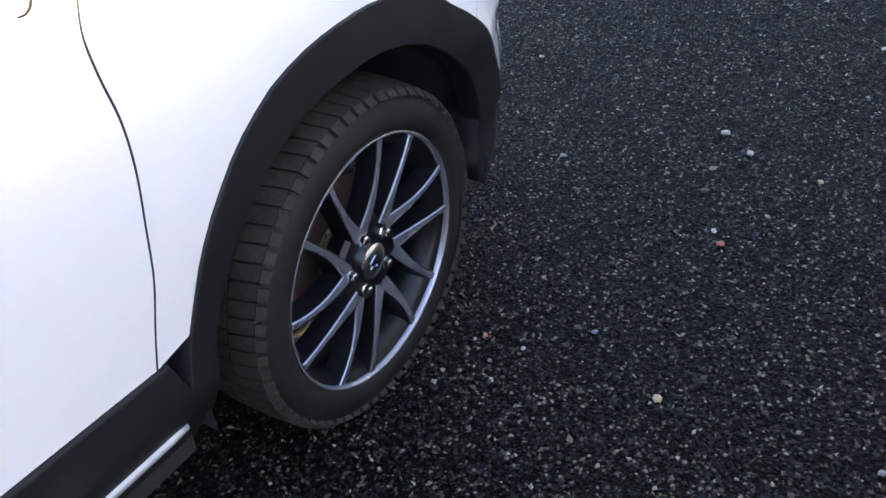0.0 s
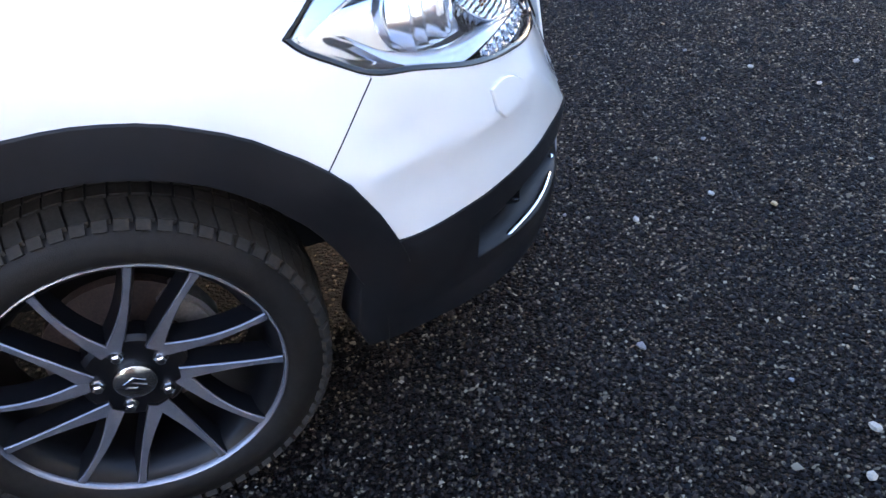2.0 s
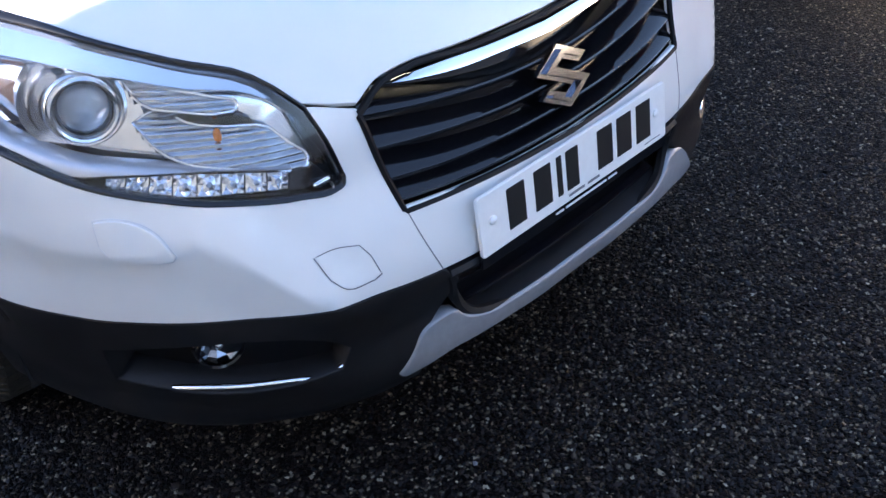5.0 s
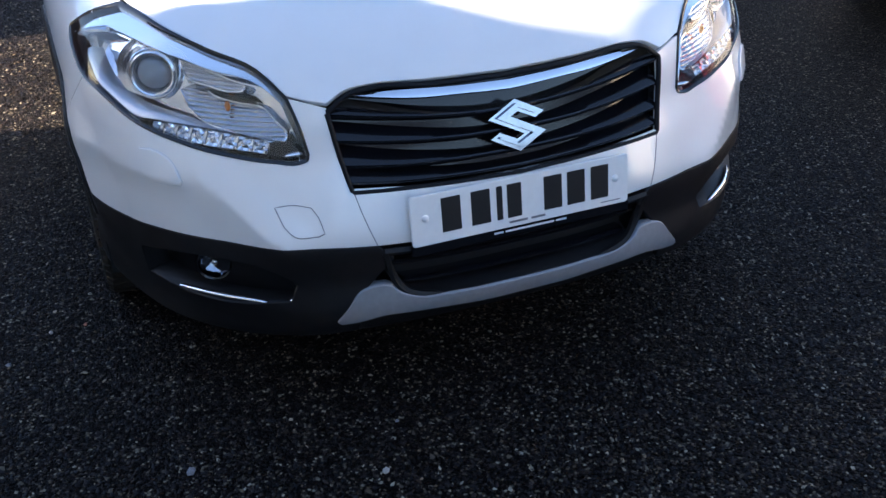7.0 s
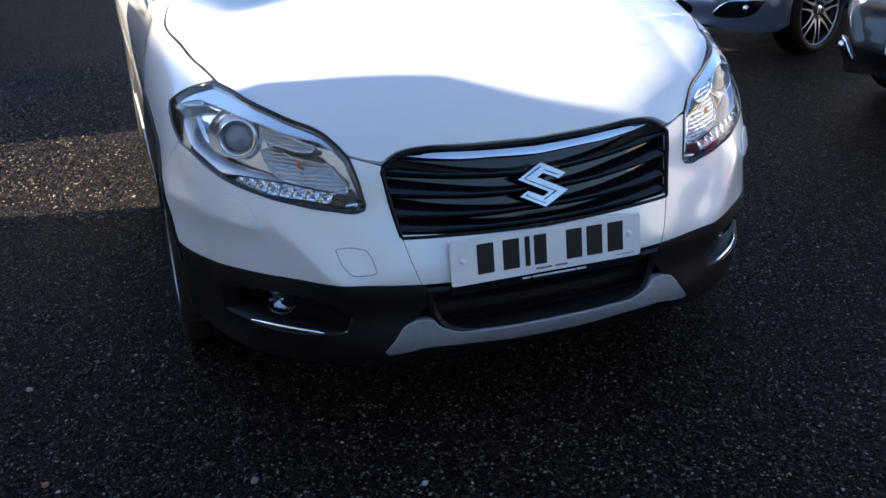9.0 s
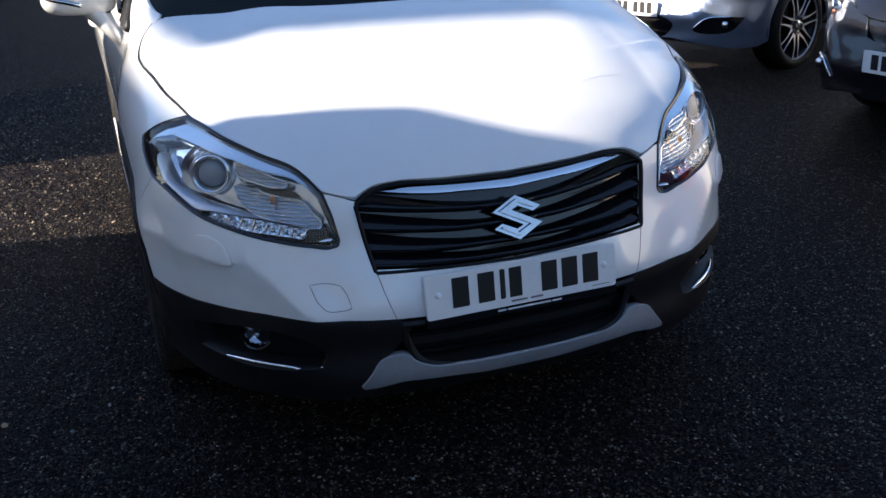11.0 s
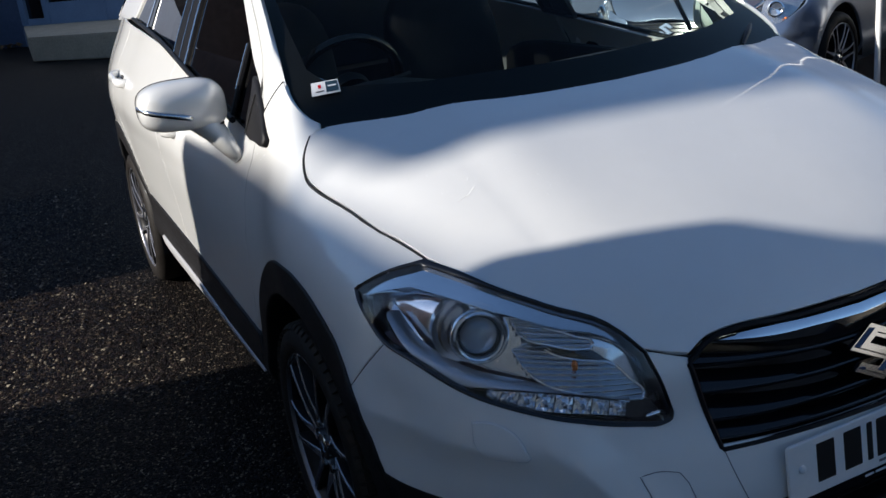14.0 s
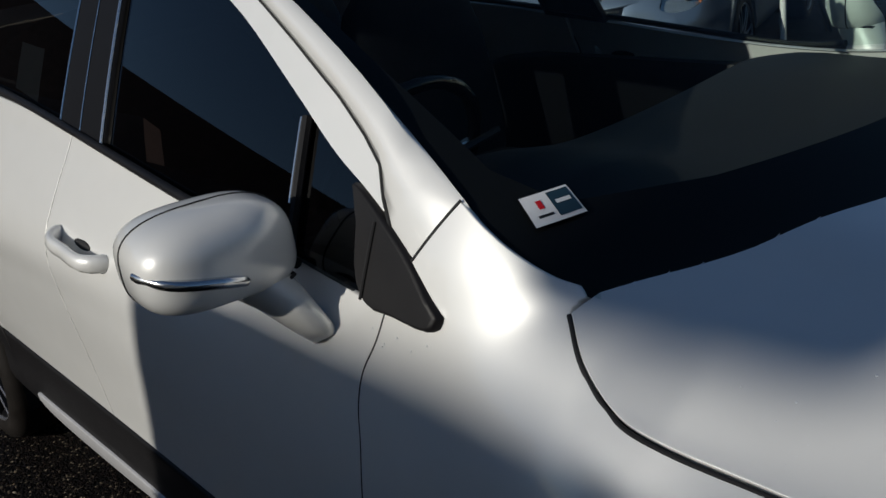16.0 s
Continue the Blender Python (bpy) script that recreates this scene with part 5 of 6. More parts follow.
# fog lamps
for flip in (False, True):
    sgn = 1 if flip else -1
    p, nn = body(np.array([0.716]), np.array([0.372]))
    c = Vector(p[0] - nn[0] * 0.045)
    c.y = abs(c.y) * sgn
    axis = look(c, c - Vector((0.95, 0.3 * sgn, 0)))
    fog_lamp = lathe("fog_lamp", [(-0.03, 0.044), (0.0, 0.041), (0.006, 0.038), (0.004, 0.034), (-0.012, 0.033)], axis, PIANO, car, "round fog lamp", sides=32)
    lathe("fog_lens", [(-0.004, 0.0335), (0.003, 0.031), (0.008, 0.018), (0.010, 0.0005)], axis, GLASS, fog_lamp, "clear lens", sides=32)
    lathe("fog_reflector", [(0.0, 0.033), (-0.008, 0.027), (-0.014, 0.017), (-0.017, 0.010), (-0.017, 0.0005)], axis, BADGE, fog_lamp, "faceted bright bowl", sides=10, smooth=5)
    lathe("fog_bulb", [(-0.016, 0.007), (-0.004, 0.007), (-0.001, 0.004), (0.0, 0.0005)], axis, SATIN, fog_lamp, sides=12)

# ---- ground ----
tarmac = bpy.data.materials.new("coarse tarmac")
tarmac.use_nodes = True
t = tarmac.node_tree
b = t.nodes["Principled BSDF"]
place = t.nodes.new("ShaderNodeTexCoord").outputs["Object"]
cells = t.nodes.new("ShaderNodeTexVoronoi")
cells.inputs["Scale"].default_value = 115
shade = t.nodes.new("ShaderNodeValToRGB")
shade.color_ramp.elements[0].position, shade.color_ramp.elements[0].color = 0.0, (0.0015, 0.0013, 0.0015, 1)
shade.color_ramp.elements[1].position, shade.color_ramp.elements[1].color = 0.72, (0.0135, 0.0086, 0.0084, 1)
shade.color_ramp.elements.new(0.87).color = (0.047, 0.034, 0.025, 1)
e = shade.color_ramp.elements.new(1.0)
e.color = (0.28, 0.24, 0.175, 1)
stain = t.nodes.new("ShaderNodeTexNoise")
stain.inputs["Scale"].default_value, stain.inputs["Detail"].default_value = 1.7, 5
wide = t.nodes.new("ShaderNodeMapRange")
wide.inputs["From Min"].default_value, wide.inputs["From Max"].default_value = 0.3, 0.7
wide.inputs["To Min"].default_value, wide.inputs["To Max"].default_value = 0.72, 1.25
mix = t.nodes.new("ShaderNodeVectorMath")
mix.operation = "SCALE"
gaps, tar = t.nodes.new("ShaderNodeVectorMath"), t.nodes.new("ShaderNodeMapRange")
gaps.operation = "SCALE"
tar.inputs["From Min"].default_value, tar.inputs["From Max"].default_value = 0.35, 0.62
tar.inputs["To Min"].default_value, tar.inputs["To Max"].default_value = 1.0, 0.15
split = t.nodes.new("ShaderNodeSeparateColor")
warp = t.nodes.new("ShaderNodeTexNoise")
warp.inputs["Scale"].default_value = 240
high = t.nodes.new("ShaderNodeMath")
high.operation = "MULTIPLY_ADD"
high.inputs[1].default_value = -1.0
up = t.nodes.new("ShaderNodeBump")
up.inputs["Strength"].default_value, up.inputs["Distance"].default_value = 1.0, 0.014
for a, c in ((place, cells.inputs["Vector"]), (place, stain.inputs["Vector"]), (place, warp.inputs["Vector"]), (cells.outputs["Color"], split.inputs[0]), (split.outputs[0], shade.inputs[0]),
             (stain.outputs["Fac"], wide.inputs["Value"]), (shade.outputs[0], mix.inputs[0]), (wide.outputs[0], mix.inputs["Scale"]), (mix.outputs[0], gaps.inputs[0]), (cells.outputs["Distance"], tar.inputs["Value"]), (tar.outputs[0], gaps.inputs["Scale"]), (gaps.outputs[0], b.inputs["Base Color"]),
             (cells.outputs["Distance"], high.inputs[0]), (warp.outputs["Fac"], high.inputs[2]), (high.outputs[0], up.inputs["Height"]), (up.outputs[0], b.inputs["Normal"])):
    t.links.new(a, c)
b.inputs["Roughness"].default_value = 0.55
b.inputs["Specular IOR Level"].default_value = 0.07
bm = bmesh.new()
bmesh.ops.create_grid(bm, x_segments=12, y_segments=12, size=300)
ground = part("ground", bm, tarmac)
tagged(ground, "dark coarse tarmac yard, damp and stony", "ground", kind="structure")


# loose chippings pressed into the top, thick where one stands close
def chippings(name, count, x0, x1, y0, y1, size, rng):
    """Many small angular stones in one mesh."""
    at = np.stack([rng.uniform(x0, x1, count), rng.uniform(y0, y1, count), np.zeros(count)], -1)
    rim = np.minimum.reduce([at[:, 0] - x0, x1 - at[:, 0], at[:, 1] - y0, y1 - at[:, 1]])
    under = (at[:, 0] > -0.6) & (at[:, 0] < 0.45) & (at[:, 1] > -0.5) & (at[:, 1] < 0.6)
    at = at[(rim > rng.uniform(0, 0.9, count)) & ~under]
    count = len(at)
    shape5 = np.array([(1, 0, -0.35), (0.1, 1, -0.3), (-1, 0.1, -0.35), (-0.1, -1, -0.3), (0.1, 0.05, 1)], float)
    v = shape5[None] * rng.uniform(0.6, 1.3, (count, 5, 1)) * (size * rng.lognormal(0, 0.28, (count, 1, 1)))
    v = v * np.stack([rng.uniform(0.8, 1.5, count), rng.uniform(0.6, 1.0, count), rng.uniform(0.35, 0.7, count)], -1)[:, None]
    a, lean = rng.uniform(0, math.tau, count), rng.normal(0, 0.35, (count, 2))
    c, s = np.cos(a)[:, None], np.sin(a)[:, None]
    x, y, z = v[..., 0] * c - v[..., 1] * s, v[..., 0] * s + v[..., 1] * c, v[..., 2]
    z = z + x * lean[:, :1] + y * lean[:, 1:]
    v = np.stack([x, y, z], -1) + at[:, None] + np.array((0, 0, 0.0012))
    tri = np.array([(0, 1, 4), (1, 2, 4), (2, 3, 4), (3, 0, 4)])
    faces = (tri[None] + 5 * np.arange(count)[:, None, None]).reshape(-1, 3)
    me = bpy.data.meshes.new(name)
    me.vertices.add(count * 5)
    me.vertices.foreach_set("co", v.reshape(-1).astype(np.float32))
    me.loops.add(len(faces) * 3)
    me.loops.foreach_set("vertex_index", faces.reshape(-1).astype(np.int32))
    me.polygons.add(len(faces))
    me.polygons.foreach_set("loop_start", np.arange(0, len(faces) * 3, 3, dtype=np.int32))
    me.update(calc_edges=True)
    me.validate()
    return new(name, me)


chip_mat = bpy.data.materials.new("stone chippings")
chip_mat.use_nodes = True
t = chip_mat.node_tree
b = t.nodes["Principled BSDF"]
each = t.nodes.new("ShaderNodeNewGeometry")
tone = t.nodes.new("ShaderNodeValToRGB")
tone.color_ramp.elements[0].color = (0.003, 0.003, 0.0034, 1)
tone.color_ramp.elements[1].color = (0.27, 0.235, 0.175, 1)
for where, col in ((0.5, (0.0092, 0.0060, 0.0056)), (0.82, (0.027, 0.0190, 0.0150)), (0.95, (0.090, 0.070, 0.046))):
    tone.color_ramp.elements.new(where).color = (*col, 1)
t.links.new(each.outputs["Random Per Island"], tone.inputs[0])
grit = t.nodes.new("ShaderNodeTexNoise")
grit.inputs["Scale"].default_value = 900
rub = t.nodes.new("ShaderNodeMapRange")
rub.inputs["To Min"].default_value, rub.inputs["To Max"].default_value = 0.18, 0.6
t.links.new(t.nodes.new("ShaderNodeTexCoord").outputs["Object"], grit.inputs["Vector"])
t.links.new(grit.outputs["Fac"], rub.inputs["Value"])
t.links.new(rub.outputs[0], b.inputs["Roughness"])
b.inputs["Specular IOR Level"].default_value = 0.14
t.links.new(tone.outputs[0], b.inputs["Base Color"])
rng = np.random.default_rng(5)
chips = chippings("chippings", 300000, -1.3, 3.3, -2.4, 2.0, 0.0042, rng)
far_chips = chippings("chippings", 160000, -5.2, -1.1, -4.0, -0.85, 0.0074, rng)
for ob in (chips, far_chips):
    ob.data.materials.append(chip_mat)
    tagged(ob, "dark angular stone chippings of the worn tarmac", "gravel", kind="stuff")

# single pale and reddish pebbles
PEBBLES = {"pale": material("pale pebble", (0.36, 0.33, 0.29), 0.7, scale=80, vary=0.25, bump=0.5), "tan": material("tan pebble", (0.40, 0.28, 0.15), 0.7, scale=80, vary=0.25, bump=0.5),
           "reddish": material("brick fragment", (0.34, 0.12, 0.07), 0.8, scale=80, vary=0.25, bump=0.5), "grey": material("grey pebble", (0.16, 0.16, 0.17), 0.6, scale=80, vary=0.25, bump=0.5)}
pebble_mesh = {}
for kind, mat in PEBBLES.items():
    bm = bmesh.new()
    bmesh.ops.create_icosphere(bm, subdivisions=1, radius=1)
    for v in bm.verts:
        v.co *= random.uniform(0.75, 1.15)
    ob = part("pebble", bm, mat, smooth=30)
    pebble_mesh[kind] = ob.data
    bpy.data.objects.remove(ob)
spots = [(1.228, -1.125, 0.013, "pale"), (1.156, -1.214, 0.011, "pale"), (0.746, -1.277, 0.011, "reddish"), (0.926, -0.791, 0.010, "grey"), (1.095, -0.409, 0.010, "pale"), (1.305, -0.38, 0.009, "pale"), (1.42, -0.471, 0.009, "tan")]
for k in range(80):
    spots.append((random.uniform(-0.2, 3.2), random.uniform(-1.8, 2.2), random.choice((0.006, 0.007, 0.008, 0.010)), random.choice(("pale", "grey", "grey", "tan", "grey", "reddish") if k % 2 else ("grey", "pale", "grey"))))
for x, y, r, kind in spots:
    if -0.3 < x < 0.9 and y > -0.95:
        continue
    ob = new("pebble", pebble_mesh[kind])
    ob.matrix_world = pose(x, y, r * 0.45, random.uniform(-20, 20), random.uniform(-20, 20), random.uniform(0, 360)) @ Matrix.Diagonal((r * random.uniform(0.8, 1.4), r, r * 0.65, 1))
    tagged(ob, {"pale": "small pale angular pebble lying on tarmac", "tan": "small tan rounded pebble lying on tarmac", "reddish": "small reddish brick fragment lying on tarmac", "grey": "small grey angular pebble lying on tarmac"}[kind], "pebble", "loose pebbles")

# ---- inside of the white car ----
dash = curve([(0.0, 0.985), (-0.10, 1.015), (-0.35, 1.035), (-0.60, 1.03), (-0.70, 1.0), (-0.74, 0.93), (-0.70, 0.75)], 4)
rings = [[(x - 0.10 * (abs(y) / 0.7) ** 2 + (0.03 if x < -0.5 else 0) * math.exp(-((y + 0.37) / 0.18) ** 2), y, z + (0.05 * math.exp(-((y + 0.37) / 0.17) ** 2) if -0.72 < x < -0.3 else 0) - 0.02 * (abs(y) / 0.7) ** 4) for x, z in dash] for y in np.linspace(-0.70, 0.70, 33)]
loft("dashboard", rings, DASH, car, "dark grey dashboard", closed=False, smooth=50)
for y in (-0.37, 0.37):
    seat = lump("seat", (-1.42, y, 0.62), (0.26, 0.25, 0.11), 0.55, CLOTH, car, "dark cloth seat", n=12)
    lump("backrest", (-1.66, y, 0.93), (0.09, 0.25, 0.34), 0.6, CLOTH, seat, n=12, turn=Matrix.Rotation(radians(-12), 3, "Y"))
    lump("headrest", (-1.76, y, 1.33), (0.055, 0.13, 0.085), 0.6, CLOTH, seat, n=10, turn=Matrix.Rotation(radians(-8), 3, "Y"))
lump("rear_bench", (-2.45, 0, 0.92), (0.16, 0.62, 0.38), 0.5, CLOTH, car, "dark cloth rear bench", n=12)
# steering wheel on the right
m = pose(-0.86, -0.37, 1.02, 0, -66, 0)
ring = [m @ Vector((0.185 * math.cos(a), 0.185 * math.sin(a), 0)) for a in (math.tau * k / 40 for k in range(40))]
steering = tube("steering_wheel", ring, 0.015, PIANO, car, "black steering wheel with bright spokes", sides=8, closed=True, up=(0.3, 0.1, 1))
for a in (0, 150, 210):
    a = radians(a + 90)
    tube("spoke", [m @ Vector((0.05 * math.cos(a), 0.05 * math.sin(a), -0.02)), m @ Vector((0.18 * math.cos(a), 0.18 * math.sin(a), 0))], 0.014, SATIN, steering, sides=6)
lathe("airbag_cover", [(-0.05, 0.07), (-0.02, 0.075), (0.0, 0.065), (0.012, 0.001)], m, DASH, steering, sides=24)
tube("stalk", [m @ Vector((0.03, 0.05, -0.05)), m @ Vector((0.05, 0.20, -0.045))], 0.008, DASH, steering, sides=6)
# inner mirror with its pale tag
lump("inner_mirror", (-0.66, 0.02, 1.375), (0.018, 0.115, 0.033), 0.6, DASH, car, "dark inner mirror", n=12)
block("mirror_tag", (0.003, 0.07, 0.10), (-0.642, 0.0, 1.33), PALE_INK, car, "pale paper tag", bevel=0.001, turn=(0, -12, 4))
lump("headlining", (-1.85, 0, 1.455), (0.90, 0.50, 0.03), 0.5, LINING, car, "grey headlining", n=14)
lump("door_lining", (-1.1, -0.765, 0.78), (0.75, 0.03, 0.26), 0.4, DASH, car, n=10)
lump("door_lining", (-1.1, 0.765, 0.73), (0.75, 0.03, 0.24), 0.4, DASH, car, n=10)
# paper label on the windscreen, and its two plain fields
on_screen = on_grid(screen_at)
slip = [(-0.934, 0.118), (-0.846, 0.125), (-0.842, 0.176), (-0.926, 0.171)]
label_part = panel("paper_label", slip, on_screen, PALE_INK, windscreen, "pale paper label with dark field", step=0.05, gap=0, depth=0, lift=-0.001)
lerp = lambda u, v: tuple((1 - v) * ((1 - u) * slip[0][k] + u * slip[1][k]) + v * ((1 - u) * slip[3][k] + u * slip[2][k]) for k in (0, 1))
NAVY = material("navy print", (0.012, 0.035, 0.055), 0.5, scale=9, vary=0.1)
for name, u0, u1, v0, v1, mat in (("dark_field", 0.52, 0.96, 0.12, 0.92, NAVY), ("red_mark", 0.24, 0.35, 0.48, 0.76, RED), ("print_bar", 0.14, 0.44, 0.22, 0.30, INK), ("print_bar", 0.60, 0.90, 0.50, 0.62, PALE_INK)):
    panel(name, [lerp(u0, v0), lerp(u1, v0), lerp(u1, v1), lerp(u0, v1)], on_screen, mat, label_part, step=0.05, gap=0, depth=0, lift=0.0 if mat is not PALE_INK else 0.0008)
# paper notices in the rear door window
notice = [(-1.72, 1.18), (-1.88, 1.20), (-1.90, 1.30), (-1.74, 1.29)]
panel("paper_notice", notice, cabin_side, PALE_INK, car, "crumpled pale paper notice", step=0.05, gap=0, depth=0, lift=-0.013)
# the end of a wiper shows in the far corner of the windscreen
pts = [Vector(screen_at(np.array(b), np.array(0.010 + 0.016 * k))) + Vector((0.006, 0, 0.008)) for k, b in enumerate(np.linspace(0.62, 0.80, 5))]
tube("wiper", pts, [0.004, 0.006, 0.008, 0.008, 0.005], PLASTIC, car, "black wiper", sides=6)

# ---- the other parked cars ----
def other_car(name, label, paint, at, heading, scale, lamp_mat, mesh_grille=True):
    """A parked hatchback, its nose towards heading; the front axle stands over at."""
    root = thing(name, label, "car", "cars parked across the yard", (at[0], at[1], 0))
    root.rotation_euler = (0, 0, radians(heading))
    k = np.array(scale)

    def scaled(f):
        def g(a, b):
            p, n = f(a, b)
            n = n / k
            return p * k, n / np.linalg.norm(n, axis=-1)[..., None]
        return g
    skin, top, sides = scaled(body), scaled(hood), scaled(cabin_side)
    lamp2 = curve(P((0.40, -0.80, 0.865), (0.50, -0.72, 0.870), (0.62, -0.62, 0.835), (0.70, -0.56, 0.78)), 4) + curve(P((0.76, -0.55, 0.68), (0.74, -0.62, 0.655), (0.66, -0.72, 0.665), (0.54, -0.80, 0.72), (0.42, -0.83, 0.80)), 4)
    for flip in (False, True):
        own = dict(mirror=flip)
        front = (P((0.925, 0, 0.30), (0.89, -0.38, 0.30), (0.80, -0.60, 0.26), (0.645, -0.757, 0.22), (0.48, -0.835, 0.22)) + arc(0.40, -8, 188, 30)
                 + S((-0.45, 0.22), (-2.15, 0.22)) + arc(0.40, 188, -8, 24, -2.6)[::-1] + P((-3.36, -0.66, 0.30), (-3.44, 0, 0.30), (-3.44, 0, 1.15), (-3.36, -0.66, 1.15))
                 + S((-2.9, 1.15), (-2.3, 1.14), (-1.4, 1.10), (-0.6, 1.04), (-0.32, 1.02), (-0.13, 1.035)) + P((0.05, -0.79, 0.985), (0.2, -0.77, 0.95), (0.40, -0.73, 0.895))
                 + curve(P((0.40, -0.80, 0.865), (0.42, -0.83, 0.80), (0.54, -0.80, 0.72), (0.66, -0.72, 0.665), (0.74, -0.62, 0.655), (0.76, -0.55, 0.68), (0.70, -0.56, 0.78)), 4)
                 + P((0.80, -0.42, 0.735), (0.84, -0.36, 0.71), (0.84, -0.33, 0.615), (0.86, -0.28, 0.60), (0.87, 0, 0.595)))
        panel("body_side", front, skin, paint, root, step=0.035, gap=0, depth=0.02, **own)
        lamp = panel("headlamp", lamp2, scaled(lambda a, b: (lambda p, n: (p - n * 0.03, n))(*body(a, b))), lamp_mat, root, "clear headlamp", step=0.012, gap=0.004, depth=0.03, **own)
        cover = panel("cover", lamp2, skin, GLASS, lamp, step=0.03, gap=0.002, depth=0, **own)
        cover.visible_shadow = False
        p, n = body(np.array([u_of(0.62, -0.68)]), np.array([0.76]))
        q = (p[0] - n[0] * 0.014) * k
        q = Vector((q[0], -q[1] if flip else q[1], q[2]))
        lathe("projector_ring", [(-0.02, 0.05), (0.012, 0.052), (0.014, 0.044), (-0.01, 0.036), (-0.014, 0.001)], look(q, q - Vector((0.9, 0.3 if flip else -0.3, 0.15))), CHROME, lamp, sides=24)
        p, n = body(np.array([u_of(0.60, -0.74)]), np.array([0.695]))
        q = (p[0] - n[0] * 0.012) * k
        lump("indicator_bulb", (q[0], q[1], q[2]), (0.007, 0.010, 0.007), 1.0, AMBER, lamp, "amber indicator", n=8, **own)
        fog2 = curve(P((0.60, -0.775, 0.44), (0.72, -0.69, 0.45), (0.80, -0.585, 0.435), (0.83, -0.52, 0.36), (0.76, -0.645, 0.335), (0.66, -0.735, 0.36), (0.60, -0.775, 0.44)), 4)[:-1]
        fog_part = panel("fog_recess", fog2, skin, PIANO, root, "black fog lamp recess", step=0.03, gap=0, depth=0.01, lift=0.003, **own)
        p, n = body(np.array([u_of(0.71, -0.69)]), np.array([0.395]))
        q = (p[0] + n[0] * 0.004) * k
        lump("fog_lens", (q[0], q[1], q[2]), (0.02, 0.025, 0.03), 1.0, REFLECTOR, fog_part, n=8, **own)
        rim = [tuple((a + b * 0.006) * k) for a, b in zip(*skin(np.array([w[0] for w in fog2[3:13]]), np.array([w[1] for w in fog2[3:13]])))]
        tube("fog_trim", [tuple(np.array(w) / k) for w in rim], 0.006, SATIN, fog_part, sides=6, **own)
        win = [(-0.42, 1.06), (-0.60, 1.20), (-0.95, 1.39), (-1.3, 1.45), (-2.2, 1.44), (-2.6, 1.20), (-1.4, 1.12)]
        panel("side_window", win, sides, TINTED_DARK, root, step=0.1, gap=0, depth=0, lift=0.002, **own)
        pill = [(-0.22, 1.03), (-0.50, 1.22), (-0.85, 1.40), (-1.15, 1.50), (-2.6, 1.50), (-3.1, 1.20), (-2.9, 1.10), (-0.6, 1.03)]
        panel("cabin_side", pill, sides, paint, root, step=0.08, gap=0, depth=0.02, **own)
        for cx in (0, -2.6):
            make_wheel(root, (cx * k[0], (1 if flip else -1) * 0.862 * k[1], 0.305), 1 if flip else -1, spokes=7, tread=False, rim_mat=SATIN_ALLOY, start=10, lead=0)
            rings = [[(cx * k[0] + 0.40 * k[2] * math.cos(radians(a)), y * k[1], 0.30 + 0.40 * k[2] * math.sin(radians(a))) for a in np.linspace(-5, 185, 20)] for y in (-0.86, -0.55)]
            loft("wheel_house", rings, DARK, root, closed=False, **own)
    half_b = curve([(0.07, 0.0), (0.03, -0.40), (-0.104, -0.702)], 5) + curve(HOOD_SIDE[::-1], 4) + curve([(0.438, -0.716), (0.56, -0.645), (0.68, -0.56), (0.79, -0.43), (0.83, -0.33), (0.84, 0.0)], 5)
    panel("bonnet", half_b + [(x, -y) for x, y in half_b[::-1]], top, paint, root, step=0.03, gap=0.002, depth=0.02)
    gr = curve([(0.0, 0.705), (0.2, 0.705), (0.35, 0.71)], 4) + curve([(0.345, 0.70), (0.31, 0.63), (0.27, 0.605), (0.0, 0.60)], 4)
    gr = [(-y, z) for y, z in gr] + [(y, z) for y, z in gr[::-1]]
    grille2 = panel("grille", gr, scaled(on_grid(lambda y, z: nose(y, z, 0.012))), PIANO, root, "black mesh grille", step=0.03, gap=0, depth=0.01)
    if mesh_grille:
        bm = bmesh.new()
        for i in range(4):
            for j in range(19):
                y = -0.30 + 0.6 * (j + 0.5 * (i % 2)) / 18
                p = Vector(nose(y, 0.618 + 0.025 * i, 0.004) * k)
                bmesh.ops.create_cube(bm, size=1, matrix=Matrix.Translation(p) @ Matrix.Diagonal((0.008, 0.024, 0.007, 1)))
        part("mesh_bars", bm, SATIN, grille2)
    plate_shape("badge", [(a * 0.85, b * 0.85) for a, b in shape], Matrix.Diagonal((*scale, 1)) @ on_nose(0.0, 0.655, 0.002), 0.012, CHROME, grille2, "chrome badge", 0.003)
    low = curve([(0.0, 0.43), (0.34, 0.43), (0.38, 0.40), (0.33, 0.32), (0.0, 0.30)], 4)
    low = [(-y, z) for y, z in low] + [(y, z) for y, z in low[::-1]]
    panel("lower_grille", low, scaled(on_grid(lambda y, z: nose(y, z, 0.0))), PIANO, root, "black lower grille", step=0.03, gap=0, depth=0.01, lift=0.003)
    m = pose(0.925 * k[0], 0, 0.50 * k[2], 0, 0, 0) @ Matrix(((0, 0, 1, 0), (1, 0, 0, 0), (0, 1, 0, 0), (0, 0, 0, 1)))
    plate2 = plate_shape("number_plate", round_rect(0.52, 0.111, 0.008), m, 0.006, PLATE, root, "white plate with black bars", 0)
    for x in (-0.19, -0.13, -0.075, -0.02, 0.07, 0.13, 0.19):
        plate_shape("bar", round_rect(0.042, 0.075, 0.002), m @ pose(x, 0, 0.0061), 0.0006, INK, plate2, "black bar", 0)
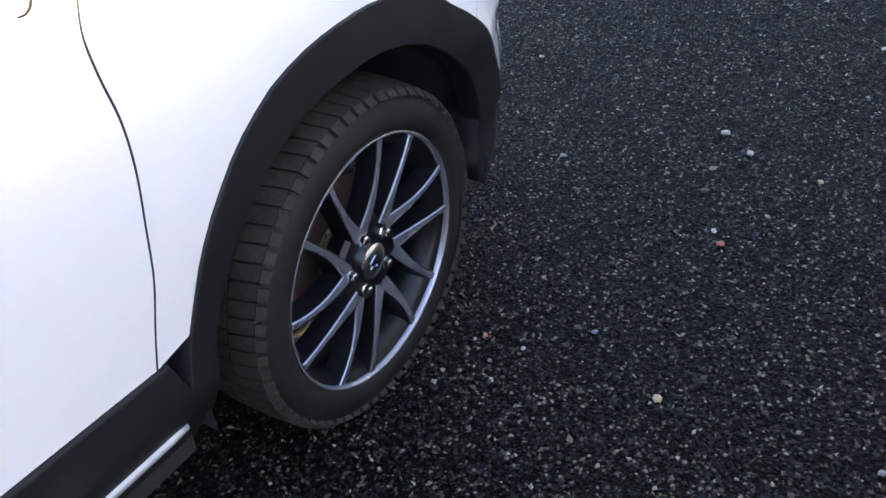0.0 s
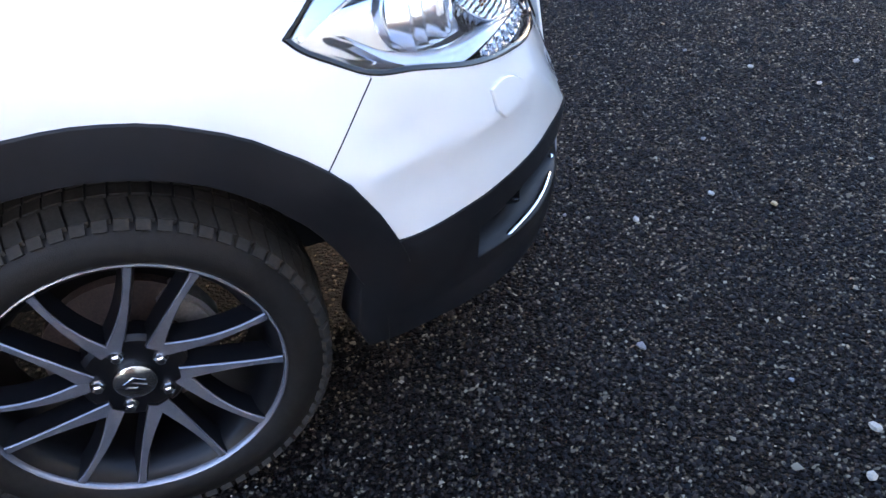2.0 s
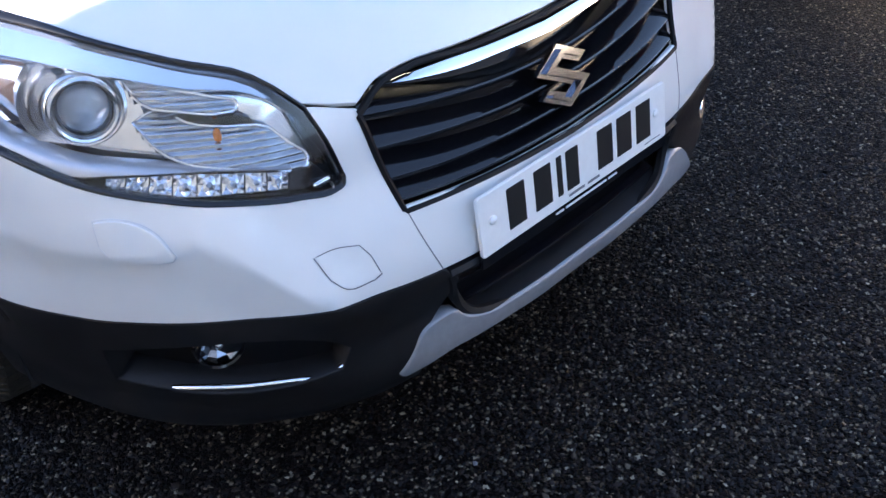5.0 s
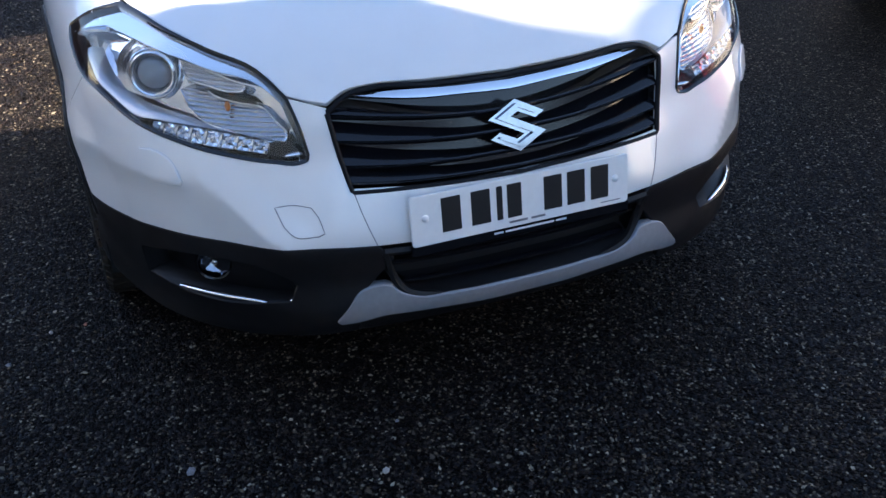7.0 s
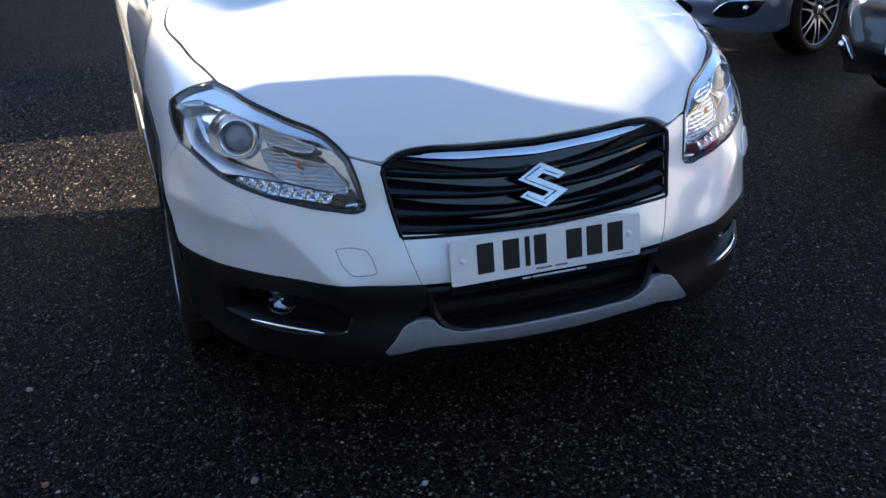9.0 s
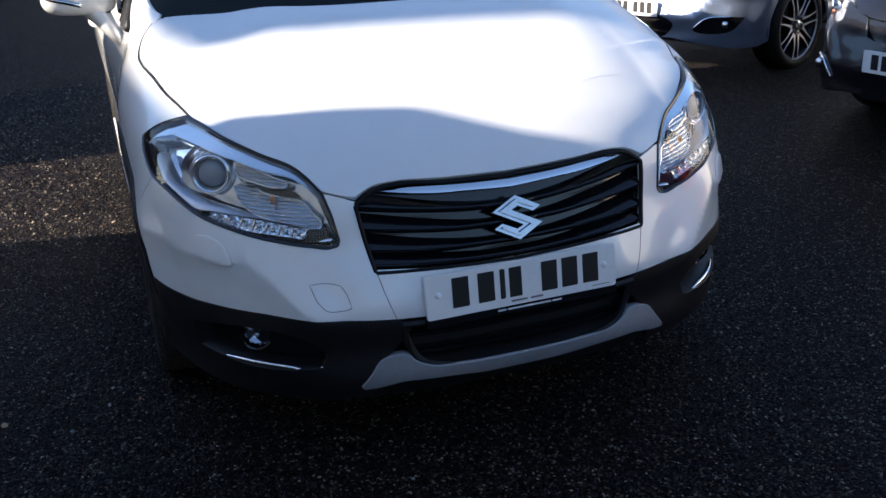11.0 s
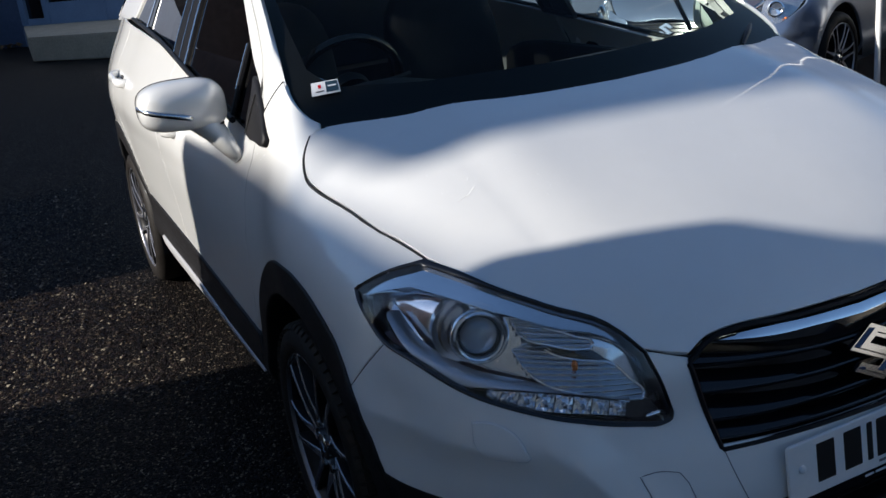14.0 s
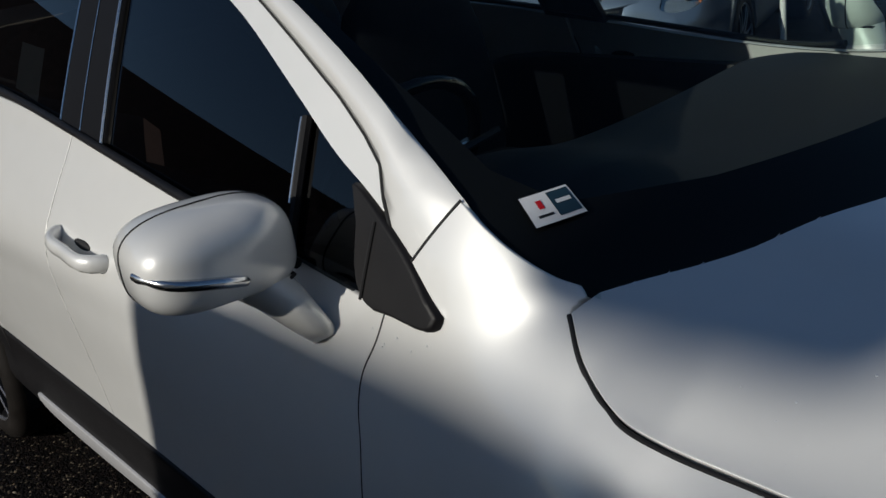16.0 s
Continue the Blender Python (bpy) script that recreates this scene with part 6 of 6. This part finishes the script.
    screen2 = panel("windscreen", [(-0.97, 0), (0.97, 0), (0.97, 1), (-0.97, 1)], scaled(on_grid(screen_at)), TINTED_DARK, root, "dark windscreen", step=0.1, gap=0, depth=0)
    outline2 = [(-0.92, 0), (-0.955, -0.35), (-0.985, -0.575), (-1.6, -0.585), (-2.4, -0.575), (-3.1, -0.56), (-3.2, 0)]
    panel("roof", outline2 + [(x, -y) for x, y in outline2[::-1]], scaled(on_grid(roof_at)), paint, root, step=0.08, gap=0, depth=0.03)
    for s in (-1, 1):
        tube("windscreen_pillar", [tuple(screen_at(np.array(s * 0.985), np.array(a)) * k) for a in np.linspace(0, 1, 7)], 0.03, paint, root, sides=8)
        lump("door_mirror", (-0.60 * k[0], s * 0.95, 1.06 * k[2]), (0.06, 0.10, 0.065), 0.8, paint, root, n=10)
    block("tailgate", (0.25, 1.2, 0.5), (-3.2 * k[0], 0, 1.2), paint, root, bevel=0.06)
    bm = bmesh.new()
    bmesh.ops.create_cube(bm, size=1, matrix=pose(-1.3 * k[0], 0, 0.45) @ Matrix.Diagonal((3.7 * k[0], 1.0, 0.5, 1)))
    part("underbody", bm, DARK, root)
    return root


SILVER_PAINT = material("silver metallic paint", (0.33, 0.39, 0.50), 0.28, 0.75, 1.0, 2.0, 0.04)
BLACK_PAINT = material("black metallic paint", (0.006, 0.006, 0.008), 0.25, 0.0, 0.35, 2.0, 0.1)
SATIN_ALLOY = material("dull silver wheel paint", (0.42, 0.42, 0.44), 0.35, 0.7, scale=20, vary=0.1)
TINTED_DARK = material("dark car glass", (0.006, 0.008, 0.010), 0.04, 0.0, 0.6, 3.0, 0.1)
LAMP_BRIGHT = material("bright ribbed reflector", (0.62, 0.64, 0.66), 0.25, 0.8, scale=35, vary=0.3, bump=0.8, bump_scale=60)
other_car("parked_car", "silver-blue hatchback with mesh grille, parked facing the white car", SILVER_PAINT, (-3.5, 3.5), -70, (0.93, 0.96, 0.96), LAMP_BRIGHT)
other_car("parked_car", "black glossy hatchback with clear headlamps, parked on tarmac", BLACK_PAINT, (-0.81, 3.62), -81, (0.94, 0.97, 0.90), LAMP_BRIGHT, False)

RED_PAINT = material("red car paint", (0.42, 0.018, 0.016), 0.28, 0.0, 1.0, 2.0, 0.05)
other_car("parked_car", "red hatchback parked in the row across the yard", RED_PAINT, (2.55, 3.7), -86, (0.93, 0.97, 0.96), LAMP_BRIGHT)

post = thing("marker_post", "tall slim white painted metal post on tarmac", "post", at=(-2.55, 3.94, 0))
lathe("shaft", [(0, 0.020), (4.4, 0.019), (4.415, 0.015), (4.42, 0.0005)], pose(0, 0, 0.012), PLATE, post, sides=20)
lathe("foot_plate", [(0, 0.026), (0.012, 0.026), (0.014, 0.022), (0.014, 0.001)], pose(0, 0, 0), PLATE, post, sides=24)

# ---- buildings round the yard ----
BRICK = material("dark brick", (0.16, 0.085, 0.06), 0.85, scale=3, vary=0.35, bump=0.6, bump_scale=60)
RENDER_BLUE = material("blue-grey cladding", (0.17, 0.21, 0.28), 0.6, scale=1.2, vary=0.12, bump=0.2, bump_scale=40)
CONCRETE = material("pale concrete", (0.50, 0.40, 0.27), 0.85, scale=3, vary=0.2, bump=0.5, bump_scale=90)
CREAM = material("cream wall render", (0.56, 0.52, 0.45), 0.85, scale=1.5, vary=0.12, bump=0.4, bump_scale=70)
SLATE = material("dark roof slate", (0.05, 0.05, 0.055), 0.6, scale=4, vary=0.3, bump=0.5, bump_scale=40)


def wall_from(name, outline2, y, thick, mat, label, parent=None):
    """An upright wall along x, its outline given by x and height."""
    bm = bmesh.new()
    f = bm.faces.new([bm.verts.new((x, y, z)) for x, z in outline2])
    r = bmesh.ops.extrude_face_region(bm, geom=[f])
    bmesh.ops.translate(bm, verts=[v for v in r["geom"] if isinstance(v, bmesh.types.BMVert)], vec=(0, -thick, 0))
    ob = part(name, bm, mat, parent, label)
    return tagged(ob, label, "wall", kind="structure")


def shadow_wall(name, y, thick, points, label, close, mat=None):
    """A wall at y whose top edge throws its shadow along the points, given by x and height over the flank of the white car."""
    dx, dz = -0.09 * (-0.85 - y), 0.406 * (-0.85 - y)
    top = [(x + dx, z + dz) for x, z in points]
    return wall_from(name, [(top[-1][0], 0), (top[0][0] + close, 0)] + top, y, thick, mat or BRICK, label)


# unseen walls added sunward to cast the shade, with a gap for the sun
shadow_wall("wall_south_shade", -5.2, 0.35, [(-1.33, 0.0), (-1.24, 0.50), (-1.07, 0.93), (-0.73, 0.942), (-0.36, 0.932), (-0.08, 0.896), (0.24, 0.848), (0.35, 0.835), (0.9, 0.80)], "added brick wall out of view, top shaped to cast shade", -0.6)
shadow_wall("wall_southeast_shade", -3.5, 0.25, [(0.33, 0.78), (0.36, 0.825), (0.44, 0.845), (0.50, 0.90), (0.518, 0.99), (0.56, 1.07), (0.595, 1.165), (0.68, 1.19), (0.72, 1.24), (1.2, 2.2), (2.0, 2.9), (14.0, 2.9)], "added cream wall out of view, stepped to cast shade", 0.0, CREAM)
shadow_wall("wall_southwest_shade", -5.2, 0.35, [(-26.0, 1.7), (-11.0, 1.7), (-10.0, 0.95), (-5.0, 0.95), (-4.2, 0.46), (-3.0, 0.42), (-2.86, 0.30), (-2.78, -0.25)], "added brick wall out of view, casts shade beyond the gap", 0.0)
# an unseen house added far behind them; its ridge casts soft shade on the fender
far = thing("house", "added brick house out of view, its slate ridge casts soft shade", "house", at=(2.55, -15.0, 0))
block("wall", (9, 6, 4.66), (0, 0, 2.33), BRICK, far, bevel=0.02)
bm = bmesh.new()
a = [bm.verts.new(v) for v in ((-4.6, 3.3, 4.66), (4.6, 3.3, 4.66), (4.6, -3.3, 4.66), (-4.6, -3.3, 4.66), (-4.6, 0, 6.72), (-3.63, 0, 6.72))]
for f in ((0, 1, 5, 4), (2, 3, 4, 5), (1, 2, 5), (3, 0, 4), (0, 3, 2, 1)):
    bm.faces.new([a[i] for i in f])
part("roof", bm, SLATE, far, "dark slate roof")
block("chimney", (0.46, 0.6, 1.4), (3.5, 0, 5.2), BRICK, far, "brick chimney", bevel=0.02)
# an unseen board on a pole, added to cast the soft shade on the bonnet
sign = thing("shade_board", "added dark board on a thin pole out of view, shades the bonnet", "sign", at=(-0.925, -11.0, 0))
lathe("pole", [(0, 0.016), (4.2, 0.012), (5.25, 0.010), (5.26, 0.0005)], pose(0, 0, 0), STEEL, sign, sides=10)
plate_shape("board", round_rect(0.40, 0.86, 0.07), pose(0, 0, 5.635, 90, 0, 0), 0.05, SLATE, sign, "dark board", 0.01)
# tall sheds beyond the shop, dark against the sky
bm = bmesh.new()
bmesh.ops.create_cube(bm, size=1, matrix=pose(-36, -15, 4.9, 0, 0, -68) @ Matrix.Diagonal((34, 6, 9.8, 1)))
tagged(part("wall_southwest_shed", bm, BRICK), "tall dark brick side of a shed", "wall", kind="structure")
# an unseen wall added ahead of the white car, to darken its front reflections
bm = bmesh.new()
bmesh.ops.create_cube(bm, size=1, matrix=pose(22.0, 3.0, 2.0) @ Matrix.Diagonal((0.3, 34, 4.0, 1)))
tagged(part("wall_east_added", bm, RENDER_BLUE), "added blue-grey wall out of view, darkens reflections in the car's front", "wall", kind="structure")
bm = bmesh.new()
bmesh.ops.create_cube(bm, size=1, matrix=pose(6.5, 15.0, 2.2) @ Matrix.Diagonal((20, 0.3, 4.4, 1)))
tagged(part("wall_north", bm, CREAM), "sunlit cream rendered wall beyond parked cars", "wall", kind="structure")
# the back of the yard: a shop front with a glazed door behind a low concrete landing
BLUE_FRAME = material("pale blue door frame", (0.20, 0.27, 0.38), 0.5, scale=3, vary=0.12, bump=0.1, bump_scale=60)
BLUE_WALL = material("blue-grey painted wall", (0.075, 0.10, 0.16), 0.7, scale=1.5, vary=0.2, bump=0.3, bump_scale=40)
LEAVES = material("brown leaf litter", (0.30, 0.17, 0.07), 0.9, scale=6, vary=0.4, bump=0.8, bump_scale=50)
back = Vector((-0.582, 0.813, 0))
along = Vector((0.813, 0.582, 0))
corner_a = Vector((-15.6, -0.55, 0))
step = thing("landing", "low concrete landing with sunlit top before a glazed door", "step", at=corner_a)
bm = bmesh.new()
ring = [Vector((0, 0, 0)), along * 7.0, along * 7.0 + Vector((-3.6, 0.4, 0)), Vector((-3.6, 0.15, 0))]
low, high = [bm.verts.new(q) for q in ring], [bm.verts.new(q + Vector((0, 0, 0.40))) for q in ring]
bm.faces.new(high)
bm.faces.new(low[::-1])
for i in range(4):
    bm.faces.new((low[i], low[(i + 1) % 4], high[(i + 1) % 4], high[i]))
bmesh.ops.bevel(bm, geom=bm.edges[:], offset=0.015, segments=2, affect="EDGES")
part("slab", bm, CONCRETE, step, "pale worn concrete")
wall_at = Matrix.Translation((-19.25, -0.42, 0)) @ Matrix((along, back, Vector((0, 0, 1)))).transposed().to_4x4()
bm = bmesh.new()
for x0, x1, z0, z1 in ((-16, 0.0, 0, 4), (4.6, 18, 0, 4), (0.0, 4.6, 2.6, 4)):
    bmesh.ops.create_cube(bm, size=1, matrix=pose((x0 + x1) / 2, 0.15, (z0 + z1) / 2) @ Matrix.Diagonal((x1 - x0, 0.3, z1 - z0, 1)))
bm.transform(wall_at)
tagged(part("wall_west", bm, BLUE_WALL), "blue-grey painted wall of a shop", "wall", kind="structure")
door = part("door_1", bmesh.new(), BLUE_FRAME)
tagged(door, "pale blue framed glass double door", "door", kind="structure")
for x, w, z0, z1 in ((0.08, 0.16, 0.4, 2.6), (0.75, 0.14, 0.4, 2.6), (2.25, 0.26, 0.4, 2.6), (3.8, 0.14, 0.4, 2.6), (4.5, 0.16, 0.4, 2.6)):
    bm = bmesh.new()
    bmesh.ops.create_cube(bm, size=1, matrix=pose(x, 0.06, (z0 + z1) / 2) @ Matrix.Diagonal((w, 0.10, z1 - z0, 1)))
    bm.transform(wall_at)
    part("door_post", bm, BLUE_FRAME, door)
for x0, x1, z0, z1 in ((0.16, 0.68, 0.4, 0.52), (0.82, 2.12, 0.4, 0.80), (2.38, 3.73, 0.4, 0.80), (3.87, 4.42, 0.4, 0.52), (0.16, 4.42, 2.5, 2.6), (0.16, 0.68, 1.05, 1.10)):
    bm = bmesh.new()
    bmesh.ops.create_cube(bm, size=1, matrix=pose((x0 + x1) / 2, 0.07, (z0 + z1) / 2) @ Matrix.Diagonal((x1 - x0, 0.08, z1 - z0, 1)))
    bm.transform(wall_at)
    part("door_rail", bm, BLUE_FRAME, door)
for x0, x1 in ((0.16, 0.68), (0.82, 2.12), (2.38, 3.73), (3.87, 4.42)):
    bm = bmesh.new()
    bmesh.ops.create_cube(bm, size=1, matrix=pose((x0 + x1) / 2, 0.09, 1.5) @ Matrix.Diagonal((x1 - x0, 0.02, 2.1, 1)))
    bm.transform(wall_at)
    part("pane", bm, TINTED_DARK, door, "dark glass pane")
litter = thing("leaf_litter", "brown dead leaves heaped along the wall", "leaves", at=(-19.25, -0.42, 0))
bm = bmesh.new()
for k in range(260):
    q = wall_at @ Vector((random.uniform(-6, -0.1), random.uniform(-0.35, -0.02), 0.02 + random.uniform(0, 0.06)))
    m = Matrix.Translation(q - Vector((-19.25, -0.42, 0))) @ pose(0, 0, 0, random.uniform(-40, 40), random.uniform(-40, 40), random.uniform(0, 360))
    bm.faces.new([bm.verts.new(m @ Vector(v)) for v in ((-0.07, 0, 0), (0, -0.04, 0.01), (0.08, 0, 0), (0, 0.04, 0.012))])
part("leaves", bm, LEAVES, litter)


# ---- back of the white car: rear window and tailgate top ----
rows = []
for s in np.linspace(0, 1, 7):
    line = []
    for y in np.linspace(-1, 1, 15):
        top = np.array((-2.98 - 0.03 * (1 - y * y), 0.545 * y, 1.575 - 0.055 * (1.15 / 0.95) ** 2 - 0.075 * y * y - 0.02 * abs(y) ** 8))
        low = np.array((-3.385 + 0.17 * y * y * y * y, 0.70 * y, 1.215))
        line.append(tuple(top * (1 - s) + low * s + np.array((-0.05, 0, 0.03)) * math.sin(math.pi * s)))
    rows.append(line)
loft("rear_window", rows[1:6], FRIT, car, "dark rear window", closed=False, smooth=60)
loft("tailgate_top", rows[:2], WHITE, car, closed=False, smooth=60)
loft("tailgate_belt", rows[5:], WHITE, car, closed=False, smooth=60)

# ---- rain left on the white car ----
WATER = material("water beads", (0.80, 0.81, 0.82), 0.08, 0.0, 0.6)
DRIED = material("dried streak", (0.80, 0.80, 0.78), 0.6)
bm = bmesh.new()
rng = np.random.default_rng(11)
spots = [(x + rng.normal(0, 0.035), y + rng.normal(0, 0.035)) for x, y in ((0.30, -0.55), (0.33, -0.45), (0.24, -0.62), (0.42, -0.40), (0.15, -0.72), (0.36, 0.2), (0.28, 0.42), (0.5, 0.1)) for _ in range(7)]
spots += [(rng.uniform(0.1, 0.6), rng.uniform(-0.6, 0.6)) for _ in range(70)]
for x, y in spots:
    p, n = hood(np.array([x]), np.array([y]))
    r = rng.uniform(0.0008, 0.0021)
    m = Matrix.Translation(p[0]) @ Vector(n[0]).to_track_quat("Z", "Y").to_matrix().to_4x4() @ Matrix.Diagonal((r, r * rng.uniform(0.7, 1.2), r * 0.5, 1))
    bmesh.ops.create_icosphere(bm, subdivisions=1, radius=1, matrix=m)
for u, z in [(side_u(x), z) for x, z in ((-0.39, 0.965), (-0.385, 0.97), (-0.36, 0.985), (-0.30, 0.99), (-0.41, 0.985), (-0.33, 0.975))]:
    p, n = fender_skin(np.array([u]), np.array([z]))
    bmesh.ops.create_icosphere(bm, subdivisions=1, radius=0.0018, matrix=Matrix.Translation(p[0]))
tagged(part("water_drops", bm, WATER, car), "clear rain drops", kind="stuff")
for line in ([(0.352, -0.555), (0.365, -0.575), (0.368, -0.602)], [(0.63, 0.30), (0.617, 0.352), (0.609, 0.40), (0.603, 0.437)]):
    q = np.array(curve(line, 8)) + rng.normal(0, 0.0012, (8 * (len(line) - 1) + 1, 2))
    p, n = hood(q[:, 0], q[:, 1])
    tube("dried_streak", [tuple(v) for v in p + n * 0.0002], [float(r) for r in rng.uniform(0.0005, 0.0018, len(q))], DRIED, car, "pale dried streak", sides=6, flat=0.12)
